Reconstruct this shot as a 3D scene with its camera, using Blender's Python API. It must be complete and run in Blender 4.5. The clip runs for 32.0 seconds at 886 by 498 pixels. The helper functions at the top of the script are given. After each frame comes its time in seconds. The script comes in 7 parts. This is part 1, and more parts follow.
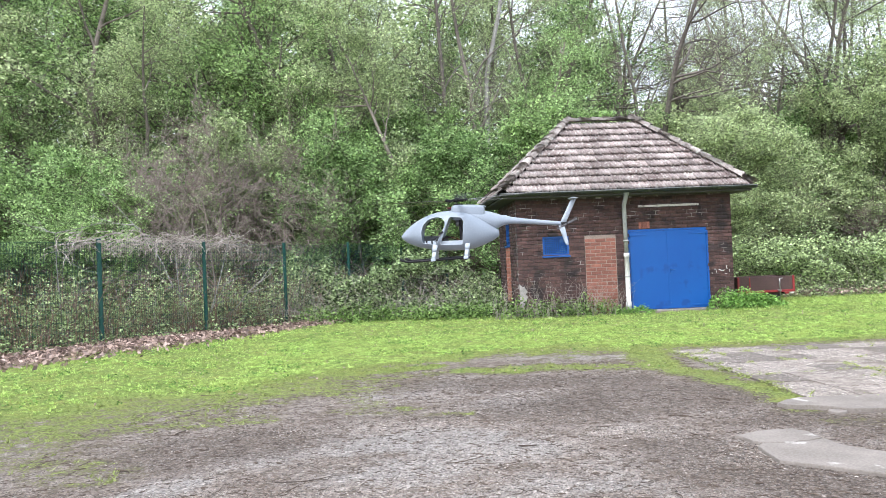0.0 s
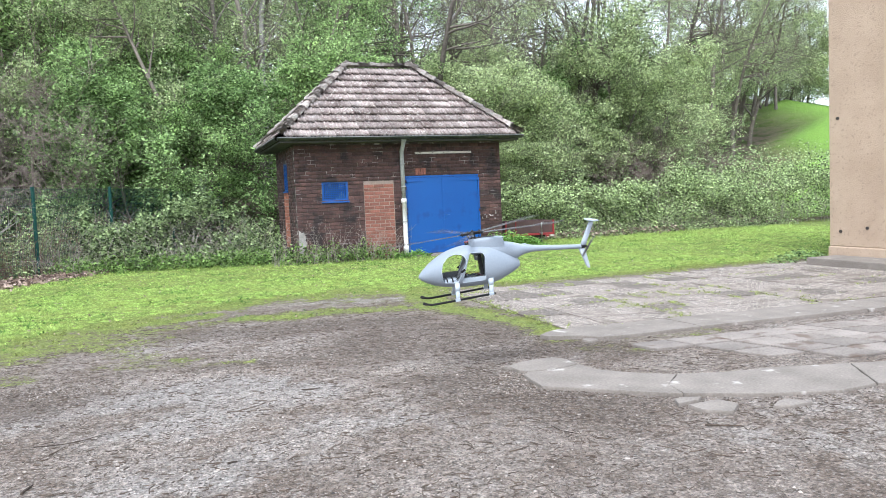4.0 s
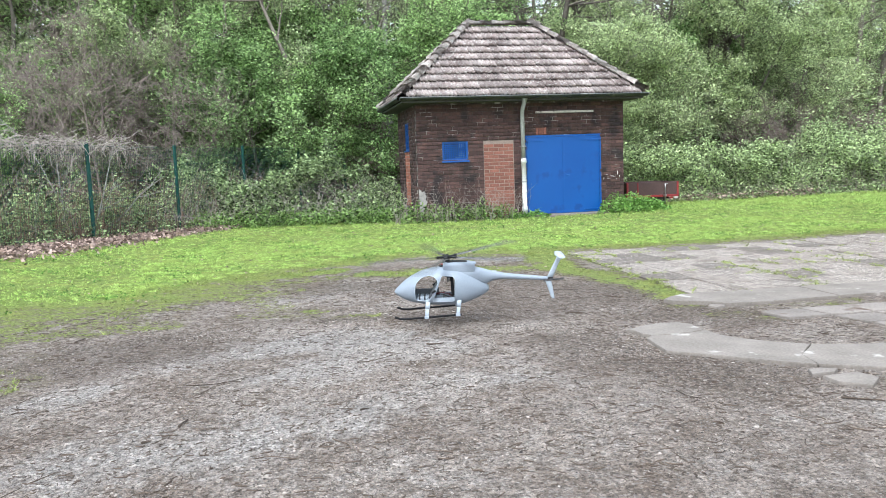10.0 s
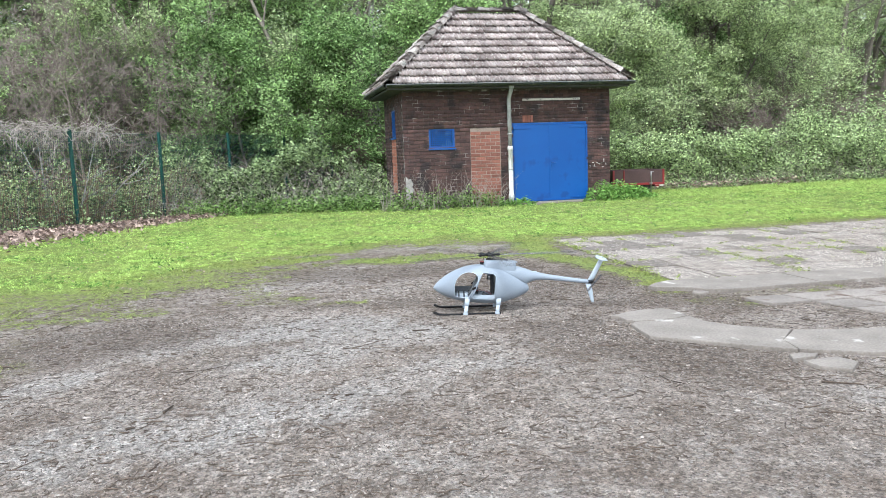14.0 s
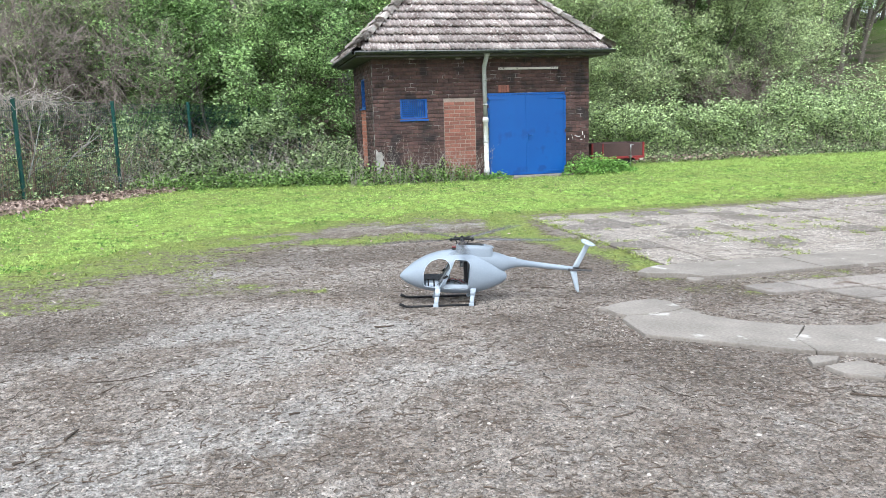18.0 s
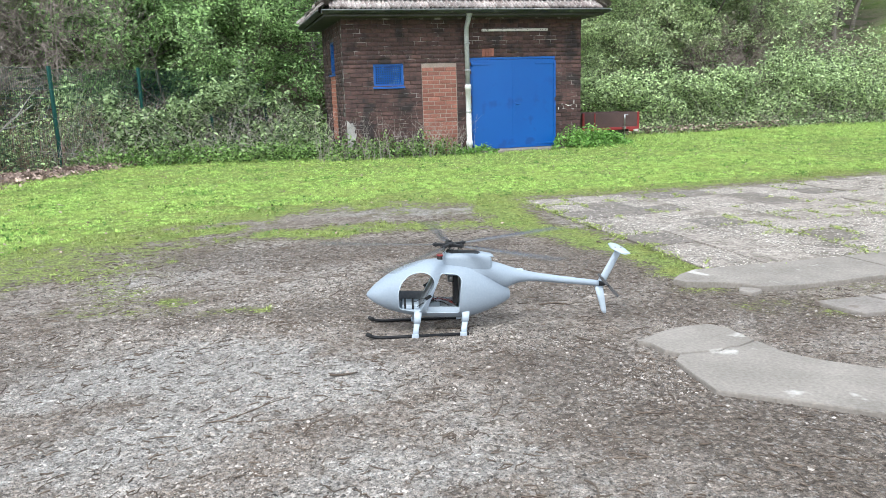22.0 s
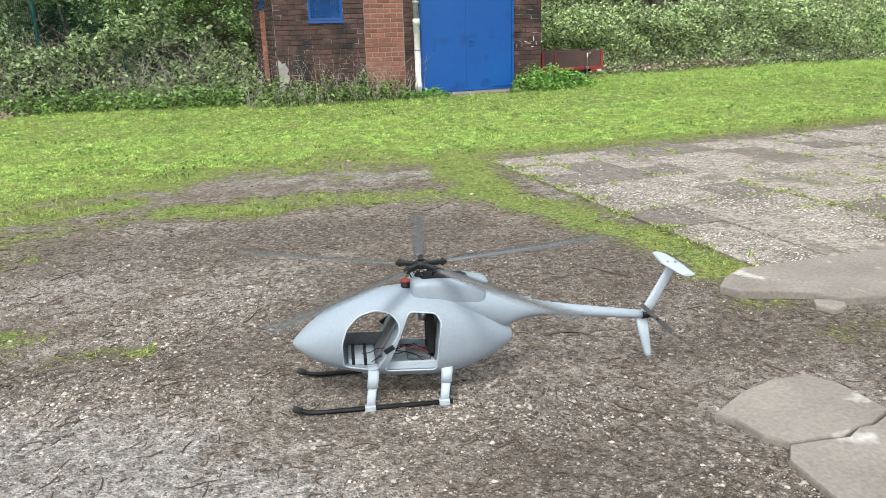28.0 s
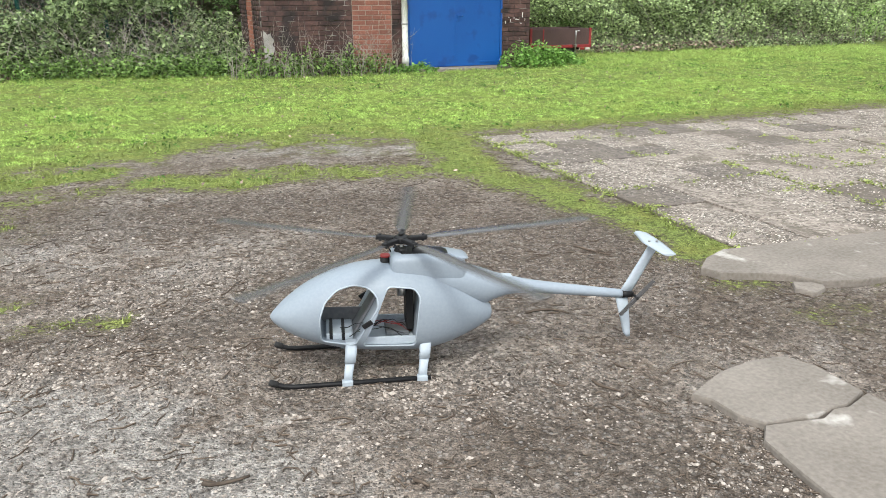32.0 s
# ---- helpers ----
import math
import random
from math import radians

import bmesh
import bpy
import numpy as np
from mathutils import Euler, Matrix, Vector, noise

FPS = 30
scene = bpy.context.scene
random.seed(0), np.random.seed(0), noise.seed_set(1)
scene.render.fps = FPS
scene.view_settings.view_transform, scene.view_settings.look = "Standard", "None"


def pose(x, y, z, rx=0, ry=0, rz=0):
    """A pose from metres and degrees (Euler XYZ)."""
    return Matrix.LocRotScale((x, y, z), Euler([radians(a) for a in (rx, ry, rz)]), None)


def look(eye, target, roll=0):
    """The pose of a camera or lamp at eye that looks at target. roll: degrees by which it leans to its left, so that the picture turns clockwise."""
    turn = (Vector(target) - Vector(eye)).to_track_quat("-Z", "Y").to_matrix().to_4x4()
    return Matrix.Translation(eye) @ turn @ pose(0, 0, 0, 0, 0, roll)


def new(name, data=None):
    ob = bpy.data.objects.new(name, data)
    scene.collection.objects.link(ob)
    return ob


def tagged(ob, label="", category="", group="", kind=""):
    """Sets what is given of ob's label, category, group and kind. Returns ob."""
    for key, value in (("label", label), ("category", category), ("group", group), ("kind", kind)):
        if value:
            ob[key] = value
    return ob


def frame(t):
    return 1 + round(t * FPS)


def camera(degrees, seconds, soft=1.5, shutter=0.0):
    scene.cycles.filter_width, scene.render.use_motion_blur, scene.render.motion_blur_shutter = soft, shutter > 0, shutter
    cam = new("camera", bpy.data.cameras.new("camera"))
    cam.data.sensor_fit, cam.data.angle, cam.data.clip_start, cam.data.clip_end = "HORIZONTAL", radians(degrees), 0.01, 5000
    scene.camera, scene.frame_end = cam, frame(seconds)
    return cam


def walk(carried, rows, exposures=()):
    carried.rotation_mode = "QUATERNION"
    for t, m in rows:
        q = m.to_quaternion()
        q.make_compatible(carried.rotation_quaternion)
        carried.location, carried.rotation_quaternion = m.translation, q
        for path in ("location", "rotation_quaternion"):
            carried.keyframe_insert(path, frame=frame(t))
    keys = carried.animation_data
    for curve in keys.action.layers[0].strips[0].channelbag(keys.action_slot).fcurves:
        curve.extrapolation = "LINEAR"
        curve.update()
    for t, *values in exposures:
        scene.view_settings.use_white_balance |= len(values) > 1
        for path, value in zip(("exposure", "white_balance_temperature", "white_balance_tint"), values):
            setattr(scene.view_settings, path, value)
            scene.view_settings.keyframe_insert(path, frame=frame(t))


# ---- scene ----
cam = camera(60.1, 32.0, 0.5, 0.2)
PATH = [
    (0, (-5.548, -17.964, 1.463), (-5.427, -15.968, 1.493), -2.4),
    (0.5, (-5.55, -17.977, 1.476), (-5.389, -15.984, 1.49), -2.5),
    (1, (-5.54, -17.972, 1.467), (-5.324, -15.984, 1.459), -2.6),
    (1.5, (-5.534, -17.971, 1.472), (-5.239, -15.993, 1.431), -2.8),
    (2, (-5.521, -17.958, 1.457), (-5.126, -15.999, 1.382), -2.9),
    (2.5, (-5.51, -17.958, 1.458), (-4.999, -16.027, 1.352), -3.0),
    (3, (-5.528, -17.938, 1.442), (-4.924, -16.035, 1.32), -2.8),
    (3.5, (-5.554, -17.94, 1.442), (-4.876, -16.063, 1.31), -2.5),
    (5.5, (-5.649, -18.02, 1.489), (-5.063, -16.114, 1.339), -1.4),
    (6, (-5.673, -18.007, 1.471), (-5.158, -16.082, 1.301), -1.3),
    (6.5, (-5.666, -17.997, 1.46), (-5.211, -16.059, 1.266), -1.5),
    (7, (-5.663, -18.004, 1.462), (-5.245, -16.059, 1.251), -1.7),
    (7.5, (-5.66, -18.011, 1.462), (-5.258, -16.064, 1.244), -1.8),
    (8, (-5.66, -18.006, 1.461), (-5.263, -16.057, 1.246), -1.8),
    (8.5, (-5.66, -18.009, 1.464), (-5.268, -16.059, 1.254), -1.9),
    (9, (-5.662, -18.009, 1.463), (-5.273, -16.058, 1.253), -1.9),
    (9.5, (-5.661, -18.007, 1.463), (-5.278, -16.056, 1.247), -2.0),
    (10, (-5.661, -18.005, 1.459), (-5.282, -16.055, 1.232), -2.1),
    (10.5, (-5.662, -18.006, 1.458), (-5.286, -16.057, 1.217), -2.1),
    (11, (-5.657, -18.006, 1.45), (-5.283, -16.058, 1.199), -2.3),
    (11.5, (-5.657, -18.011, 1.45), (-5.282, -16.063, 1.19), -2.4),
    (12, (-5.652, -18.017, 1.451), (-5.276, -16.071, 1.186), -2.5),
    (12.5, (-5.65, -18.015, 1.451), (-5.27, -16.07, 1.184), -2.4),
    (13, (-5.647, -18.013, 1.455), (-5.26, -16.069, 1.189), -2.3),
    (13.5, (-5.647, -18.016, 1.45), (-5.251, -16.073, 1.19), -2.1),
    (14, (-5.651, -18.017, 1.448), (-5.241, -16.077, 1.189), -2.0),
    (14.5, (-5.652, -18.016, 1.445), (-5.227, -16.079, 1.185), -2.2),
    (16.5, (-5.494, -17.74, 1.437), (-5.057, -15.812, 1.131), -2.1),
    (17, (-5.463, -17.598, 1.441), (-5.022, -15.674, 1.121), -2.0),
    (17.5, (-5.467, -17.415, 1.433), (-5.014, -15.495, 1.108), -1.9),
    (18, (-5.43, -17.273, 1.432), (-4.961, -15.358, 1.1), -1.8),
    (18.5, (-5.339, -17.1, 1.44), (-4.857, -15.189, 1.101), -1.6),
    (19, (-5.298, -16.898, 1.429), (-4.802, -14.993, 1.077), -1.5),
    (19.5, (-5.274, -16.682, 1.424), (-4.77, -14.781, 1.06), -1.5),
    (20, (-5.21, -16.518, 1.424), (-4.7, -14.622, 1.044), -1.5),
    (20.5, (-5.14, -16.35, 1.415), (-4.625, -14.457, 1.023), -1.6),
    (21, (-5.122, -16.127, 1.408), (-4.611, -14.236, 1.002), -1.5),
    (21.5, (-5.118, -15.934, 1.412), (-4.606, -14.044, 1.003), -1.6),
    (22, (-5.067, -15.729, 1.396), (-4.548, -13.842, 0.986), -1.8),
    (22.5, (-5.027, -15.482, 1.367), (-4.492, -13.599, 0.957), -1.8),
    (23, (-5.019, -15.355, 1.406), (-4.474, -13.477, 0.988), -2.0),
    (23.5, (-4.972, -15.176, 1.384), (-4.415, -13.302, 0.96), -2.0),
    (24, (-4.882, -15.003, 1.397), (-4.314, -13.135, 0.963), -2.0),
    (24.5, (-4.867, -14.86, 1.403), (-4.294, -12.998, 0.953), -2.0),
    (26.5, (-4.733, -14.274, 1.391), (-4.146, -12.43, 0.889), -1.3),
    (27, (-4.745, -14.19, 1.394), (-4.14, -12.356, 0.874), -1.3),
    (27.5, (-4.719, -14.156, 1.386), (-4.094, -12.336, 0.843), -1.5),
    (28, (-4.709, -14.148, 1.377), (-4.067, -12.34, 0.81), -1.7),
    (28.5, (-4.705, -14.148, 1.376), (-4.057, -12.351, 0.785), -1.8),
    (29, (-4.703, -14.146, 1.375), (-4.056, -12.354, 0.768), -1.7),
    (29.5, (-4.698, -14.142, 1.375), (-4.052, -12.353, 0.755), -1.6),
    (30, (-4.696, -14.142, 1.374), (-4.048, -12.356, 0.748), -1.3),
    (30.5, (-4.691, -14.14, 1.373), (-4.038, -12.357, 0.745), -1.0),
    (31, (-4.69, -14.139, 1.372), (-4.026, -12.36, 0.744), -0.6),
    (31.5, (-4.683, -14.136, 1.376), (-4.016, -12.358, 0.748), -0.6),
    (32, (-4.685, -14.129, 1.363), (-4.013, -12.352, 0.738), -0.3),
]
EXPOSURES = [(0, 1.23, 5950, 12), (5, 1.18, 5850, 9), (20, 1.17, 5850, 6), (24, 1.12, 5950, 5), (28, 0.97, 6350, 5), (32, 0.92, 6400, 6)]
walk(cam, [(t, look(eye, target, roll)) for t, eye, target, roll in PATH], EXPOSURES)

# ---- light: bright overcast spring day ----
world = bpy.data.worlds.new("overcast_sky")
scene.world = world
world.use_nodes = True
wn, wl = world.node_tree.nodes, world.node_tree.links
sky = wn.new("ShaderNodeTexSky")
sky.sky_type = "NISHITA"
sky.sun_disc = False
sky.sun_elevation = radians(48)
sky.sun_rotation = radians(215)
sky.air_density, sky.dust_density, sky.ozone_density = 1.0, 6.0, 1.0
cloud = wn.new("ShaderNodeMixRGB")
cloud.inputs[0].default_value = 0.7
cloud.inputs[2].default_value = (9.0, 9.3, 9.8, 1)
wl.new(sky.outputs[0], cloud.inputs[1])
wl.new(cloud.outputs[0], wn["Background"].inputs[0])
wn["Background"].inputs[1].default_value = 0.12
sun = new("sun", bpy.data.lights.new("sun", "SUN"))
sun.data.energy, sun.data.angle, sun.data.color = 1.3, radians(14), (1.0, 0.98, 0.95)
sun.matrix_basis = look((-6, -14, 17), (0, -4, 0))


# ---- materials ----
def links_of(m):
    return m.node_tree.nodes, m.node_tree.links


def surface(name, a, b, rough=0.7, metal=0.0, s1=2.0, s2=40.0, bump=0.25, rand=0.0, island=0.0, spec=0.4, world_space=False, c=None, cs=6.0, ct=0.62):
    """A surface that varies between the colours a and b at two scales, with fine relief; c: a third colour in blotches."""
    m = bpy.data.materials.new(name)
    m.use_nodes = True
    n, l = links_of(m)
    p = n["Principled BSDF"]
    p.inputs["Roughness"].default_value, p.inputs["Metallic"].default_value = rough, metal
    p.inputs["Specular IOR Level"].default_value = spec
    if world_space:
        co = n.new("ShaderNodeNewGeometry").outputs["Position"]
    else:
        co = n.new("ShaderNodeTexCoord").outputs["Object"]
    t1, t2 = n.new("ShaderNodeTexNoise"), n.new("ShaderNodeTexNoise")
    for t, s in ((t1, s1), (t2, s2)):
        t.inputs["Scale"].default_value, t.inputs["Detail"].default_value = s, 6
        l.new(co, t.inputs["Vector"])
    add = n.new("ShaderNodeMath")
    add.operation = "ADD"
    l.new(t1.outputs["Fac"], add.inputs[0])
    l.new(t2.outputs["Fac"], add.inputs[1])
    span = n.new("ShaderNodeMapRange")
    span.inputs["From Min"].default_value, span.inputs["From Max"].default_value = 0.7, 1.3
    l.new(add.outputs[0], span.inputs["Value"])
    mix = n.new("ShaderNodeMixRGB")
    mix.inputs[1].default_value, mix.inputs[2].default_value = (*a, 1), (*b, 1)
    l.new(span.outputs[0], mix.inputs[0])
    col = mix.outputs[0]
    if c:
        t3 = n.new("ShaderNodeTexNoise")
        t3.inputs["Scale"].default_value, t3.inputs["Detail"].default_value = cs, 8
        l.new(co, t3.inputs["Vector"])
        st = n.new("ShaderNodeMapRange")
        st.inputs["From Min"].default_value, st.inputs["From Max"].default_value = ct - 0.03, ct + 0.06
        l.new(t3.outputs["Fac"], st.inputs["Value"])
        m3 = n.new("ShaderNodeMixRGB")
        m3.inputs[2].default_value = (*c, 1)
        l.new(st.outputs[0], m3.inputs[0])
        l.new(col, m3.inputs[1])
        col = m3.outputs[0]
    for amount, node, socket in ((rand, "ShaderNodeObjectInfo", "Random"), (island, "ShaderNodeNewGeometry", "Random Per Island")):
        if amount:
            r = n.new(node)
            v = n.new("ShaderNodeMapRange")
            v.inputs["To Min"].default_value, v.inputs["To Max"].default_value = 1 - amount, 1 + amount
            l.new(r.outputs[socket], v.inputs["Value"])
            h = n.new("ShaderNodeHueSaturation")
            l.new(v.outputs[0], h.inputs["Value"])
            l.new(col, h.inputs["Color"])
            col = h.outputs[0]
    l.new(col, p.inputs["Base Color"])
    if bump:
        bp = n.new("ShaderNodeBump")
        bp.inputs["Strength"].default_value, bp.inputs["Distance"].default_value = bump, 0.01
        l.new(t2.outputs["Fac"], bp.inputs["Height"])
        l.new(bp.outputs[0], p.inputs["Normal"])
    return m


def foliage(name, a, b, through_light=0.45, spread=0.35):
    """Thin leaves: two colours by leaf, some light passing through."""
    m = bpy.data.materials.new(name)
    m.use_nodes = True
    n, l = links_of(m)
    p = n["Principled BSDF"]
    p.inputs["Roughness"].default_value = 0.55
    p.inputs["Specular IOR Level"].default_value = 0.3
    g = n.new("ShaderNodeNewGeometry")
    o = n.new("ShaderNodeObjectInfo")
    mix = n.new("ShaderNodeMixRGB")
    mix.inputs[1].default_value, mix.inputs[2].default_value = (*a, 1), (*b, 1)
    avg = n.new("ShaderNodeMath")
    avg.operation = "MULTIPLY_ADD"
    avg.inputs[1].default_value = 0.6
    half = n.new("ShaderNodeMath")
    half.operation = "MULTIPLY"
    half.inputs[1].default_value = 0.4
    l.new(o.outputs["Random"], half.inputs[0])
    l.new(g.outputs["Random Per Island"], avg.inputs[0])
    l.new(half.outputs[0], avg.inputs[2])
    l.new(avg.outputs[0], mix.inputs[0])
    v = n.new("ShaderNodeMapRange")
    v.inputs["To Min"].default_value, v.inputs["To Max"].default_value = 1 - spread, 1 + spread
    l.new(g.outputs["Random Per Island"], v.inputs["Value"])
    h = n.new("ShaderNodeHueSaturation")
    l.new(v.outputs[0], h.inputs["Value"])
    l.new(mix.outputs[0], h.inputs["Color"])
    l.new(h.outputs[0], p.inputs["Base Color"])
    tr = n.new("ShaderNodeBsdfTranslucent")
    l.new(h.outputs[0], tr.inputs["Color"])
    ms = n.new("ShaderNodeMixShader")
    ms.inputs[0].default_value = through_light
    l.new(p.outputs[0], ms.inputs[1])
    l.new(tr.outputs[0], ms.inputs[2])
    l.new(ms.outputs[0], n["Material Output"].inputs["Surface"])
    return m


BRICK = surface("dark_brick", (0.036, 0.022, 0.021), (0.105, 0.056, 0.049), 0.85, s1=3, s2=22, bump=0.7, rand=0.3, world_space=True, c=(0.026, 0.019, 0.019), cs=2.4, ct=0.56)
BRICK_REST = surface("dark_brick_rest", (0.036, 0.022, 0.021), (0.105, 0.056, 0.049), 0.85, s1=3, s2=22, bump=0.7, island=0.3, world_space=True, c=(0.026, 0.019, 0.019), cs=2.4, ct=0.56)
BRICK_RED = surface("red_brick", (0.16, 0.064, 0.047), (0.27, 0.112, 0.082), 0.85, s1=4, s2=30, bump=0.6, rand=0.25, world_space=True)
BRICK_ORANGE = surface("orange_brick", (0.26, 0.095, 0.06), (0.38, 0.16, 0.105), 0.85, s1=4, s2=30, bump=0.6, rand=0.25, world_space=True)
MORTAR = surface("grey_mortar", (0.045, 0.036, 0.034), (0.12, 0.1, 0.092), 0.95, s1=2, s2=50, bump=0.5, world_space=True, c=(0.42, 0.39, 0.36), cs=3.6, ct=0.57)
MORTAR_RED = surface("pale_mortar", (0.2, 0.155, 0.13), (0.36, 0.29, 0.25), 0.95, s1=3, s2=60, bump=0.5, world_space=True)
TILE = surface("weathered_tile", (0.13, 0.092, 0.083), (0.45, 0.395, 0.37), 0.85, s1=2.2, s2=45, bump=0.5, rand=0.28, world_space=True, c=(0.47, 0.44, 0.41), cs=14, ct=0.58)
TILE_REST = surface("weathered_tile_rest", (0.15, 0.105, 0.095), (0.45, 0.38, 0.355), 0.85, s1=4, s2=34, bump=0.5, island=0.28, world_space=True, c=(0.47, 0.44, 0.41), cs=14, ct=0.58)
HIPTILE = surface("mossy_ridge_tile", (0.22, 0.18, 0.16), (0.48, 0.44, 0.4), 0.9, s1=5, s2=30, bump=0.5, rand=0.25, world_space=True, c=(0.4, 0.4, 0.36), cs=12, ct=0.6)
UNDERLAY = surface("roof_underlay", (0.03, 0.025, 0.022), (0.06, 0.05, 0.045), 0.95)
ZINC = surface("weathered_zinc", (0.26, 0.27, 0.265), (0.4, 0.41, 0.4), 0.5, s1=2, s2=25, bump=0.1, c=(0.42, 0.42, 0.41), cs=8)
GUTTER = surface("grey_gutter", (0.1, 0.11, 0.11), (0.2, 0.21, 0.21), 0.55, s1=2, s2=25, bump=0.1, c=(0.3, 0.3, 0.29), cs=5, ct=0.62)
WHITE_PIPE = surface("flaking_white_paint", (0.62, 0.62, 0.6), (0.75, 0.75, 0.72), 0.6, s1=3, s2=40, bump=0.2, c=(0.1, 0.08, 0.07), cs=7, ct=0.66)
BLUE = surface("blue_door_paint", (0.002, 0.062, 0.27), (0.004, 0.085, 0.335), 0.42, s1=1.2, s2=60, bump=0.05, c=(0.003, 0.052, 0.23), cs=2.5, ct=0.6, spec=0.5)
CONCRETE = surface("grey_concrete", (0.15, 0.131, 0.112), (0.255, 0.226, 0.197), 0.9, s1=3, s2=55, bump=0.4, world_space=True, c=(0.46, 0.435, 0.4), cs=5, ct=0.66)
FLAG = surface("flagstone", (0.15, 0.13, 0.113), (0.28, 0.248, 0.22), 0.9, s1=2.5, s2=50, bump=0.3, rand=0.2, world_space=True, c=(0.13, 0.1, 0.08), cs=3.5, ct=0.6)
PEBBLE = surface("grey_pebble", (0.125, 0.104, 0.086), (0.33, 0.292, 0.257), 0.9, s1=9, s2=80, bump=0.2, island=0.85, world_space=True)
RENDER_WALL = surface("beige_roughcast", (0.38, 0.28, 0.2), (0.5, 0.385, 0.285), 0.95, s1=1.5, s2=70, bump=0.9, world_space=True, c=(0.32, 0.24, 0.18), cs=25, ct=0.62)
PLASTER = surface("crumbling_plaster", (0.2, 0.19, 0.175), (0.42, 0.4, 0.375), 0.95, s1=8, s2=60, bump=0.6)
STRIP = surface("off_white_strip", (0.5, 0.47, 0.42), (0.66, 0.63, 0.58), 0.6, s1=6, s2=40, c=(0.12, 0.08, 0.06), cs=9, ct=0.64)
CHALK = surface("white_scrawl", (0.6, 0.58, 0.56), (0.75, 0.73, 0.7), 0.8)
HELI = surface("grey_primer", (0.235, 0.275, 0.32), (0.275, 0.315, 0.36), 0.45, s1=4, s2=90, bump=0.03, spec=0.4)
HELI_LIGHT = surface("pale_grey_plastic", (0.34, 0.39, 0.44), (0.41, 0.46, 0.51), 0.45, s1=8, s2=90, bump=0.03)
CARBON = surface("black_carbon", (0.006, 0.006, 0.007), (0.014, 0.014, 0.015), 0.5, s1=20, s2=120, bump=0.05, spec=0.25)
BLADE = surface("blade_carbon", (0.055, 0.054, 0.056), (0.09, 0.088, 0.09), 0.22, s1=10, s2=120, bump=0.03, spec=0.8)
RED = surface("red_plastic", (0.19, 0.016, 0.015), (0.26, 0.022, 0.02), 0.35, s1=10, s2=60, bump=0.03)
BOARD = surface("grey_board", (0.1, 0.108, 0.118), (0.16, 0.17, 0.18), 0.6, s1=10, s2=60, bump=0.05)
METAL = surface("grey_metal", (0.3, 0.3, 0.3), (0.45, 0.45, 0.45), 0.35, metal=0.9, s1=20, s2=90, bump=0.05)
TRAILER_BOARD = surface("brown_trailer_board", (0.06, 0.035, 0.035), (0.1, 0.06, 0.055), 0.6, s1=3, s2=40, bump=0.1)
TRAILER_RED = surface("red_trailer_frame", (0.2, 0.02, 0.025), (0.3, 0.04, 0.04), 0.55, s1=5, s2=40, bump=0.1)
RUBBER = surface("black_rubber", (0.012, 0.012, 0.012), (0.03, 0.03, 0.03), 0.8)
FENCE_GREEN = surface("dark_green_coating", (0.006, 0.05, 0.042), (0.012, 0.075, 0.06), 0.5, s1=3, s2=40, bump=0.05)
BARK = surface("grey_brown_bark", (0.1, 0.085, 0.07), (0.22, 0.19, 0.16), 0.95, s1=2, s2=12, bump=0.8, rand=0.3)
BARK_GREY = surface("grey_bark", (0.1, 0.086, 0.073), (0.215, 0.187, 0.162), 0.95, s1=2, s2=12, bump=0.6, rand=0.3)
BARK_PALE = surface("pale_bark", (0.2, 0.19, 0.175), (0.36, 0.35, 0.325), 0.9, s1=2, s2=10, bump=0.6, rand=0.2)
TWIG_GREY = surface("dry_twig", (0.26, 0.225, 0.195), (0.46, 0.41, 0.37), 0.9, s1=5, s2=30, bump=0.2, rand=0.2)
TWIG_BROWN = surface("brown_twig", (0.15, 0.12, 0.1), (0.3, 0.25, 0.215), 0.9, s1=5, s2=30, bump=0.2, rand=0.2)
TWIG_RED = surface("reddish_stem", (0.16, 0.09, 0.07), (0.3, 0.2, 0.15), 0.9, s1=5, s2=30, bump=0.2, rand=0.2)
STICK = surface("fallen_stick", (0.05, 0.036, 0.027), (0.14, 0.108, 0.082), 0.9, s1=8, s2=40, bump=0.4, rand=0.35)
LEAF_A = foliage("spring_leaf", (0.11, 0.21, 0.065), (0.43, 0.57, 0.25), 0.5, 0.65)
LEAF_B = foliage("yellow_spring_leaf", (0.27, 0.35, 0.16), (0.53, 0.6, 0.34), 0.5, 0.55)
BRAMBLE = foliage("bramble_leaf", (0.075, 0.125, 0.045), (0.4, 0.49, 0.24), 0.3, 0.75)
GRASS = foliage("grass_blade", (0.215, 0.335, 0.062), (0.475, 0.62, 0.19), 0.4)
gn, gl = links_of(GRASS)
patchy = gn.new("ShaderNodeTexNoise")
patchy.inputs["Scale"].default_value, patchy.inputs["Detail"].default_value, patchy.inputs["Roughness"].default_value = 6.5, 9, 0.78
gl.new(gn.new("ShaderNodeNewGeometry").outputs["Position"], patchy.inputs["Vector"])
shift = gn.new("ShaderNodeMapRange")
shift.inputs["From Min"].default_value, shift.inputs["From Max"].default_value, shift.inputs["To Min"].default_value, shift.inputs["To Max"].default_value = 0.36, 0.64, 0.3, 1.75
gl.new(patchy.outputs["Fac"], shift.inputs["Value"])
tint = gn.new("ShaderNodeHueSaturation")
gl.new(shift.outputs[0], tint.inputs["Value"])
gl.new(gn["Principled BSDF"].inputs["Base Color"].links[0].from_socket, tint.inputs["Color"])
straw = gn.new("ShaderNodeTexNoise")
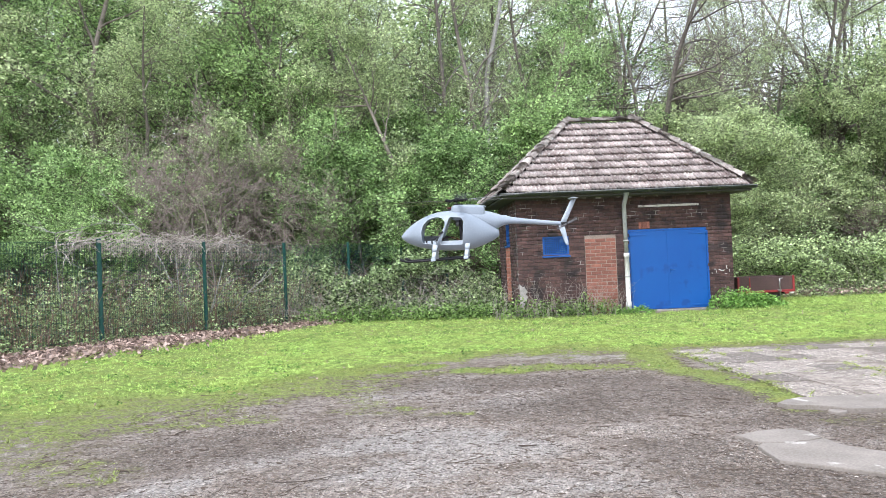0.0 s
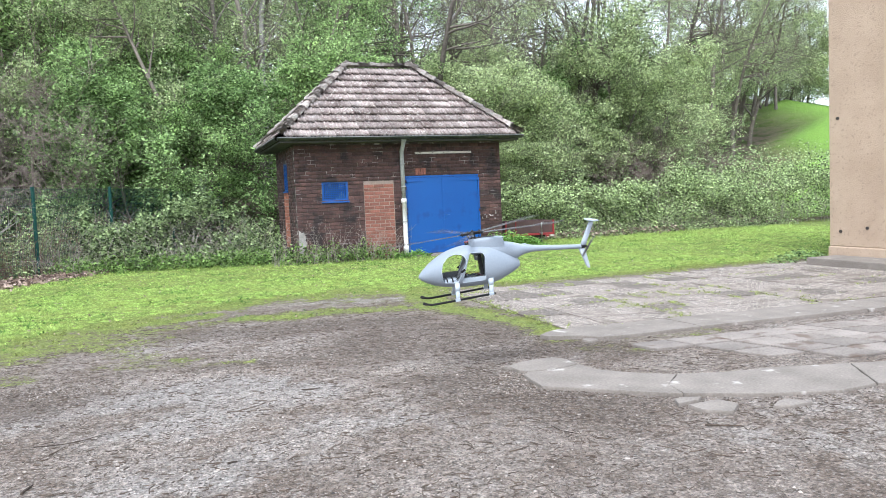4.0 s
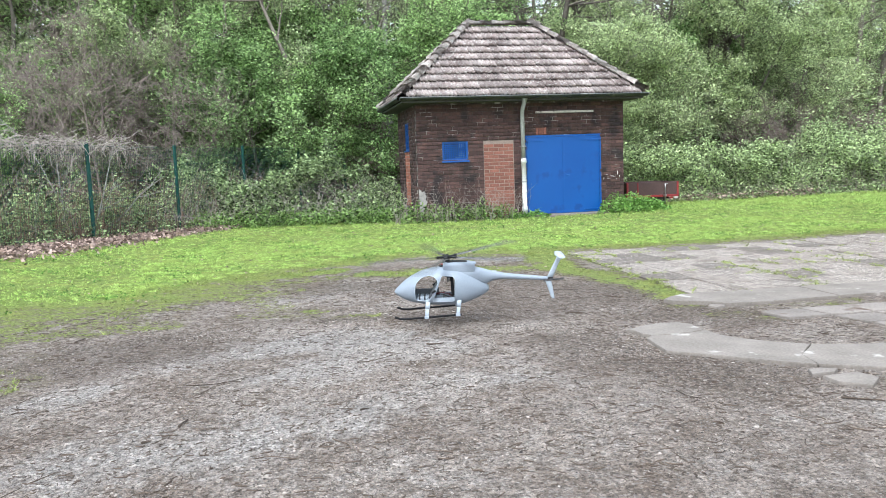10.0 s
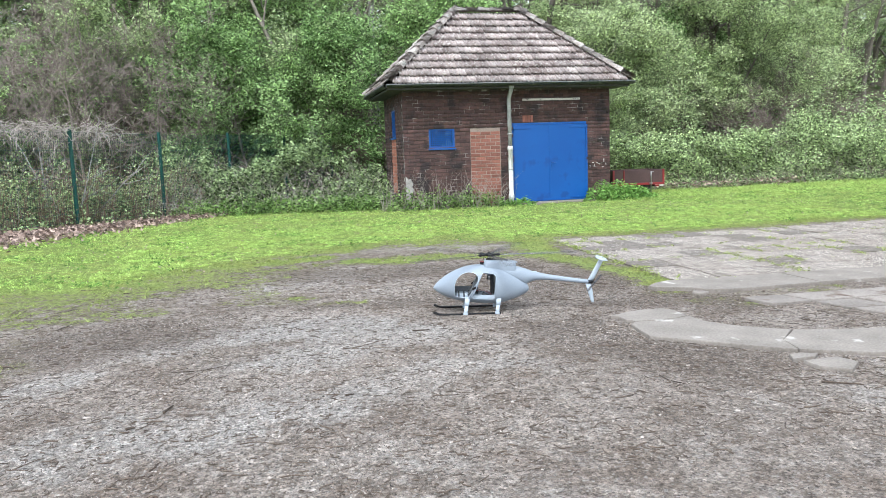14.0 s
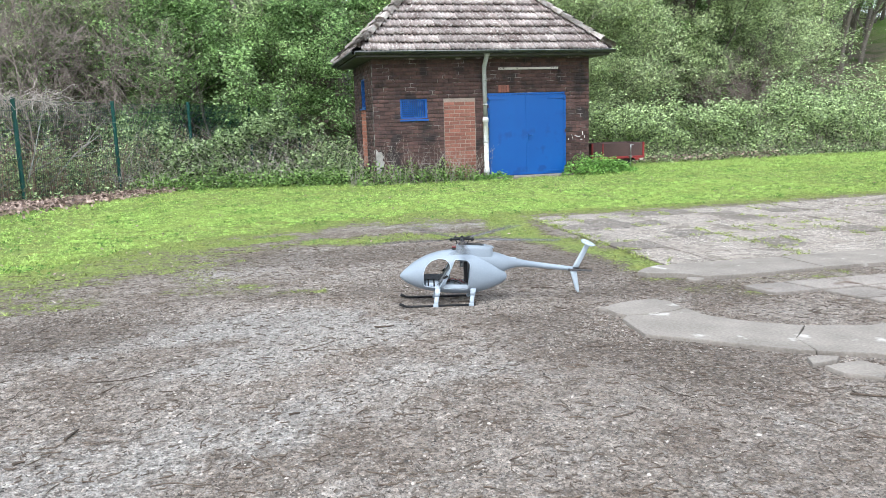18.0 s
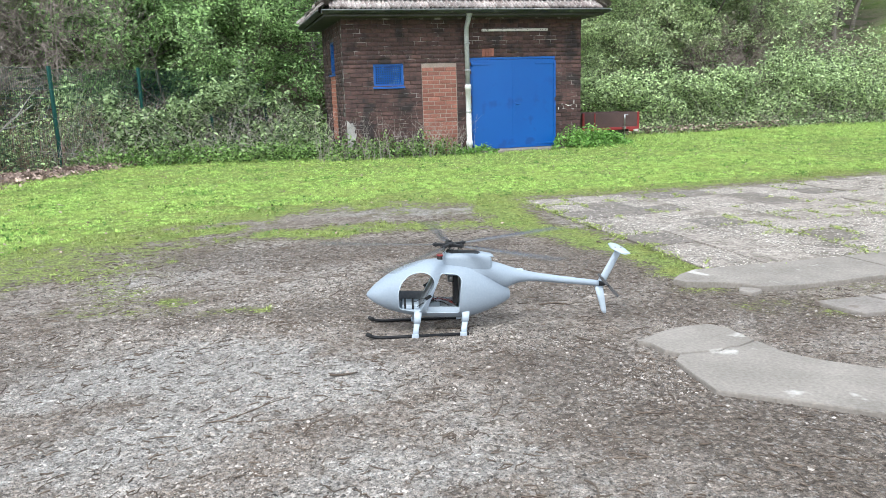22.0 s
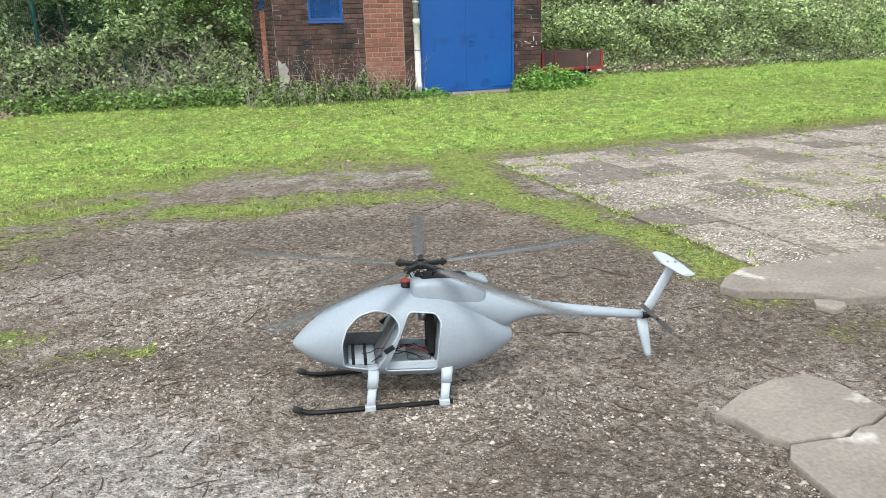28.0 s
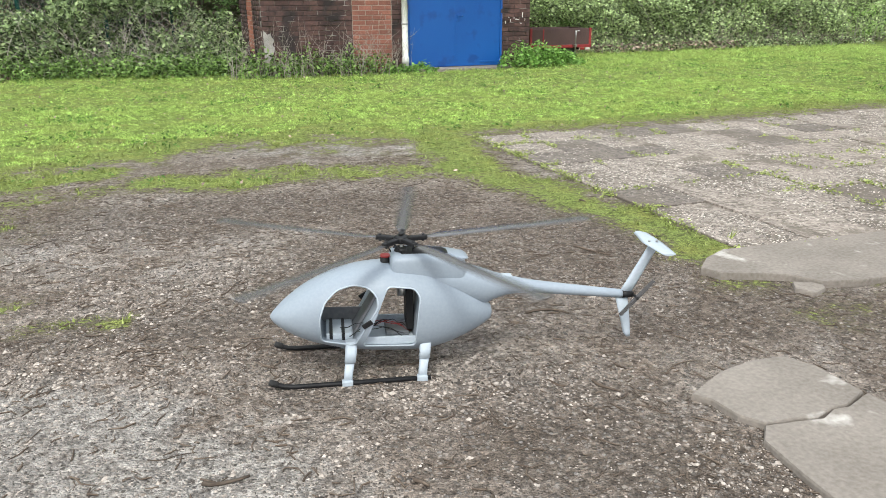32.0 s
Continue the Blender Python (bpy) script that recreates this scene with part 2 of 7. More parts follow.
straw.inputs["Scale"].default_value, straw.inputs["Detail"].default_value = 1.3, 8
gl.new(gn.new("ShaderNodeNewGeometry").outputs["Position"], straw.inputs["Vector"])
share = gn.new("ShaderNodeMapRange")
share.inputs["From Min"].default_value, share.inputs["From Max"].default_value, share.inputs["To Max"].default_value = 0.44, 0.62, 0.42
gl.new(straw.outputs["Fac"], share.inputs["Value"])
dry = gn.new("ShaderNodeMixRGB")
dry.inputs[2].default_value = (0.42, 0.46, 0.15, 1)
gl.new(share.outputs[0], dry.inputs[0])
gl.new(tint.outputs[0], dry.inputs[1])
gl.new(dry.outputs[0], gn["Principled BSDF"].inputs["Base Color"])
gl.new(dry.outputs[0], gn["Translucent BSDF"].inputs["Color"])
AGGREGATE = surface("bare_pebble", (0.16, 0.138, 0.116), (0.47, 0.425, 0.378), 0.8, s1=9, s2=80, bump=0.1, island=0.8, world_space=True)
NETTLE = foliage("nettle_leaf", (0.09, 0.2, 0.035), (0.24, 0.42, 0.1), 0.35, 0.45)
IVY = foliage("ivy_leaf", (0.08, 0.15, 0.035), (0.31, 0.45, 0.14), 0.35, 0.6)
MOSS_LEAF = foliage("moss", (0.14, 0.17, 0.04), (0.37, 0.43, 0.14), 0.3)
CLOVER = foliage("clover_leaf", (0.08, 0.18, 0.03), (0.2, 0.36, 0.07), 0.35)
LITTER = foliage("fallen_leaf", (0.12, 0.075, 0.058), (0.47, 0.36, 0.3), 0.15, 0.5)


# ---- mesh helpers ----
def bm_box(bm, x0, x1, y0, y1, z0, z1, bevel=0.0, m=None):
    r = bmesh.ops.create_cube(bm, size=1.0)
    t = Matrix.Translation(((x0 + x1) / 2, (y0 + y1) / 2, (z0 + z1) / 2)) @ Matrix.Diagonal((abs(x1 - x0), abs(y1 - y0), abs(z1 - z0), 1))
    bmesh.ops.transform(bm, matrix=(m @ t) if m else t, verts=r["verts"])
    if bevel:
        edges = list({e for v in r["verts"] for e in v.link_edges})
        bmesh.ops.bevel(bm, geom=edges, offset=bevel, segments=2, affect="EDGES", profile=0.5)
    return bm


def bm_tube(bm, pts, radii, sides=8, cap=True):
    """A tube along points, with its radius at each."""
    pts = [Vector(p) for p in pts]
    rings, n0 = [], None
    for i, p in enumerate(pts):
        d = (pts[min(i + 1, len(pts) - 1)] - pts[max(i - 1, 0)]).normalized()
        a = n0 - d * n0.dot(d) if n0 else d.orthogonal()
        a = a.normalized() if a.length > 1e-6 else d.orthogonal().normalized()
        n0 = a
        b = d.cross(a)
        r = radii[i] if hasattr(radii, "__len__") else radii
        rings.append([bm.verts.new(p + a * (r * math.cos(k * 2 * math.pi / sides)) + b * (r * math.sin(k * 2 * math.pi / sides))) for k in range(sides)])
    for u, v in zip(rings, rings[1:]):
        for k in range(sides):
            f = bm.faces.new((u[k], u[(k + 1) % sides], v[(k + 1) % sides], v[k]))
            f.smooth = True
    if cap:
        bm.faces.new(rings[0][::-1])
        bm.faces.new(rings[-1])
    return bm


def bm_loft(bm, rings, close=True, smooth=True):
    """Skins rings of points of equal count; close: caps the ends."""
    vs = [[bm.verts.new(p) for p in r] for r in rings]
    k = len(vs[0])
    for u, v in zip(vs, vs[1:]):
        for i in range(k):
            f = bm.faces.new((u[i], u[(i + 1) % k], v[(i + 1) % k], v[i]))
            f.smooth = smooth
    if close:
        bm.faces.new(vs[0][::-1])
        bm.faces.new(vs[-1])
    return bm


def mesh_of(bm, material, name="mesh"):
    bmesh.ops.recalc_face_normals(bm, faces=bm.faces)
    me = bpy.data.meshes.new(name)
    bm.to_mesh(me)
    bm.free()
    me.materials.append(material)
    return me


def part(name, bm, material, parent=None, label="", m=None):
    """One mesh object under a thing or a part."""
    ob = new(name, mesh_of(bm, material, name) if isinstance(bm, bmesh.types.BMesh) else bm)
    if parent:
        ob.parent = parent
    if m:
        ob.matrix_basis = m
    if label:
        ob["label"] = label
    return ob


def thing(name, label, category, group="", kind="", m=None, data=None):
    ob = tagged(new(name, data), label, category, group, kind)
    if m:
        ob.matrix_basis = m
    return ob


def raw_mesh(name, verts, faces, material, smooth=False):
    """A mesh from arrays: verts (n, 3); faces (k, 3) or (k, 4)."""
    me = bpy.data.meshes.new(name)
    verts, faces = np.asarray(verts, dtype=np.float32), np.asarray(faces, dtype=np.int32)
    me.vertices.add(len(verts))
    me.vertices.foreach_set("co", verts.ravel())
    k = faces.shape[1]
    me.loops.add(faces.size)
    me.loops.foreach_set("vertex_index", faces.ravel())
    me.polygons.add(len(faces))
    me.polygons.foreach_set("loop_start", np.arange(len(faces), dtype=np.int32) * k)
    if smooth:
        me.polygons.foreach_set("use_smooth", np.ones(len(faces), dtype=bool))
    me.materials.append(material)
    me.update(calc_edges=True)
    return me


rng = np.random.default_rng(7)


def smooth_step(a, b, x):
    t = np.clip((x - a) / (b - a), 0, 1)
    return t * t * (3 - 2 * t)


def waves(x, y, s, seed=0):
    """Smooth noise over the plan, about -1 to 1, with features about 1 / s metres wide."""
    r = np.random.default_rng(seed)
    out = np.zeros(np.broadcast(x, y).shape)
    for k in range(9):
        a, f, ph = r.uniform(0, 2 * math.pi), s * r.uniform(0.5, 2.0) * 2 * math.pi * 0.5, r.uniform(0, 7)
        out = out + np.sin(f * (x * math.cos(a) + y * math.sin(a)) + ph + 1.5 * np.sin(0.6 * f * (x * math.sin(a) - y * math.cos(a)) + 2 * ph)) / 4.5
    return out


def ground_z(x, y):
    x, y = np.asarray(x, dtype=float), np.asarray(y, dtype=float)
    z = 0.035 * smooth_step(-9, -1, y) + 0.1 * smooth_step(-8.5, -11, x)
    meadow = smooth_step(-2.0, 3.0, x - (17.3 + 0.907 * (y - 6)))
    z = z + (0.3 + 0.16 * meadow) * np.clip(y - 6.5, 0, 33 - 19.0 * meadow) * smooth_step(4, 12, y)
    z = z + 0.012 * waves(x, y, 0.35, 3) + 0.25 * waves(x, y, 0.06, 5) * smooth_step(8, 16, y)
    return z


# ---- ground ----
LAWN_EDGE = ((-14, -11.5), (-9.3, -9.9), (-8.6, -9.4), (-7.4, -8.6), (-6.3, -7.2), (-5.15, -6.75), (-4.1, -6.4), (-3.2, -6.3), (-2.1, -6.75), (-1.6, -6.95), (14, -7.0))
MOSS = (  # strips of moss and thin grass on the dirt: from, to, half width, how dense
    (-6.3, -7.6, -5.2, -7.5, 0.3, 0.85), (-5.9, -8.15, -5.1, -8.1, 0.22, 0.5), (-4.75, -8.0, -4.1, -8.2, 0.26, 0.85), (-4.0, -7.95, -2.7, -8.2, 0.3, 0.75),
    (-2.0, -6.8, -2.2, -8.4, 0.38, 0.85), (-2.2, -8.4, -1.95, -9.6, 0.32, 0.8), (-1.95, -9.6, -1.85, -10.75, 0.22, 0.82), (-5.5, -10.28, -5.36, -10.34, 0.1, 0.75), (-5.12, -10.63, -5.04, -10.67, 0.08, 0.8),
    (-6.2, -9.1, -5.9, -10.1, 0.36, 0.55), (-5.95, -10.5, -5.15, -10.66, 0.1, 0.5), (-9.2, -10.7, -6.9, -10.5, 0.25, 0.62), (-8.6, -11.6, -7.8, -12.2, 0.35, 0.5), (-6.3, -10.3, -5.6, -10.5, 0.16, 0.5))
DAMP = ((-1.9, -11.2, -0.6, -11.75, 0.25, 0.4), (-1.9, -11.75, -1.5, -12.0, 0.2, 0.35))
STONY = ((-5.4, -11.1, -4.7, -11.3, 0.22), (-3.85, -11.7, -3.45, -11.9, 0.2), (-5.9, -9.6, -4.9, -9.2, 0.45), (-4.9, -10.4, -4.3, -10.1, 0.3), (-6.5, -11.1, -5.2, -11.0, 0.25))


def band(x, y, x0, y0, x1, y1, r):
    """1 in the middle of a strip with round ends, 0 well outside it."""
    t = np.clip(((x - x0) * (x1 - x0) + (y - y0) * (y1 - y0)) / max((x1 - x0) ** 2 + (y1 - y0) ** 2, 1e-6), 0, 1)
    d = np.hypot(x - x0 - t * (x1 - x0), y - y0 - t * (y1 - y0))
    return smooth_step(1.7 * r, 0.35 * r, d)


def covers(x, y):
    """Where grass grows, where the gravel is pale, where leaves lie: 0 to 1 each."""
    w, w2 = waves(x, y, 0.5, 11), waves(x, y, 1.4, 12)
    edge = np.interp(x, [p[0] for p in LAWN_EDGE], [p[1] for p in LAWN_EDGE])
    rim = smooth_step(-1.6, -1.8, x)
    grass = smooth_step(-0.55 - 0.9 * rim, 0.75, y - edge + rim * (0.4 * w + 0.4 * w2))
    thin = 0.74 * smooth_step(-3.1, -0.6, y - edge + 0.5 * w + 0.4 * w2) * smooth_step(-4.2, -6.2, x)
    grass = np.maximum(grass, thin)
    for x0, y0, x1, y1, r, level in MOSS:
        grass = np.maximum(grass, level * band(x + 0.12 * w2, y + 0.12 * w, x0, y0, x1, y1, r))
    for x0, y0, x1, y1, r, level in DAMP:
        grass = np.maximum(grass, level * band(x + 0.1 * w2, y + 0.06 * w, x0, y0, x1, y1, r))
    grass = np.where((x > -1.62) & (y > -11.0) & (y < -7.05), 0.05, grass)
    pale = 0.3 * smooth_step(0.1, 0.9, waves(x, y, 0.45, 21) + 0.4 * w2) * smooth_step(-6, -10, y)
    for x0, y0, x1, y1, r, level in ((-6.0, -11.7, -5.2, -11.55, 0.35, 1.0), (-5.2, -11.7, -4.8, -12.1, 0.4, 1.0), (-5.6, -12.7, -5.0, -12.3, 0.35, 0.75), (-6.6, -11.9, -6.2, -11.8, 0.3, 0.7), (-7.4, -12.8, -7.1, -12.6, 0.22, 0.7), (-5.9, -9.6, -4.9, -9.0, 0.4, 0.55), (-3.6, -6.95, -2.5, -7.3, 0.4, 0.5), (-6.6, -13.9, -5.4, -13.6, 0.4, 0.6), (-4.9, -13.4, -4.3, -13.2, 0.35, 0.5)):
        pale = np.maximum(pale, level * band(x + 0.2 * w2, y + 0.12 * w, x0, y0, x1, y1, r))
    litter = smooth_step(0.75, 0.25, np.abs(x - (-9.95 + 0.62 * (y + 1.5)) + 0.25 * w2)) * smooth_step(-7.5, -6, y) * smooth_step(2.8, 1.6, y)
    wood = np.maximum(smooth_step(3.0, 5.0, y), smooth_step(-0.3, -1.0, x - (-9.95 + 0.62 * (y + 1.5))) * (y < 4))
    meadow = smooth_step(-0.8, 0.8, x - (17.3 + 0.907 * (y - 6)) + w) * smooth_step(5, 7, y)
    return grass, pale, np.maximum(litter, wood * (1 - meadow)), meadow


def brown_patches(x, y):
    """Darker brown patches on the middle of the yard: 0 to 1."""
    w = waves(x, y, 0.6, 23)
    out = np.zeros_like(w)
    for x0, y0, x1, y1, r in ((-3.9, -10.6, -2.4, -10.2, 0.75), (-5.2, -8.9, -3.0, -9.2, 0.4), (-2.4, -11.4, -1.7, -11.9, 0.4), (-3.4, -12.4, -2.9, -13.6, 0.5), (-7.4, -11.6, -6.8, -11.4, 0.5), (-5.4, -10.6, -4.6, -10.9, 0.2)):
        out = np.maximum(out, band(x + 0.25 * w, y + 0.2 * waves(x, y, 1.1, 24), x0, y0, x1, y1, r))
    return out


def ground_material():
    m = bpy.data.materials.new("dirt_gravel_and_grass")
    m.use_nodes = True
    n, l = links_of(m)
    p = n["Principled BSDF"]
    p.inputs["Roughness"].default_value = 0.95
    p.inputs["Specular IOR Level"].default_value = 0.2
    pos = n.new("ShaderNodeNewGeometry").outputs["Position"]
    at = n.new("ShaderNodeAttribute")
    at.attribute_name = "cover"
    sep = n.new("ShaderNodeSeparateColor")
    l.new(at.outputs["Color"], sep.inputs[0])

    def tex(scale, detail=8, rough=0.6):
        t = n.new("ShaderNodeTexNoise")
        t.inputs["Scale"].default_value, t.inputs["Detail"].default_value, t.inputs["Roughness"].default_value = scale, detail, rough
        l.new(pos, t.inputs["Vector"])
        return t.outputs["Fac"]

    def ramp(src, a, b, lo=0.0, hi=1.0):
        r = n.new("ShaderNodeMapRange")
        for k, v in zip(("From Min", "From Max", "To Min", "To Max"), (a, b, lo, hi)):
            r.inputs[k].default_value = v
        l.new(src, r.inputs["Value"])
        return r.outputs[0]

    def mix(f, a, b):
        x = n.new("ShaderNodeMixRGB")
        for s, v in ((0, f), (1, a), (2, b)):
            if hasattr(v, "is_output"):
                l.new(v, x.inputs[s])
            else:
                x.inputs[s].default_value = (*v, 1) if isinstance(v, tuple) else v
        return x.outputs[0]

    def math_node(op, a, b):
        x = n.new("ShaderNodeMath")
        x.operation = op
        for s, v in ((0, a), (1, b)):
            if hasattr(v, "is_output"):
                l.new(v, x.inputs[s])
            else:
                x.inputs[s].default_value = v
        return x.outputs[0]

    def cells(scale):
        vo = n.new("ShaderNodeTexVoronoi")
        vo.inputs["Scale"].default_value = scale
        l.new(pos, vo.inputs["Vector"])
        tone = n.new("ShaderNodeSeparateColor")
        l.new(vo.outputs["Color"], tone.inputs[0])
        return vo.outputs["Distance"], tone.outputs

    def scaled(colour, value):
        x = n.new("ShaderNodeHueSaturation")
        l.new(value, x.inputs["Value"])
        l.new(colour, x.inputs["Color"])
        return x.outputs[0]

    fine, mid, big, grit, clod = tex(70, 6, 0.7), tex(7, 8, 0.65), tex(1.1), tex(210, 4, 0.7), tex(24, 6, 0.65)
    patch = tex(2.1, 7, 0.62)
    dirt = mix(ramp(mid, 0.36, 0.64), (0.215, 0.177, 0.146), (0.36, 0.307, 0.264))
    dirt = mix(ramp(patch, 0.5, 0.62, 0.0, 0.65), dirt, (0.175, 0.134, 0.104))
    # low clod noise, a hollow in the bump, is darkened too: painted shade
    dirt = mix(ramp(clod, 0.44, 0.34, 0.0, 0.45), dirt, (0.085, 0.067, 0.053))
    gravel = mix(ramp(clod, 0.36, 0.64), (0.32, 0.29, 0.262), (0.48, 0.447, 0.412))
    palem = math_node("ADD", sep.outputs[1], math_node("ADD", ramp(patch, 0.36, 0.64, 0.3, -0.3), math_node("ADD", ramp(clod, 0.35, 0.65, -0.22, 0.22), ramp(mid, 0.35, 0.65, -0.2, 0.2))))
    base = mix(ramp(palem, 0.15, 0.85, 0.0, 0.9), dirt, gravel)
    base = mix(ramp(math_node("ADD", at.outputs["Alpha"], ramp(mid, 0.35, 0.65, -0.25, 0.25)), 0.15, 0.9, 0.0, 0.75), base, mix(ramp(clod, 0.38, 0.62), (0.115, 0.09, 0.071), (0.19, 0.155, 0.127)))
    d1, c1 = cells(120)
    d2, c2 = cells(52)
    d3, c3 = cells(27)
    lumps = math_node("MULTIPLY", ramp(c2[2], 0.0, 1.0, 0.72, 1.36), ramp(c3[0], 0.0, 1.0, 0.8, 1.22))
    base = scaled(base, math_node("MULTIPLY", lumps, math_node("MULTIPLY", ramp(c1[0], 0.0, 1.0, 0.78, 1.3), ramp(d2, 0.4, 0.75, 1.06, 0.82))))
    pits = tex(38, 3, 0.6)
    # dark bits and pale pebbles; the dark also paints shade into the bump's pits
    base = mix(ramp(pits, 0.41, 0.35, 0.0, 0.7), base, (0.065, 0.051, 0.041))
    base = mix(ramp(pits, 0.6, 0.66, 0.0, 0.55), base, (0.5, 0.455, 0.412))
    stone = math_node("MULTIPLY", ramp(d2, 0.46, 0.34), ramp(c2[0], 0.72, 0.76))
    base = mix(math_node("MULTIPLY", stone, 0.85), base, mix(c2[1], (0.09, 0.074, 0.062), (0.46, 0.42, 0.385)))
    base = mix(ramp(grit, 0.4, 0.32, 0.0, 0.5), base, (0.06, 0.047, 0.038))
    base = mix(ramp(fine, 0.62, 0.72, 0.0, 0.4), base, (0.42, 0.385, 0.35))
    green = mix(ramp(mid, 0.36, 0.64), (0.17, 0.235, 0.05), (0.35, 0.44, 0.12))
    # shade between tufts, put into the green where clod noise is low
    green = mix(ramp(clod, 0.5, 0.36, 0.0, 0.85), green, (0.055, 0.07, 0.02))
    green = mix(ramp(fine, 0.54, 0.68, 0.0, 0.8), green, (0.45, 0.54, 0.17))
    green = mix(ramp(tex(3.2), 0.5, 0.64, 0.0, 0.75), green, (0.33, 0.34, 0.09))
    green = mix(ramp(tex(0.6), 0.5, 0.62, 0.0, 0.4), green, (0.17, 0.27, 0.05))
    green = mix(ramp(sep.outputs[0], 1.35, 0.8, 0.0, 0.75), green, mix(ramp(clod, 0.4, 0.6), (0.13, 0.155, 0.04), (0.34, 0.39, 0.12)))
    green = mix(ramp(sep.outputs[0], 1.7, 2.1, 0.0, 0.85), green, (0.24, 0.45, 0.075))
    green = scaled(green, ramp(c1[1], 0.0, 1.0, 0.6, 1.4))
    gm = math_node("ADD", sep.outputs[0], math_node("MULTIPLY", math_node("MULTIPLY", ramp(sep.outputs[0], 0.05, 0.4), ramp(sep.outputs[0], 1.6, 0.9)), math_node("ADD", ramp(tex(4.2, 8, 0.7), 0.34, 0.66, -0.6, 0.5), ramp(clod, 0.33, 0.67, -0.4, 0.4))))
    gsum = math_node("ADD", gm, ramp(fine, 0.35, 0.65, -0.2, 0.2))
    base = mix(ramp(gsum, 0.15, 0.6, 0.0, 0.7), base, mix(ramp(fine, 0.42, 0.6), (0.085, 0.08, 0.04), (0.24, 0.22, 0.11)))
    base = mix(ramp(gsum, 0.5, 0.95, 0.0, 0.95), base, green)
    wood = mix(ramp(fine, 0.35, 0.65), (0.09, 0.07, 0.055), (0.24, 0.19, 0.15))
    wood = mix(ramp(big, 0.45, 0.65), wood, (0.06, 0.09, 0.025))
    base = mix(sep.outputs[2], base, wood)
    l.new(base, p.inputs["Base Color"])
    b = n.new("ShaderNodeBump")
    b.inputs["Strength"].default_value, b.inputs["Distance"].default_value = 1.0, 0.04
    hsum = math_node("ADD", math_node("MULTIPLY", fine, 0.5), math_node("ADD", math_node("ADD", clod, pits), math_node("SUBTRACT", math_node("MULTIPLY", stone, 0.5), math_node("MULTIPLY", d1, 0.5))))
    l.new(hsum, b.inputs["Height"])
    l.new(b.outputs[0], p.inputs["Normal"])
    return m


def axis(fine_a, fine_b, step, far):
    mid = list(np.arange(fine_a, fine_b + 1e-6, step))
    up, s, v = [], step, fine_b
    while v < far:
        s *= 1.35
        v += s
        up.append(v)
    dn, s, v = [], step, fine_a
    while v > -far:
        s *= 1.35
        v -= s
        dn.append(v)
    return np.array(dn[::-1] + mid + up)


def build_ground():
    xs, ys = axis(-12, 12, 0.09, 1500), axis(-16, 7, 0.09, 1500)
    X, Y = np.meshgrid(xs, ys)
    Z = ground_z(X, Y)
    nx, ny = len(xs), len(ys)
    i = np.arange(nx * ny).reshape(ny, nx)
    faces = np.stack([i[:-1, :-1], i[:-1, 1:], i[1:, 1:], i[1:, :-1]], -1).reshape(-1, 4)
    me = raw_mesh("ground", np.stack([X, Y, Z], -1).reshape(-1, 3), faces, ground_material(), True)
    g, p, lt, md = covers(X, Y)
    col = np.stack([np.maximum(g + 0.65 * smooth_step(0.62, 1.0, g), md * 2.2), p, lt, brown_patches(X, Y)], -1).astype(np.float32)
    a = me.color_attributes.new("cover", "FLOAT_COLOR", "POINT")
    a.data.foreach_set("color", col.ravel())
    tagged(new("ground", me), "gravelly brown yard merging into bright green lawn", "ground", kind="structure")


build_ground()


# ---- brick hut ----
WX0, WX1, WY0, WY1, WZ0, WZ1 = -2.69, 2.51, 0.0, 3.1, 0.02, 2.82
COURSE, STRETCH = 0.0864, 0.25
DOOR = (0.0, 1.88, 0.07, 1.97)
WINDOW = (-2.09, -1.46, 1.47, 1.92)
INFILL = (-1.08, -0.33, 0.02, 1.91)
SIDE_WIN = (1.25, 1.95, 1.77, 2.46)
EX0, EX1, EY0, EY1, EZ = -3.1, 2.89, -0.42, 3.52, 2.93
RIDGE = ((-1.03, 1.55, 4.84), (0.73, 1.55, 4.84))


def wall_bm(u0, u1, z0, z1, holes, thick, to_world):
    """A wall as boxes round its openings."""
    bm = bmesh.new()
    us = sorted({u0, u1, *(h[0] for h in holes), *(h[1] for h in holes)})
    zs = sorted({z0, z1, *(h[2] for h in holes), *(h[3] for h in holes)})
    cells = [[not any(h[0] <= (a + b) / 2 <= h[1] and h[2] <= (c + d) / 2 <= h[3] for h in holes) for a, b in zip(us, us[1:])] for c, d in zip(zs, zs[1:])]
    grid = {}

    def v(u, w, z):
        k = (round(u, 4), round(w, 4), round(z, 4))
        if k not in grid:
            grid[k] = bm.verts.new(to_world(u, w, z))
        return grid[k]

    def solid(i, j):
        return 0 <= j < len(cells) and 0 <= i < len(us) - 1 and cells[j][i]

    for j in range(len(zs) - 1):
        for i in range(len(us) - 1):
            if not cells[j][i]:
                continue
            a, b, c, d = us[i], us[i + 1], zs[j], zs[j + 1]
            bm.faces.new((v(a, 0, c), v(b, 0, c), v(b, 0, d), v(a, 0, d)))
            bm.faces.new((v(a, thick, c), v(a, thick, d), v(b, thick, d), v(b, thick, c)))
            for di, dj, p, q in ((-1, 0, (a, c), (a, d)), (1, 0, (b, c), (b, d)), (0, -1, (a, c), (b, c)), (0, 1, (a, d), (b, d))):
                if not solid(i + di, j + dj):
                    bm.faces.new((v(p[0], 0, p[1]), v(q[0], 0, q[1]), v(q[0], thick, q[1]), v(p[0], thick, p[1])))
    return bm


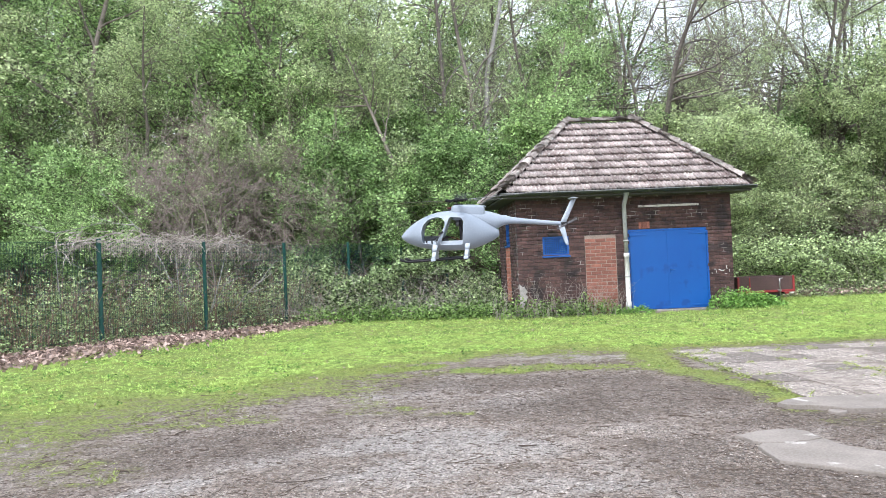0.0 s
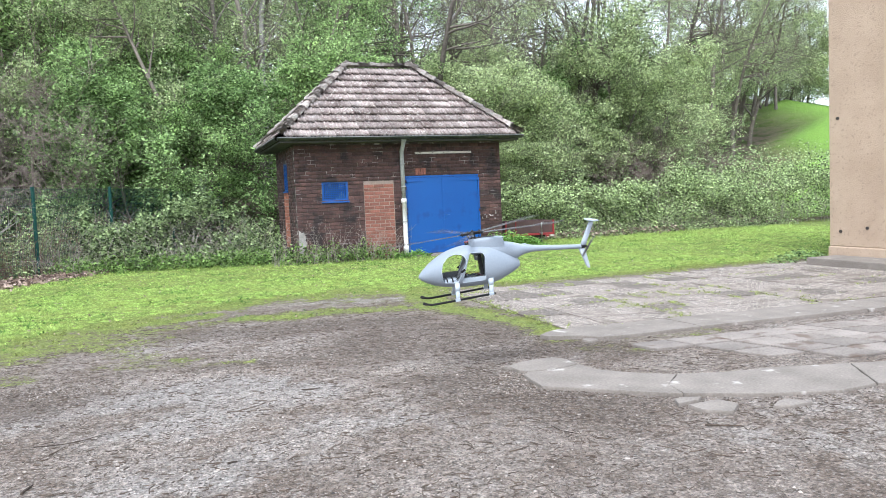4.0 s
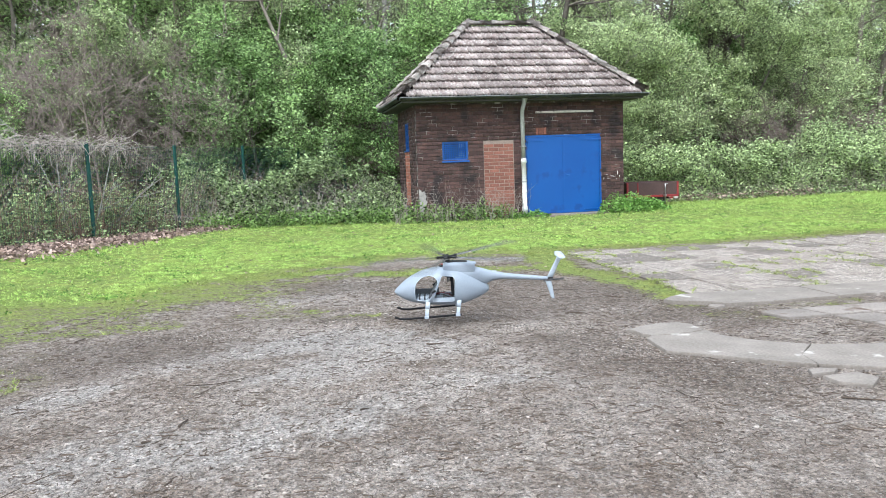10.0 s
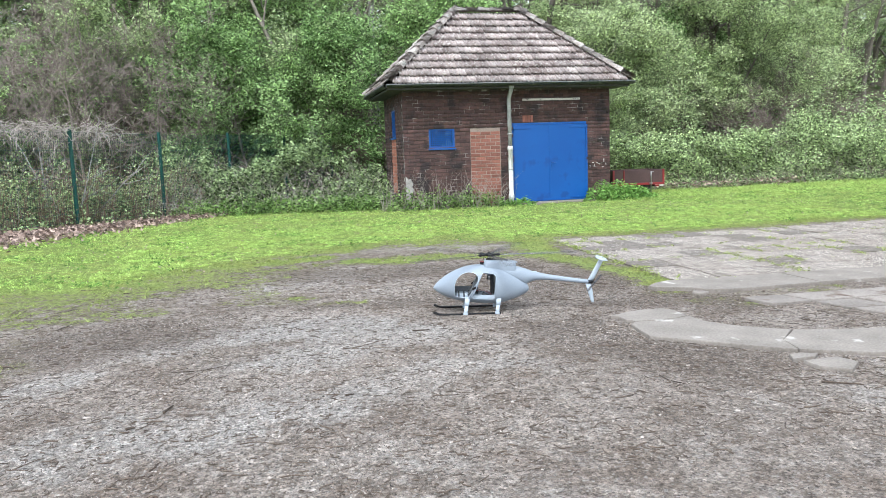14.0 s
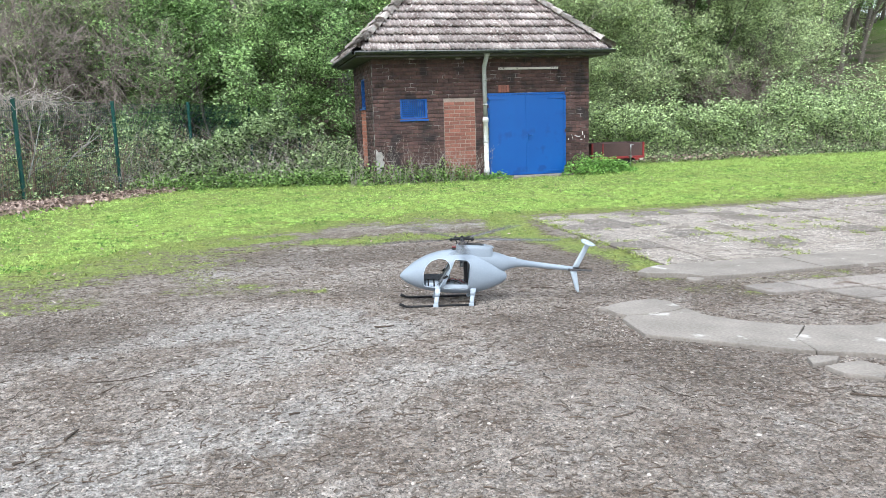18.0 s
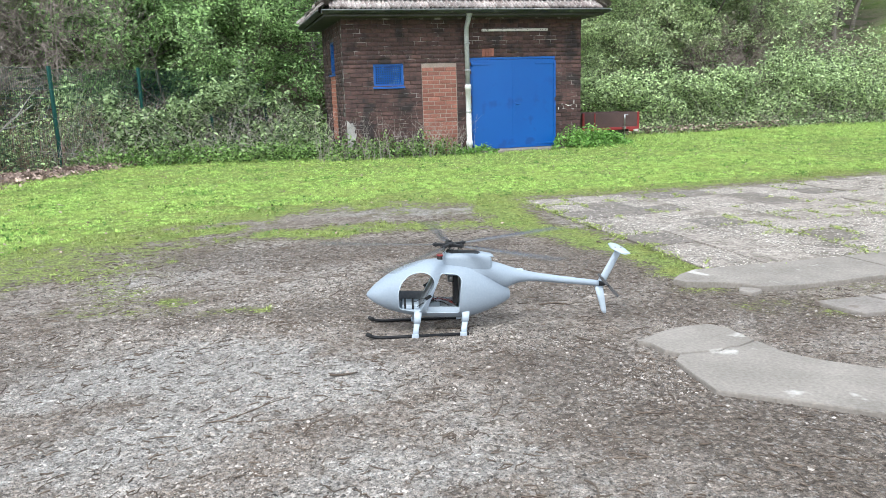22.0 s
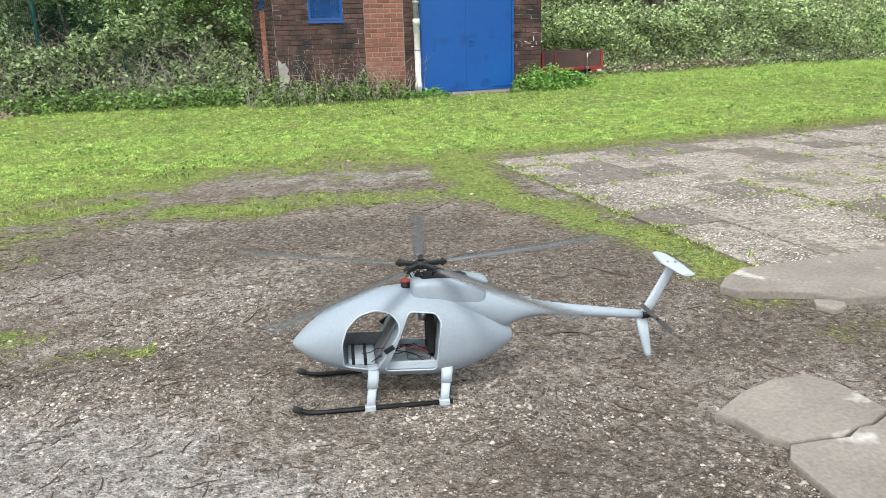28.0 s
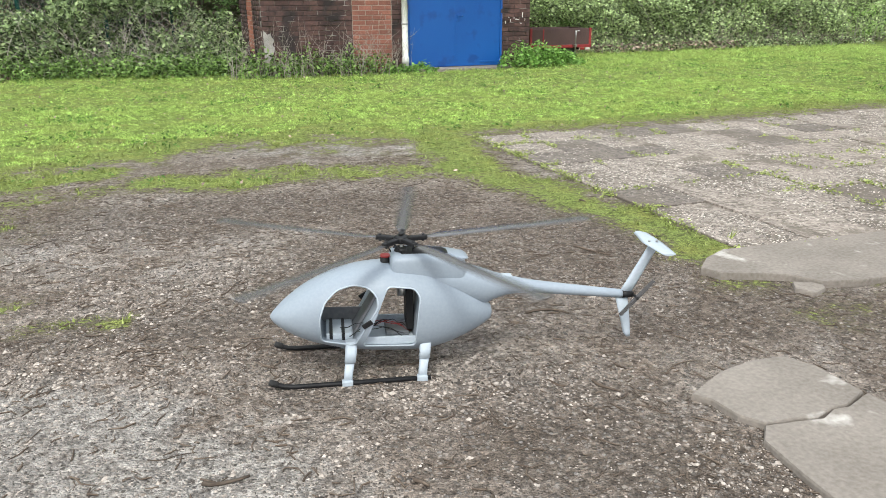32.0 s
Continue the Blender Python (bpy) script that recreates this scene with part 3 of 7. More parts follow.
def brick_rows(u0, u1, z0, z1, holes):
    """Brick places (u, z, length) of a half-bond wall, broken at openings."""
    out, k, z = [], 0, z0
    while z < z1 - 0.04:
        edges = [(u0, u1)]
        for h in holes:
            if h[2] < z + COURSE - 0.02 and h[3] > z + 0.02:
                edges = [p for a, b in edges for p in ((a, min(b, h[0])), (max(a, h[1]), b)) if p[1] - p[0] > 0.03]
        for a, b in edges:
            u = u0 - (k % 2) * STRETCH / 2
            while u < b:
                p, q = max(u, a), min(u + STRETCH, b)
                if q - p > 0.05:
                    out.append((p, z, q - p))
                u += STRETCH
        z += COURSE
        k += 1
    return out


def unit_brick(depth, chamfer=0.006):
    """A brick 1 long and 1 high, its face proud at y = 0, chamfered in front."""
    bm = bmesh.new()
    c, e = 0.02, 0.06
    f = [bm.verts.new(p) for p in ((c, 0, e), (1 - c, 0, e), (1 - c, 0, 1 - e), (c, 0, 1 - e))]
    g = [bm.verts.new(p) for p in ((0, chamfer, 0), (1, chamfer, 0), (1, chamfer, 1), (0, chamfer, 1))]
    h = [bm.verts.new(p) for p in ((0, depth, 0), (1, depth, 0), (1, depth, 1), (0, depth, 1))]
    bm.faces.new(f)
    for a, b in ((f, g), (g, h)):
        for i in range(4):
            bm.faces.new((a[i], b[i], b[(i + 1) % 4], a[(i + 1) % 4]))
    return bm


def build_hut():
    hut = thing("brick_hut", "small dark brick hut with hipped tile roof and blue doors", "hut")
    front = part("front_wall", wall_bm(WX0, WX1, WZ0 - 0.2, WZ1, [DOOR, WINDOW], 0.3, lambda u, w, z: (u, WY0 + 0.008 + w, z)), MORTAR, hut)
    left = part("left_wall", wall_bm(WY0 + 0.31, WY1 - 0.31, WZ0 - 0.2, WZ1, [SIDE_WIN], 0.3, lambda u, w, z: (WX0 + 0.008 + w, u, z)), MORTAR, hut)
    part("right_wall", wall_bm(WY0 + 0.31, WY1 - 0.31, WZ0 - 0.2, WZ1, [], 0.3, lambda u, w, z: (WX1 - 0.008 - w, u, z)), MORTAR, hut)
    part("back_wall", wall_bm(WX0, WX1, WZ0 - 0.2, WZ1, [], 0.3, lambda u, w, z: (u, WY1 - 0.008 - w, z)), MORTAR, hut)
    # inner ceiling, eaves soffit
    bm = bmesh.new()
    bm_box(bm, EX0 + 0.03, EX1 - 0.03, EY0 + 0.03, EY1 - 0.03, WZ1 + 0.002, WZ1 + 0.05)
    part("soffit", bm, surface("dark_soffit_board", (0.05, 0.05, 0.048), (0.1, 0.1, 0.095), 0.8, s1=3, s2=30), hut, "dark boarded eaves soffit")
    # roof body under the tiles
    bm = bmesh.new()
    o = [bm.verts.new(p) for p in ((EX0, EY0, EZ - 0.04), (EX1, EY0, EZ - 0.04), (EX1, EY1, EZ - 0.04), (EX0, EY1, EZ - 0.04))]
    r = [bm.verts.new((x, y, z - 0.04)) for x, y, z in RIDGE]
    for f in ((o[0], o[1], r[1], r[0]), (o[1], o[2], r[1]), (o[2], o[3], r[0], r[1]), (o[3], o[0], r[0]), (o[3], o[2], o[1], o[0])):
        bm.faces.new(f)
    roof = part("roof", bm, UNDERLAY, hut)
    # door leaves
    dx0, dx1, dz0, dz1 = DOOR
    mid = (dx0 + dx1) / 2
    for a, b in ((dx0 + 0.012, mid - 0.003), (mid + 0.003, dx1 - 0.012)):
        bm = bmesh.new()
        bm_box(bm, a, b, 0.0, 0.05, dz0 + 0.02, dz1 - 0.012, 0.004)
        door = part("door", bm, BLUE, hut, "blue painted steel door leaf")
        for z in (dz0 + 0.09, dz1 - 0.1):
            bm = bmesh.new()
            w = 0.42
            h0 = a if a < mid - 0.1 else b - w
            bm_box(bm, h0, h0 + w, -0.012, 0.001, z - 0.018, z + 0.018, 0.004)
            bm_tube(bm, [(a if a < mid - 0.1 else b, -0.012, z - 0.05), (a if a < mid - 0.1 else b, -0.012, z + 0.05)], 0.014, 8)
            part("hinge", bm, BLUE, door, "blue painted strap hinge")
        if a > mid - 0.1:
            bm = bmesh.new()
            bm_box(bm, a + 0.02, a + 0.07, -0.014, 0.002, 0.92, 1.06, 0.004)
            bm_tube(bm, [(a + 0.045, -0.012, 1.02), (a + 0.045, -0.05, 1.02), (a + 0.13, -0.05, 1.015)], 0.009, 6)
            part("door_handle", bm, BLUE, door, "blue painted lever handle")
        else:
            bm = bmesh.new()
            bm_box(bm, b - 0.03, b + 0.02, -0.008, -0.001, dz0 + 0.03, dz1 - 0.02, 0.003)
            part("cover_strip", bm, BLUE, door)
    bm = bmesh.new()
    for a, b, c, d in ((dx0 - 0.035, dx0 + 0.008, dz0, dz1 + 0.035), (dx1 - 0.008, dx1 + 0.035, dz0, dz1 + 0.035), (dx0 + 0.009, dx1 - 0.009, dz1 - 0.008, dz1 + 0.035)):
        bm_box(bm, a, b, -0.006, 0.06, c, d, 0.003)
    part("door_frame", bm, BLUE, hut, "blue painted steel door frame")
    bm = bmesh.new()
    bm_box(bm, dx0 - 0.1, dx1 + 0.1, -0.36, 0.06, WZ0 - 0.12, dz0 + 0.012, 0.012)
    part("threshold", bm, CONCRETE, hut, "worn concrete threshold")
    # window with perforated blue plate
    for frame_of, plane in ((WINDOW, 0), (SIDE_WIN, 1)):
        a, b, c, d = frame_of

        def put(u, w, z):
            return Vector((u, w, z)) if plane == 0 else Vector((WX0 + w, u, z))

        win = part("window", bmesh_frame(a, b, c, d, 0.035, put), BLUE, hut, "small window behind perforated blue plate")
        nu, nz = (14, 10) if plane == 0 else (12, 12)
        for k in range(1, nu):
            bm = bmesh.new()
            u = a + (b - a) * k / nu
            v0, v1 = put(u - 0.008, 0.03, c + 0.03), put(u + 0.008, 0.038, d - 0.03)
            bm_box(bm, *sorted((v0.x, v1.x)), *sorted((v0.y, v1.y)), v0.z, v1.z)
            part("bar", bm, BLUE, win)
        for k in range(1, nz):
            bm = bmesh.new()
            z = c + (d - c) * k / nz
            v0, v1 = put(a + 0.03, 0.0385, z - 0.008), put(b - 0.03, 0.045, z + 0.008)
            bm_box(bm, *sorted((v0.x, v1.x)), *sorted((v0.y, v1.y)), v0.z, v1.z)
            part("bar", bm, BLUE, win)
        bm = bmesh.new()
        v0, v1 = put(a - 0.02, -0.03, c - 0.045), put(b + 0.02, 0.1, c - 0.005)
        bm_box(bm, *sorted((v0.x, v1.x)), *sorted((v0.y, v1.y)), v0.z, v1.z, 0.005)
        part("sill", bm, BLUE, win)
    # dark inside
    bm = bmesh.new()
    bm_box(bm, WX0 + 0.32, WX1 - 0.32, 0.35, WY1 - 0.35, 0.0, 0.04)
    part("inner_floor", bm, CONCRETE, hut)
    # white strip fitting above the door
    bm = bmesh.new()
    bm_box(bm, 0.24, 1.72, -0.035, 0.01, 2.535, 2.585, 0.004)
    strip = part("sign_rail", bm, STRIP, hut, "weathered off-white wall rail with bolts")
    for u in (0.3, 0.36, 0.7, 0.98, 1.26, 1.55, 1.6, 1.66):
        bm = bmesh.new()
        bm_tube(bm, [(u, -0.04, 2.56), (u, -0.03, 2.56)], 0.01, 6)
        part("bolt", bm, UNDERLAY, strip, "rusty bolt")
    # downpipe: zinc above, painted cast iron below
    bm = bmesh.new()
    bm_tube(bm, [(-0.14, -0.36, 2.86), (-0.14, -0.34, 2.78), (-0.13, -0.12, 2.6), (-0.12, -0.085, 2.45), (-0.11, -0.085, 1.42)], [0.055, 0.05, 0.05, 0.05, 0.05], 12)
    bm_tube(bm, [(-0.14, -0.36, 2.9), (-0.14, -0.36, 2.8)], [0.085, 0.06], 12)
    pipe = part("downpipe", bm, ZINC, hut, "grey zinc downpipe")
    bm = bmesh.new()
    bm_tube(bm, [(-0.11, -0.085, 1.46), (-0.11, -0.085, 1.44), (-0.11, -0.085, 1.36), (-0.11, -0.085, 1.355), (-0.105, -0.085, 0.3), (-0.105, -0.085, 0.29), (-0.105, -0.085, 0.2), (-0.105, -0.085, 0.19), (-0.105, -0.085, -0.05)], [0.06, 0.068, 0.068, 0.058, 0.056, 0.07, 0.07, 0.06, 0.058], 12)
    part("standpipe", bm, WHITE_PIPE, pipe, "flaking white cast iron standpipe")
    for z in (2.3, 1.75, 0.9):
        bm = bmesh.new()
        bm_tube(bm, [(-0.11, -0.085, z - 0.015), (-0.11, -0.085, z + 0.015)], 0.062, 12)
        bm_box(bm, -0.12, -0.1, -0.03, 0.0, z - 0.012, z + 0.012)
        part("pipe_clamp", bm, ZINC, pipe)
    # gutter: half-round all round
    corners = [(EX0 - 0.03, EY0 - 0.05), (EX1 + 0.03, EY0 - 0.05), (EX1 + 0.03, EY1 + 0.05), (EX0 - 0.03, EY1 + 0.05)]
    cx, cy = (EX0 + EX1) / 2, (EY0 + EY1) / 2
    for k in range(4):
        bm = bmesh.new()
        p, q = corners[k], corners[(k + 1) % 4]
        rings = []
        for (x, y) in (p, q):
            ring = []
            for i in range(15):
                a = math.pi * (1 + i / 14) if i < 15 else 0
                off, z = 0.065 * math.cos(a), EZ - 0.005 + 0.06 * math.sin(a)
                ring.append((x, y, off, z))
            rings.append(ring)
        sx, sy = (0, 1) if k % 2 == 0 else (1, 0)
        outer = [[Vector((x + sx * off * 1 + (0 if sx else (1 if x > cx else -1) * 0), y + sy * off, z)) for x, y, off, z in ring] for ring in rings]
        vs = [[bm.verts.new(v) for v in r] for r in outer]
        for i in range(14):
            bm.faces.new((vs[0][i], vs[0][i + 1], vs[1][i + 1], vs[1][i])).smooth = True
        bmesh.ops.solidify(bm, geom=bm.faces[:], thickness=0.006)
        d = Vector((q[0] - p[0], q[1] - p[1], 0)).normalized()
        lip = Vector((sx, sy, 0)) * (-0.065 if k in (0, 3) else 0.065)
        bm_tube(bm, [Vector((*p, EZ)) + lip, Vector((*q, EZ)) + lip], 0.012, 6)
        part("gutter", bm, GUTTER, hut, "dark half-round gutter")
    # plaster patch at the corner, pale stop bead
    bm = bmesh.new()
    pts = [(-2.69, 0.02), (-2.64, 0.05), (-2.6, 0.3), (-2.56, 0.36), (-2.53, 0.4), (-2.5, 0.52), (-2.54, 0.57), (-2.51, 0.66), (-2.55, 0.7), (-2.56, 0.77), (-2.62, 0.75), (-2.69, 0.83)]
    vs = [bm.verts.new((x, -0.014, z)) for x, z in pts]
    f = bm.faces.new(vs)
    e = bmesh.ops.extrude_face_region(bm, geom=[f])
    bmesh.ops.translate(bm, vec=(0, 0.016, 0), verts=[g for g in e["geom"] if isinstance(g, bmesh.types.BMVert)])
    part("plaster_patch", bm, PLASTER, hut, "crumbling grey plaster patch at the corner")
    # illegible chalk scrawl as plain bars
    r = random.Random(4)
    for k in range(9):
        bm = bmesh.new()
        x, z = 1.98 + 0.052 * k + r.uniform(-0.01, 0.01), 0.9 + r.uniform(-0.05, 0.09)
        tall = r.random() < 0.6
        bm_box(bm, x, x + (r.uniform(0.008, 0.014) if tall else r.uniform(0.03, 0.05)), -0.009, -0.003, z, z + (r.uniform(0.05, 0.1) if tall else r.uniform(0.008, 0.014)))
        part("scrawl_bar", bm, CHALK, hut, "white chalk mark")
    return hut, front, left, roof


def bmesh_frame(a, b, c, d, w, put):
    bm = bmesh.new()
    for u0, u1, z0, z1 in ((a, a + w, c, d), (b - w, b, c, d), (a + w, b - w, c, c + w), (a + w, b - w, d - w, d)):
        v0, v1 = put(u0, 0.02, z0), put(u1, 0.08, z1)
        bm_box(bm, *sorted((v0.x, v1.x)), *sorted((v0.y, v1.y)), v0.z, v1.z, 0.004)
    return bm


HUT, FRONT_WALL, LEFT_WALL, ROOF = build_hut()


def build_block():
    """Rendered building beside the paved yard."""
    b = thing("rendered_building", "beige roughcast building wall with low plinth", "building")
    x0, y1 = 5.7, -7.3
    bm = bmesh.new()
    bm_box(bm, x0, x0 + 7, y1 - 6.5, y1, 0.28, 6.2, 0.02)
    part("wall", bm, RENDER_WALL, b)
    bm = bmesh.new()
    bm_box(bm, x0 - 0.02, x0 + 7.02, y1 - 6.52, y1 + 0.02, -0.2, 0.28, 0.02)
    part("plinth", bm, RENDER_WALL, b, "slightly proud roughcast plinth")
    bm = bmesh.new()
    bm_box(bm, x0 - 0.3, x0 + 7.3, y1 - 6.8, y1 + 0.3, 6.2, 6.4, 0.02)
    part("roof", bm, CONCRETE, b)
    bm = bmesh.new()
    bm_box(bm, x0 - 0.75, x0 - 0.045, y1 - 5.0, y1 - 0.2, -0.05, 0.13, 0.015)
    part("step", bm, CONCRETE, b, "low concrete step")
    for y, z in ((-7.5, 2.55), (-7.55, 0.55), (-8.1, 0.62)):
        bm = bmesh.new()
        bm_tube(bm, [(x0 - 0.02, y, z), (x0 + 0.01, y, z)], 0.028, 8)
        part("wall_plug", bm, UNDERLAY, b, "small dark rusty wall plug")


build_block()


# ---- model helicopter (its nose points along +x; z = 0 at the skids; x = 0 at the mast) ----
POD = (  # x, middle z, half height, half width, squareness
    (0.540, 0.222, 0.002, 0.002, 2.0), (0.532, 0.223, 0.018, 0.020, 2.0), (0.51, 0.226, 0.042, 0.046, 2.0), (0.475, 0.232, 0.072, 0.076, 2.0),
    (0.43, 0.240, 0.103, 0.102, 2.1), (0.38, 0.248, 0.129, 0.122, 2.15), (0.32, 0.257, 0.153, 0.137, 2.2), (0.25, 0.265, 0.173, 0.147, 2.25),
    (0.17, 0.270, 0.186, 0.152, 2.3), (0.08, 0.272, 0.191, 0.153, 2.3), (0.0, 0.271, 0.189, 0.151, 2.3), (-0.07, 0.268, 0.179, 0.145, 2.3),
    (-0.14, 0.262, 0.153, 0.129, 2.25), (-0.20, 0.255, 0.124, 0.107, 2.2), (-0.25, 0.248, 0.096, 0.083, 2.1), (-0.29, 0.242, 0.07, 0.06, 2.0), (-0.32, 0.238, 0.047, 0.04, 2.0), (-0.338, 0.236, 0.03, 0.026, 2.0), (-0.344, 0.236, 0.01, 0.01, 2.0))


def spline(rows, x):
    """Smooth values of a table at x (falling first column)."""
    xs = np.array([r[0] for r in rows])[::-1]
    return [float(np.interp(x, xs, np.array([r[k] for r in rows])[::-1])) for k in range(1, len(rows[0]))]


def oval(x, zc, h, w, e, n=48):
    pts = []
    for i in range(n):
        a = 2 * math.pi * i / n
        c, s = math.cos(a), math.sin(a)
        pts.append(Vector((x, w * math.copysign(abs(c) ** (2 / e), c), zc + h * math.copysign(abs(s) ** (2 / e), s))))
    return pts


def smooth_table(rows, n):
    """Catmull-Rom through the rows."""
    r, out = np.array(rows), []
    for t in np.linspace(0, len(r) - 1, n):
        i = min(int(t), len(r) - 2)
        u = t - i
        p = [r[min(max(i + k, 0), len(r) - 1)] for k in (-1, 0, 1, 2)]
        out.append(0.5 * (2 * p[1] + (p[2] - p[0]) * u + (2 * p[0] - 5 * p[1] + 4 * p[2] - p[3]) * u * u + (3 * p[1] - p[0] - 3 * p[2] + p[3]) * u ** 3))
    return out


def rounded(points, r=0.01, seg=4):
    """A polygon (x, z) with rounded corners."""
    out, n = [], len(points)
    for i in range(n):
        a, b, c = (Vector(points[(i + k) % n]) for k in (-1, 0, 1))
        u, v = (a - b), (c - b)
        d = min(r, u.length / 2, v.length / 2)
        p, q = b + u.normalized() * d, b + v.normalized() * d
        for k in range(seg + 1):
            t = k / seg
            out.append((1 - t) ** 2 * p + 2 * t * (1 - t) * b + t * t * q)
    return out


FRONT_WIN = rounded([(0.352, 0.158), (0.354, 0.265), (0.333, 0.332), (0.288, 0.38), (0.225, 0.403), (0.172, 0.396), (0.144, 0.365), (0.14, 0.325), (0.232, 0.143)], 0.02)
REAR_WIN = rounded([(0.104, 0.4), (0.002, 0.392), (-0.02, 0.36), (0.004, 0.139), (0.202, 0.14)], 0.018)


def prism(poly, y0, y1):
    bm = bmesh.new()
    a, b = [bm.verts.new((p[0], y0, p[1])) for p in poly], [bm.verts.new((p[0], y1, p[1])) for p in poly]
    bm.faces.new(a)
    bm.faces.new(b[::-1])
    for i in range(len(poly)):
        j = (i + 1) % len(poly)
        bm.faces.new((a[i], b[i], b[j], a[j]))
    bmesh.ops.recalc_face_normals(bm, faces=bm.faces)
    return bm


def cut_out(body, cutters):
    """The body's mesh less the cutters, worked out once."""
    tmp = [new("cutter", mesh_of(c, HELI, "cutter")) for c in cutters]
    for o in tmp:
        b = body.modifiers.new("cut", "BOOLEAN")
        b.operation, b.object, b.solver = "DIFFERENCE", o, "EXACT"
    bpy.context.view_layer.update()
    me = bpy.data.meshes.new_from_object(body.evaluated_get(bpy.context.evaluated_depsgraph_get()))
    body.modifiers.clear()
    body.data = me
    for o in tmp:
        bpy.data.objects.remove(o)


def build_heli():
    heli = thing("model_helicopter", "grey unpainted model helicopter with open doors and five rotor blades", "model helicopter")
    # hollow pod: outer and inner skin joined, then the openings cut
    rows = smooth_table(POD, 70)
    bm = bmesh.new()
    bm_loft(bm, [oval(*r) for r in rows])
    inner = [(r[0] * 0.985 + 0.002, r[1], max(r[2] - 0.006, 0.001), max(r[3] - 0.006, 0.001), r[4]) for r in rows[3:-3]]
    bm_loft(bm, [oval(*r) for r in inner][::-1])
    pod = part("pod", bm, HELI, heli, "smooth grey primer pod with door openings")
    cut_out(pod, [prism(FRONT_WIN, -0.3, 0.3), prism(REAR_WIN, -0.3, 0.3)])
    for p in pod.data.polygons:
        p.use_smooth = True
    pod.data.set_sharp_from_angle(angle=radians(40))
    # raised frames round the openings, both sides
    for poly in (FRONT_WIN, REAR_WIN):
        for s in (-1, 1):
            bm = bmesh.new()
            loop = []
            for p in poly:
                zc, h, w, e = spline(rows, p[0])
                k = min(abs((p[1] - zc) / h), 0.999)
                loop.append((p[0], s * w * (1 - k ** e) ** (1 / e) * 0.995, p[1]))
            bm_tube(bm, loop + [loop[0]], 0.0034, 6, False)
            part("door_surround", bm, HELI_LIGHT, heli, "pale grey raised door surround")
    # mast fairing
    bm = bmesh.new()
    dog = [(0.088, 0.43, 0.035, 0.045, 3.0), (0.084, 0.434, 0.058, 0.066, 4.0), (0.066, 0.438, 0.07, 0.08, 5.0), (0.0, 0.44, 0.073, 0.084, 5.5), (-0.1, 0.44, 0.071, 0.08, 5.5), (-0.17, 0.44, 0.066, 0.07, 5.0), (-0.21, 0.44, 0.058, 0.06, 4.0), (-0.222, 0.44, 0.042, 0.048, 3.0)]
    bm_loft(bm, [oval(*r, 32) for r in smooth_table(dog, 30)])
    part("mast_fairing", bm, HELI, heli, "grey mast fairing")
    # closed black strip: the slot's unlit inside is put on as colour
    bm = bmesh.new()
    bm_loft(bm, [oval(x, z, h, w, 3, 24) for x, z, h, w in ((0.05, 0.5105, 0.003, 0.03), (0.04, 0.5115, 0.005, 0.05), (-0.13, 0.509, 0.005, 0.044), (-0.15, 0.507, 0.003, 0.026))])
    part("intake_slot", bm, CARBON, heli, "solid black strip standing for the dark inside of the fairing slot")
    bm = bmesh.new()
    bm_loft(bm, [oval(x, z, h, w, 2.6, 24) for x, z, h, w in ((-0.15, 0.491, 0.004, 0.03), (-0.175, 0.494, 0.008, 0.052), (-0.22, 0.492, 0.008, 0.05), (-0.236, 0.487, 0.003, 0.034))])
    part("fairing_lip", bm, HELI, heli)
    # boom with its flared root
    bm = bmesh.new()
    boom = [(-0.02, 0.372, 0.07, 0.1, 2.2), (-0.12, 0.385, 0.07, 0.085, 2.2), (-0.22, 0.368, 0.082, 0.068, 2.1), (-0.3, 0.351, 0.08, 0.054, 2.0), (-0.36, 0.352, 0.058, 0.042, 2.0), (-0.42, 0.354, 0.042, 0.035, 2.0), (-0.52, 0.346, 0.029, 0.027, 2.0), (-0.72, 0.326, 0.0235, 0.0225, 2.0), (-0.935, 0.306, 0.019, 0.018, 2.0)]
    bm_loft(bm, [oval(*r, 32) for r in smooth_table(boom, 40)])
    part("tail_boom", bm, HELI, heli, "tapering grey tail boom")
    bm = bmesh.new()
    bm_box(bm, -0.43, -0.385, -0.014, 0.014, 0.385, 0.402, 0.004)
    part("antenna_block", bm, HELI_LIGHT, heli)
    # fins
    def fin(name, pts, half, label):
        bm = bmesh.new()
        rings = []
        for x0, x1, z, t in pts:
            c = x0 - x1
            ring = [Vector((x0 - c * u, s * half * t * math.sin(math.pi * min(u, 0.999) ** 0.6), z)) for s, us in ((1, np.linspace(0, 1, 9)), (-1, np.linspace(1, 0, 9)[1:-1])) for u in us]
            rings.append(ring)
        bm_loft(bm, rings)
        return part(name, bm, HELI_LIGHT, heli, label)

    fin("upper_fin", [(-0.905, -0.965, 0.29, 1), (-0.945, -1.0, 0.36, 1), (-1.01, -1.06, 0.48, 0.9), (-1.04, -1.088, 0.535, 0.8)], 0.009, "swept grey upper tail fin")
    fin("lower_fin", [(-0.9, -0.96, 0.3, 1), (-0.928, -0.975, 0.2, 0.9), (-0.95, -0.985, 0.12, 0.8), (-0.965, -0.985, 0.1, 0.7)], 0.008, "swept grey lower tail fin")
    bm = bmesh.new()
    rings = []
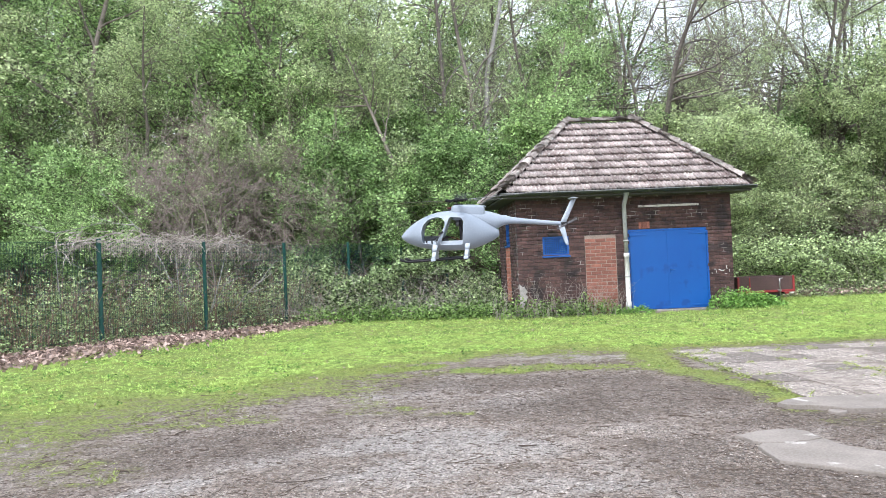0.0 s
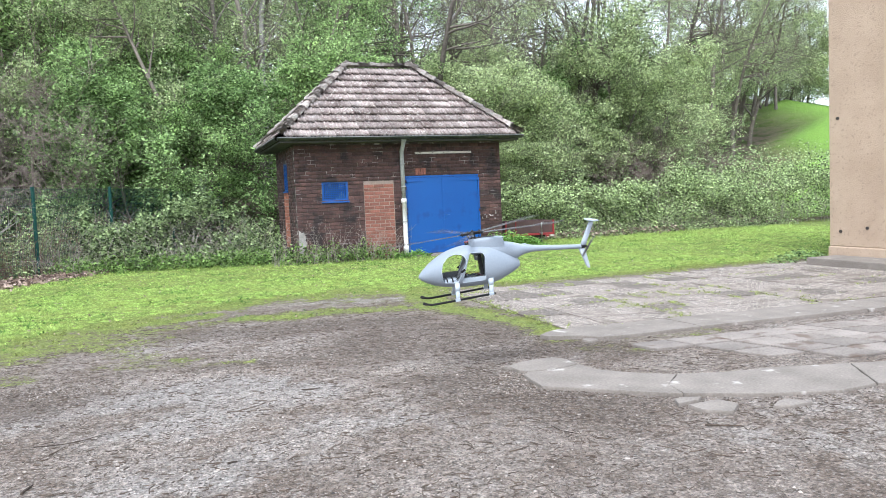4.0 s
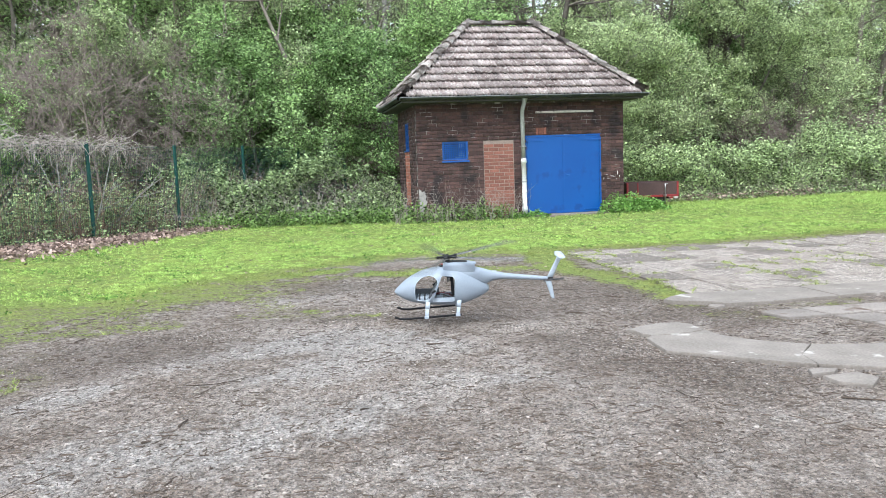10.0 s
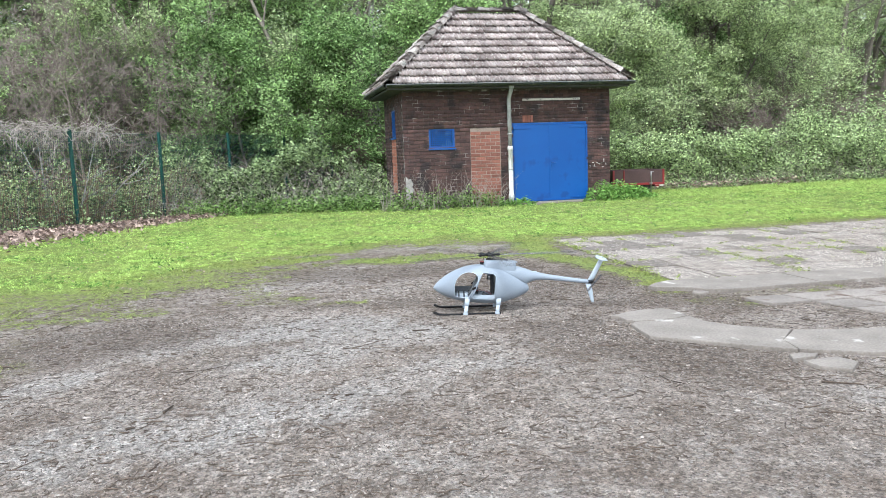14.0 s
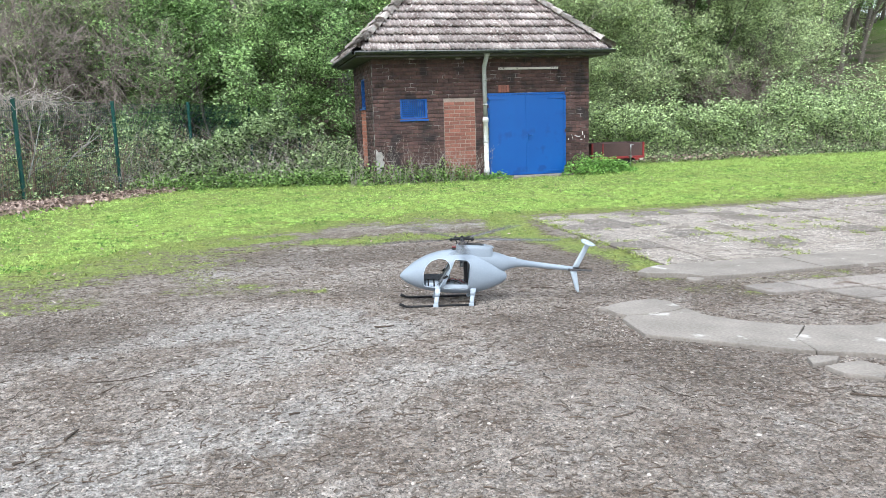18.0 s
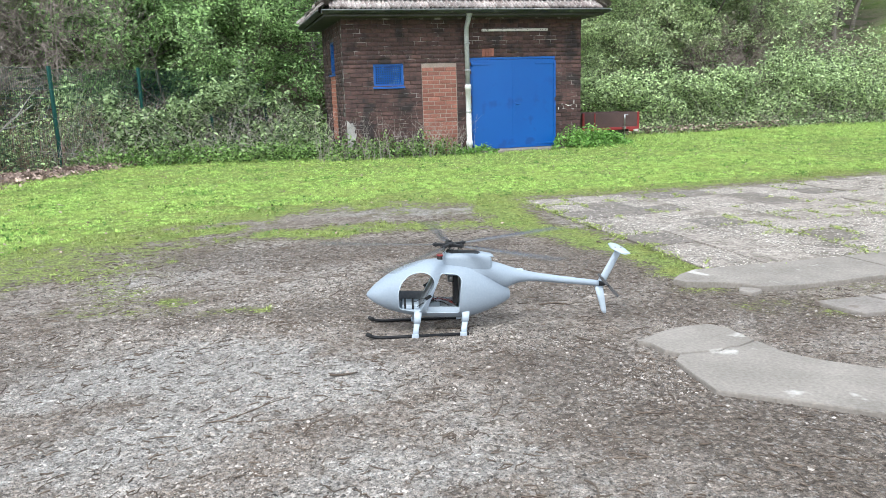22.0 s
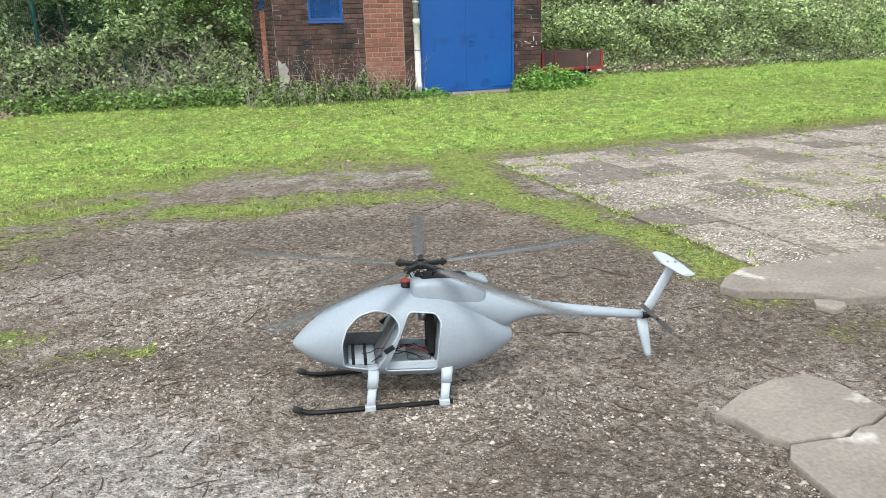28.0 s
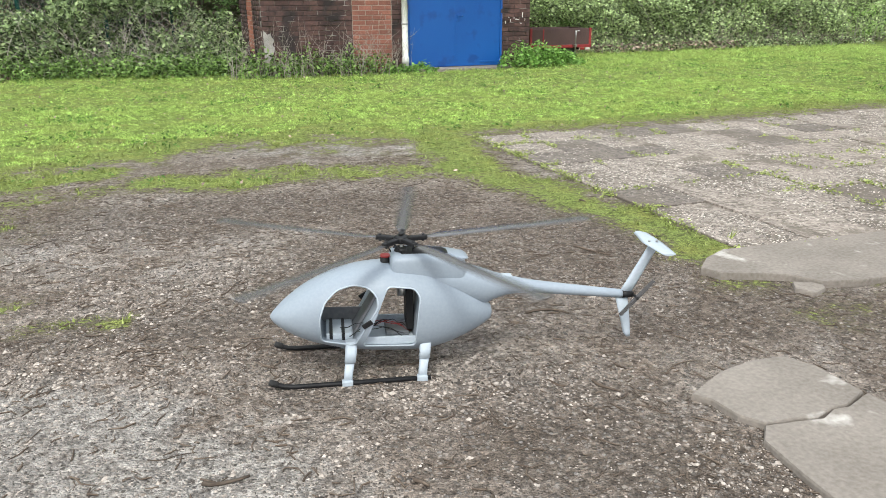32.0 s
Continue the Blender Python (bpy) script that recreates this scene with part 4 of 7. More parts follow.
    for y, x0, x1 in ((-0.15, -1.04, -1.085), (-0.14, -1.03, -1.095), (0.0, -1.01, -1.105), (0.14, -1.03, -1.095), (0.15, -1.04, -1.085)):
        c = x0 - x1
        rings.append([Vector((x0 - c * u, y, 0.54 + s * 0.006 * math.sin(math.pi * min(u, 0.999) ** 0.6))) for s, us in ((1, np.linspace(0, 1, 9)), (-1, np.linspace(1, 0, 9)[1:-1])) for u in us])
    bm_loft(bm, rings)
    part("stabilizer", bm, HELI_LIGHT, heli, "flat grey horizontal stabilizer")
    bm = bmesh.new()
    for x in (-1.04, -1.075):
        bm_tube(bm, [(x, 0, 0.545), (x, 0, 0.552)], 0.006, 8)
    part("stabilizer_screws", bm, METAL, heli)
    # skids and struts
    for s in (-1, 1):
        y = s * 0.165
        bm = bmesh.new()
        bm_tube(bm, [(0.5, y, 0.034), (0.48, y, 0.025), (0.455, y, 0.016), (0.42, y, 0.0115), (0.3, y, 0.011), (-0.085, y, 0.011)], 0.0095, 10)
        sk = part("skid", bm, CARBON, heli, "black carbon skid tube")
        bm = bmesh.new()
        bm_tube(bm, [(0.505, y, 0.038), (0.496, y, 0.033), (0.476, y, 0.0245)], [0.011, 0.0125, 0.012], 10)
        part("skid_tip", bm, RUBBER, sk)
        for x in (0.224, -0.053):
            bm = bmesh.new()
            rings = []
            for dx, yy, z, a, b in ((-0.022, 0.095, 0.15, 0.027, 0.015), (-0.018, 0.118, 0.115, 0.026, 0.0145), (-0.012, 0.137, 0.082, 0.025, 0.014)):
                rings.append([Vector((x + dx + a * max(-0.8, min(0.8, 1.2 * math.cos(t))), s * yy + b * math.sin(t), z)) for t in [2 * math.pi * i / 16 for i in range(16)]])
            bm_loft(bm, rings)
            part("strut_fairing", bm, HELI_LIGHT, heli, "pale grey strut fairing")
            bm = bmesh.new()
            rings = []
            for dx, yy, z, a, b in ((-0.013, 0.134, 0.088, 0.021, 0.011), (-0.006, 0.15, 0.05, 0.02, 0.0105), (0.0, 0.163, 0.012, 0.02, 0.0105)):
                rings.append([Vector((x + dx + a * max(-0.8, min(0.8, 1.2 * math.cos(t))), s * yy + b * math.sin(t), z)) for t in [2 * math.pi * i / 16 for i in range(16)]])
            bm_loft(bm, rings)
            lo = part("strut", bm, HELI_LIGHT, heli, "pale grey landing strut")
            bm = bmesh.new()
            bm_box(bm, x - 0.02, x + 0.02, s * 0.165 - 0.0125, s * 0.165 + 0.0125, 0.0005, 0.024, 0.004)
            part("strut_foot", bm, HELI_LIGHT, lo)
    # inside: tray, dark board, seats of equipment, wiring
    bm = bmesh.new()
    bm_box(bm, -0.05, 0.24, -0.104, 0.104, 0.142, 0.15, 0.003)
    bm_box(bm, 0.24, 0.345, -0.08, 0.08, 0.142, 0.15, 0.003)
    part("equipment_tray", bm, HELI_LIGHT, heli, "pale grey equipment tray")
    bm = bmesh.new()
    bm_box(bm, 0.02, 0.11, -0.05, 0.05, 0.151, 0.168, 0.003)
    part("speed_controller", bm, BOARD, heli, "dark speed controller on the tray")
    bm = bmesh.new()
    bm_box(bm, 0.235, 0.335, -0.06, 0.078, 0.151, 0.178, 0.004)
    batt = part("battery", bm, HELI_LIGHT, heli, "silver battery pack strapped in the nose")
    for x in (0.265, 0.31):
        bm = bmesh.new()
        bm_box(bm, x, x + 0.012, -0.063, 0.081, 0.149, 0.182, 0.002)
        part("battery_strap", bm, CARBON, batt)
    bm = bmesh.new()
    bm_box(bm, -0.012, 0.0, -0.05, 0.05, 0.0, 0.24, 0.002, Matrix.Translation((0.25, 0, 0.14)) @ Matrix.Rotation(radians(-28), 4, "Y"))
    part("frame_plate", bm, BOARD, heli, "dark tilted frame plate")
    bm = bmesh.new()
    bm_box(bm, 0.14, 0.36, -0.085, -0.079, 0.151, 0.225, 0.002)
    part("side_plate", bm, BOARD, heli)
    for y0 in (-0.11, 0.102):
        bm = bmesh.new()
        bm_box(bm, -0.03, 0.22, y0, y0 + 0.008, 0.142, 0.176, 0.002)
        part("tray_side", bm, HELI_LIGHT, heli)
    for y in (-0.03, 0.03):
        bm = bmesh.new()
        bm_box(bm, 0.0, 0.03, y - 0.02, y + 0.02, 0.18, 0.42, 0.002)
        part("mechanics_frame", bm, CARBON, heli, "black mechanics side frame")
    bm = bmesh.new()
    bm_tube(bm, [(0.02, 0, 0.34), (0.06, 0, 0.34)], 0.03, 14)
    part("motor", bm, METAL, heli)
    r = random.Random(3)
    for k in range(6):
        bm = bmesh.new()
        p0, p1 = Vector((r.uniform(0.0, 0.06), r.uniform(-0.02, 0.09), 0.17)), Vector((r.uniform(0.12, 0.3), r.uniform(-0.02, 0.1), r.uniform(0.15, 0.2)))
        pts = [p0.lerp(p1, i / 8) + Vector((0, 0, 0.035 * math.sin(math.pi * i / 8) + r.uniform(-0.006, 0.006))) for i in range(9)]
        bm_tube(bm, pts, 0.0018, 5)
        part("wire", bm, RED if k % 3 == 0 else CARBON, heli, "thin red cable" if k % 3 == 0 else "thin black cable")
    # black tape band on each door pillar, small cap ahead of the mast
    for s in (-1, 1):
        bm = bmesh.new()
        bm_box(bm, -0.021, 0.021, -0.005, 0.005, -0.009, 0.009, 0.001, Matrix.Translation((0.182, s * 0.1495, 0.25)) @ Matrix.Rotation(radians(35), 4, "Y"))
        part("pillar_tape", bm, CARBON, heli, "black tape round the door pillar")
    bm = bmesh.new()
    bm_tube(bm, [(0.1, 0, 0.43), (0.1, 0, 0.484)], 0.02, 16)
    cap = part("mast_motor", bm, CARBON, heli)
    bm = bmesh.new()
    bm_tube(bm, [(0.1, 0, 0.484), (0.1, 0, 0.492)], [0.0215, 0.0195], 16)
    part("motor_cap", bm, RED, cap, "red motor cap")
    bm = bmesh.new()
    bm_tube(bm, [(0.04, 0, 0.4), (0.04, 0, 0.575)], 0.006, 12)
    part("mast", bm, METAL, heli)
    bm = bmesh.new()
    bm_tube(bm, [(0.04, 0, 0.5), (0.04, 0, 0.512), (0.04, 0, 0.526)], [0.026, 0.028, 0.02], 14)
    part("swashplate", bm, CARBON, heli)
    # main rotor
    rotor = new("main_rotor")
    rotor.parent = heli
    rotor.matrix_basis = Matrix.Translation((0.0, 0, 0.506))
    bm = bmesh.new()
    bm_tube(bm, [(0, 0, -0.014), (0, 0, -0.008), (0, 0, 0.01), (0, 0, 0.016)], [0.022, 0.028, 0.028, 0.018], 15)
    bm_tube(bm, [(0, 0, 0.016), (0, 0, 0.024)], 0.01, 10)
    part("hub", bm, CARBON, rotor, "black rotor hub")
    for k in range(5):
        m = Matrix.Rotation(2 * math.pi * k / 5, 4, "Z")
        bm = bmesh.new()
        bm_box(bm, 0.026, 0.1, -0.011, 0.011, -0.009, 0.009, 0.004, m)
        bm_tube(bm, [m @ Vector((0.085, 0, -0.014)), m @ Vector((0.085, 0, 0.014))], 0.006, 8)
        bm_tube(bm, [m @ Vector((0.06, 0.016, 0.0)), m @ Vector((0.03, 0.03, -0.045))], 0.0025, 6)
        part("blade_grip", bm, CARBON, rotor)
        bm = bmesh.new()
        rings = []
        for x, c in ((0.095, 0.013), (0.13, 0.02), (0.17, 0.025), (0.5, 0.025), (0.765, 0.025), (0.78, 0.02)):
            droop = 0.012 * (x / 0.84) ** 2
            tw = radians(7 - 5 * x / 0.79)
            rings.append([m @ Vector((x, 2 * c * (u - 0.35) * math.cos(tw), droop + 2 * c * (0.35 - u) * math.sin(tw) * -1 + s * 0.0032 * math.sin(math.pi * min(u, 0.999) ** 0.6))) for s, us in ((1, np.linspace(0, 1, 7)), (-1, np.linspace(1, 0, 7)[1:-1])) for u in us])
        bm_loft(bm, rings)
        part("rotor_blade", bm, BLADE, rotor, "dark carbon rotor blade")
    # tail rotor on its left side
    tail = new("tail_rotor")
    tail.parent = heli
    tail.matrix_basis = Matrix.Translation((-0.925, 0.045, 0.229))
    bm = bmesh.new()
    bm_tube(bm, [(-0.93, 0, 0.306), (-0.955, 0, 0.305), (-0.985, 0, 0.304)], [0.02, 0.017, 0.012], 12)
    part("tail_gearbox", bm, CARBON, heli, "black tail gearbox")
    bm = bmesh.new()
    bm_tube(bm, [(0, -0.045, 0), (0, 0.008, 0)], 0.006, 8)
    part("tail_hub", bm, CARBON, tail)
    for k in range(2):
        m = Matrix.Rotation(math.pi * k, 4, "Y")
        bm = bmesh.new()
        bm_box(bm, 0.012, 0.095, -0.0015, 0.0015, -0.009, 0.009, 0.001, m)
        bm_box(bm, 0.004, 0.03, -0.006, 0.006, -0.007, 0.007, 0.002, m)
        part("tail_blade", bm, BLADE, tail)
    # the body sits a little nose-up on its gear
    for o in heli.children:
        if o.type == "MESH" and o.name.split(".")[0] not in ("skid", "strut", "strut_fairing"):
            for part_ob in (o, *o.children):
                for v in part_ob.data.vertices:
                    x = v.co.x - 0.04
                    x = x if x > 0 else x * 0.905
                    v.co.x, v.co.z = x, 0.906 * v.co.z + 0.05 * x
    return heli, rotor, tail


HELI_THING, ROTOR, TAIL_ROTOR = build_heli()
HELI_ROWS = [
    (0, pose(-4.997, -11.378, 1.471, -1.7, 2.1, 172)),
    (0.5, pose(-4.746, -11.527, 1.352, -1.4, 1.4, 168.6)),
    (1, pose(-4.294, -11.715, 1.192, -3.3, 2.7, 166.3)),
    (1.5, pose(-3.756, -11.953, 1.148, -4.4, 8.9, 162.9)),
    (2, pose(-3.368, -12.27, 1.154, -1.6, 12.2, 164.2)),
    (2.5, pose(-3.188, -12.477, 1.18, -1.8, 9.9, 164.5)),
    (3, pose(-3.14, -12.484, 0.997, -0.8, 7.3, 164.9)),
    (3.5, pose(-3.078, -12.382, 0.757, -1, 8.1, 164.7)),
    (5.5, pose(-3.963, -11.487, 0.528, -6.2, 1.9, 166.6)),
    (6, pose(-4.191, -11.509, 0.398, -3.6, -0.4, 166)),
    (6.5, pose(-4.196, -11.659, 0.335, -3.8, 3.9, 166.1)),
    (7, pose(-4.121, -11.799, 0.332, -2.4, 5.2, 166.5)),
    (7.5, pose(-4.032, -11.897, 0.326, -0.8, 6.8, 165.3)),
    (8, pose(-3.962, -11.775, 0.311, -1.4, 10.1, 166.5)),
    (8.5, pose(-4.076, -11.552, 0.269, -2.8, 6.8, 166.8)),
    (9, pose(-4.209, -11.289, 0.196, -4.5, 2.3, 166.5)),
    (9.5, pose(-4.261, -11.256, 0.178, -6.2, 4.8, 165.9)),
    (10, pose(-4.301, -11.334, 0.11, -4.4, 2.9, 168)),
    (10.5, pose(-4.256, -11.531, 0.068, -2.9, 3.7, 166.9)),
    (11, pose(-4.113, -11.577, 0.015, 0, 2.4, 167)),
    (11.5, pose(-3.959, -11.574, 0.023, -0.1, 2.2, 167)),
    (12, pose(-3.875, -11.51, 0.045, 0.1, 7.8, 168.7)),
    (13, pose(-3.867, -11.524, 0, 0, 0, 167.6)),
    (32, pose(-3.867, -11.524, 0, 0, 0, 167.6)),
]


# ---- trees, shrubs, hedge ----
def grow(seed, height, spread, levels=4, lean=0.1, trunk_r=0.14, bare_to=0.35, kids=(9, 5, 4), up=0.35):
    """Branch lines of a tree: (points, radii) and the places and ways of its outer twigs."""
    r = np.random.default_rng(seed)
    lines, tips = [], []

    def limb(p, d, length, rad, lv):
        n = 7 if lv < 2 else 4
        pts, rads = [p.copy()], [rad]
        for i in range(n):
            d = d + r.normal(0, 0.09 + 0.05 * lv, 3) + np.array([0, 0, up * (0.12 if lv else 0.05)])
            d /= np.linalg.norm(d)
            p = p + d * length / n
            pts.append(p.copy())
            rads.append(rad * (1 - 0.8 * (i + 1) / n))
        lines.append((pts, rads, lv))
        if lv >= levels - 1:
            tips.extend(pts[1:])
            return
        for k in range(kids[min(lv, len(kids) - 1)]):
            f = r.uniform(bare_to if lv == 0 else 0.25, 0.98)
            i = min(int(f * n), n - 1)
            q = pts[i] + (pts[i + 1] - pts[i]) * (f * n - i)
            a = r.uniform(0, 2 * math.pi)
            side = np.cross(d, [math.cos(a), math.sin(a), 0.3])
            side /= max(np.linalg.norm(side), 1e-6)
            nd = d * r.uniform(0.3, 0.7) + side * r.uniform(0.6, 1.0)
            nd /= np.linalg.norm(nd)
            limb(q, nd, (spread if lv == 0 else length * 0.55) * r.uniform(0.6, 1.1) * (1.15 - 0.6 * f if lv == 0 else 1), rads[i] * 0.55, lv + 1)

    d0 = np.array([r.normal(0, lean), r.normal(0, lean), 1.0])
    limb(np.array([0.0, 0, -0.3]), d0 / np.linalg.norm(d0), height, trunk_r, 0)
    return lines, np.array(tips)


def wood_arrays(lines, least=0.004, sides=(7, 5, 4, 3)):
    """Tubes for all branch lines, as arrays."""
    V, F, k0 = [], [], 0
    for pts, rads, lv in lines:
        n = sides[min(lv, len(sides) - 1)]
        P, R = np.array(pts), np.maximum(np.array(rads), least)
        D = np.gradient(P, axis=0)
        D /= np.linalg.norm(D, axis=1)[:, None] + 1e-9
        A = np.cross(D, [0.3, 0.2, 0.93] if abs(D[0][2]) < 0.8 else [1, 0.1, 0])
        A /= np.linalg.norm(A, axis=1)[:, None] + 1e-9
        B = np.cross(D, A)
        t = np.arange(n) * 2 * math.pi / n
        ring = P[:, None] + R[:, None, None] * (np.cos(t)[None, :, None] * A[:, None] + np.sin(t)[None, :, None] * B[:, None])
        V.append(ring.reshape(-1, 3))
        i = np.arange(len(P) - 1)[:, None] * n
        j = np.arange(n)[None]
        a, b = i + j, i + (j + 1) % n
        F.append(np.stack([a, b, b + n, a + n], -1).reshape(-1, 4) + k0)
        k0 += len(P) * n
    return np.concatenate(V), np.concatenate(F)


def leaf_arrays(centres, per, scatter, size, seed, flat=0.5):
    """Pointed leaves of two triangles, scattered round the centres."""
    r = np.random.default_rng(seed)
    c = np.repeat(centres, per, 0) + r.normal(0, scatter, (len(centres) * per, 3)) * [1, 1, 0.45 if per > 5 else 1]
    n = len(c)
    a = r.normal(0, 1, (n, 3)) * [1, 1, 0.6]
    a /= np.linalg.norm(a, axis=1)[:, None]
    up = r.normal(0, flat, (n, 3)) + [0, 0, 1]
    b = np.cross(up, a)
    b /= np.linalg.norm(b, axis=1)[:, None] + 1e-9
    nrm = np.cross(a, b)
    s = size * r.uniform(0.6, 1.3, n)[:, None]
    v = np.stack([c - a * s * 0.5, c + b * s * 0.28 + nrm * s * 0.08, c + a * s * 0.55, c - b * s * 0.28 + nrm * s * 0.08], 1).reshape(-1, 3)
    i = np.arange(n)[:, None] * 4
    f = np.concatenate([i + [0, 1, 2], i + [0, 2, 3]], 1).reshape(-1, 3)
    return v, f


def tree_meshes(name, seed, bark, leaf, per, scatter, size, **k):
    lines, tips = grow(seed, **k)
    v, f = wood_arrays(lines)
    trunk = raw_mesh("trunk", v, f, bark, True)
    crown = None
    if not per:
        trunk = raw_mesh("trunk", *wood_arrays([q for q in lines if q[2] < 2]), bark, True)
        crown = raw_mesh("crown", *wood_arrays([q for q in lines if q[2] > 1]), bark, True)
    if per:
        crown = raw_mesh("crown", *leaf_arrays(tips, per, scatter, size, seed + 50), leaf)
    return trunk, crown


def plant(name, label, category, group, meshes, x, y, scale=1.0, turn=0.0, sink=0.0, z=None):
    m = Matrix.Translation((x, y, (float(ground_z(x, y)) if z is None else z) - sink)) @ Matrix.Rotation(turn, 4, "Z") @ Matrix.Diagonal((scale, scale, scale, 1))
    t = thing(name, label, category, group, m=m)
    part("trunk", meshes[0], None, t)
    if meshes[1]:
        part(meshes[1].name.split(".")[0], meshes[1], None, t)
    return t


def build_woods():
    r = random.Random(21)
    tall = [tree_meshes("t", 100 + i, BARK, (LEAF_A, LEAF_B, LEAF_A, LEAF_B, LEAF_B)[i], 11, 0.28, 0.14, height=r.uniform(13, 16), spread=4.6, trunk_r=0.17, bare_to=0.1, kids=(18, 5, 4)) for i in range(5)]
    thin = [tree_meshes("n", 200 + i, BARK_PALE if i == 0 else BARK_GREY, LEAF_B, (3, 2, 1)[i], 0.25, 0.085, height=(17, 15, 14)[i], spread=(2.4, 4.4, 5.2)[i], levels=4 + (i > 0), trunk_r=(0.16, 0.13, 0.17)[i], bare_to=(0.45, 0.3, 0.22)[i], kids=((14, 6, 4), (13, 5, 4, 3), (12, 6, 4, 3))[i]) for i in range(3)]
    bush = [tree_meshes("b", 300 + i, BARK, (LEAF_A, LEAF_B, LEAF_A)[i], 15, 0.15, 0.098, height=4.4, spread=2.8, trunk_r=0.05, bare_to=0.04, kids=(15, 5, 5)) for i in range(3)]
    bare = [tree_meshes("s", 400 + i, TWIG_BROWN, None, 0, 0, 0, levels=5, height=3.2, spread=2.2, trunk_r=0.03, bare_to=0.02, kids=(14, 6, 4, 3), up=0.9) for i in range(2)]
    leafy = "tall tree in fresh spring leaf on the wooded bank"
    slim = "tall slender tree with bare upper branches and few new leaves"
    for x, y, k in ((-12.9, 13.5, 0), (-2.75, 13.5, 6), (-1.5, 14, 5), (0.4, 14, 6), (8.6, 14, 7), (12.4, 13.5, 6), (14.3, 14, 7), (6.2, 16.5, 6), (10.4, 17.2, 7), (16.5, 17, 6), (4.6, 16.5, 7), (-22, 10, 1), (-17.5, 14, 2), (-9.0, 13, 3), (-6.0, 15, 1), (-27, 14, 4)):
        plant("tree", leafy if k < 5 else slim, "tree", "trees of the wood", tall[k] if k < 5 else thin[k - 5], x, y, 1.0, r.uniform(0, 6))
    # rows of the wood, jittered
    for row, (y0, step, share) in enumerate(((10.5, 4.2, 0.9), (14.5, 4.0, 0.75), (19, 4.0, 0.7), (24, 4.5, 0.7), (30, 5.5, 0.7))):
        x = -24 - 0.75 * (y0 - 10) + r.uniform(0, 3)
        while x < 15 + 0.9 * (y0 - 6):
            px, py = x + r.uniform(-1.2, 1.2), y0 + r.uniform(-1.5, 1.5)
            x += step * r.uniform(0.8, 1.2)
            if px > 14.2 + 0.9 * (py - 6) or (row == 0 and px > 2):
                continue
            if r.random() < share * (1.15 if px < -4 else 0.6 if px < 3 else 0.22):
                plant("tree", leafy, "tree", "trees of the wood", tall[r.choice((0, 1, 2, 3) if px < 2 else (1, 3, 3, 0, 4))], px, py, r.uniform(0.62, 0.85) if row == 0 else r.uniform(0.8, 1.1), r.uniform(0, 6), 0.1)
            else:
                plant("tree", slim, "tree", "trees of the wood", r.choice(thin[1:]), px, py, r.uniform(0.75, 1.1), r.uniform(0, 6), 0.1)
    # green shrubs at the foot of the bank
    for x, y, k, s in ((-6.4, 7.0, 0, 1.1), (-7.8, 9.5, 2, 1.3), (-4.3, 7.4, 2, 1.0), (-2.2, 8.5, 0, 1.1), (-19, 4.5, 0, 1.1), (-15.5, 6.5, 1, 1.1), (-22.5, 7, 2, 1.25), (1.5, 9, 0, 1.3), (4.5, 8.5, 1, 1.2), (-11.8, 8.8, 1, 1.2), (-25.5, 3.0, 0, 1.2), (7.5, 10, 1, 1.1), (-14.2, 4.6, 1, 0.85), (11, 11.5, 0, 1.0), (-17.5, 2.0, 1, 0.9), (-28, 9, 0, 1.3), (4.0, 6.6, 1, 0.8), (-20.5, -0.5, 1, 0.9), (-5.2, 10.5, 0, 1.3), (18.5, 16, 0, 1.1), (24, 21, 2, 1.2), (21, 17.5, 1, 1.0), (-14, 8, 2, 1.1), (-18, 8.5, 0, 1.2), (13, 11.5, 1, 1.2), (16, 13, 1, 1.3), (9.6, 12.5, 1, 1.3), (18.8, 14.2, 1, 1.2), (14.6, 15.5, 2, 1.5), (6.2, 11.5, 1, 1.4), (35.0, 24.6, 1, 1.35), (36.9, 24.9, 1, 1.2), (33.2, 24.0, 1, 1.4), (38.6, 26, 1, 1.2)):
        plant("shrub", "leafy green hazel-like shrub at the wood's edge", "shrub", "shrubs at the wood's edge", bush[2 if x < -12 else k], x, y, s, r.uniform(0, 6))
    for x, y, s in ((-10.6, 4.8, 1.5), (-12.2, 5.8, 1.6), (-9.3, 5.8, 1.35), (-11.2, 6.6, 1.8), (-13.6, 6.6, 1.5), (18.3, 11.5, 0.9), (15.6, 8.6, 0.8), (12.2, 9, 0.8), (14.6, 9.5, 0.9), (10.0, 10, 0.8), (16.5, 10.5, 0.9), (13.4, 8.2, 0.7)):
        plant("bare_shrub", "leafless grey-brown shrub of many fine twigs", "shrub", "bare shrubs", bare[r.randrange(2)], x, y, s, r.uniform(0, 6))
    for x, y, k, s in ((26.5, 18.2, 3, 0.8), (31.6, 24.2, 1, 0.85), (34.0, 25.0, 3, 0.8), (29.0, 22.5, 1, 0.8)):
        plant("tree", leafy, "tree", "trees of the wood", tall[k], x, y, s, r.uniform(0, 6), 0.1)
    for x, y, s in ((35.6, 24.2, 0.85), (37.2, 24.4, 0.8), (36.3, 26, 0.8), (33.0, 22.8, 0.85), (24.0, 16.5, 0.75), (27, 19.5, 0.8), (30.5, 22.5, 0.8), (33.5, 24.5, 0.75), (22, 18, 0.9), (28.5, 23.5, 0.85)):
        plant("tree", slim, "tree", "trees of the wood", r.choice(thin[1:]), x, y, s, r.uniform(0, 6), 0.1)
    # undergrowth over the bank, and the far wood
    rr = np.random.default_rng(77)
    n = 60000
    x, y = rr.uniform(-45, 40, n), 4.6 + 34 * rr.uniform(0, 1, n) ** 1.6
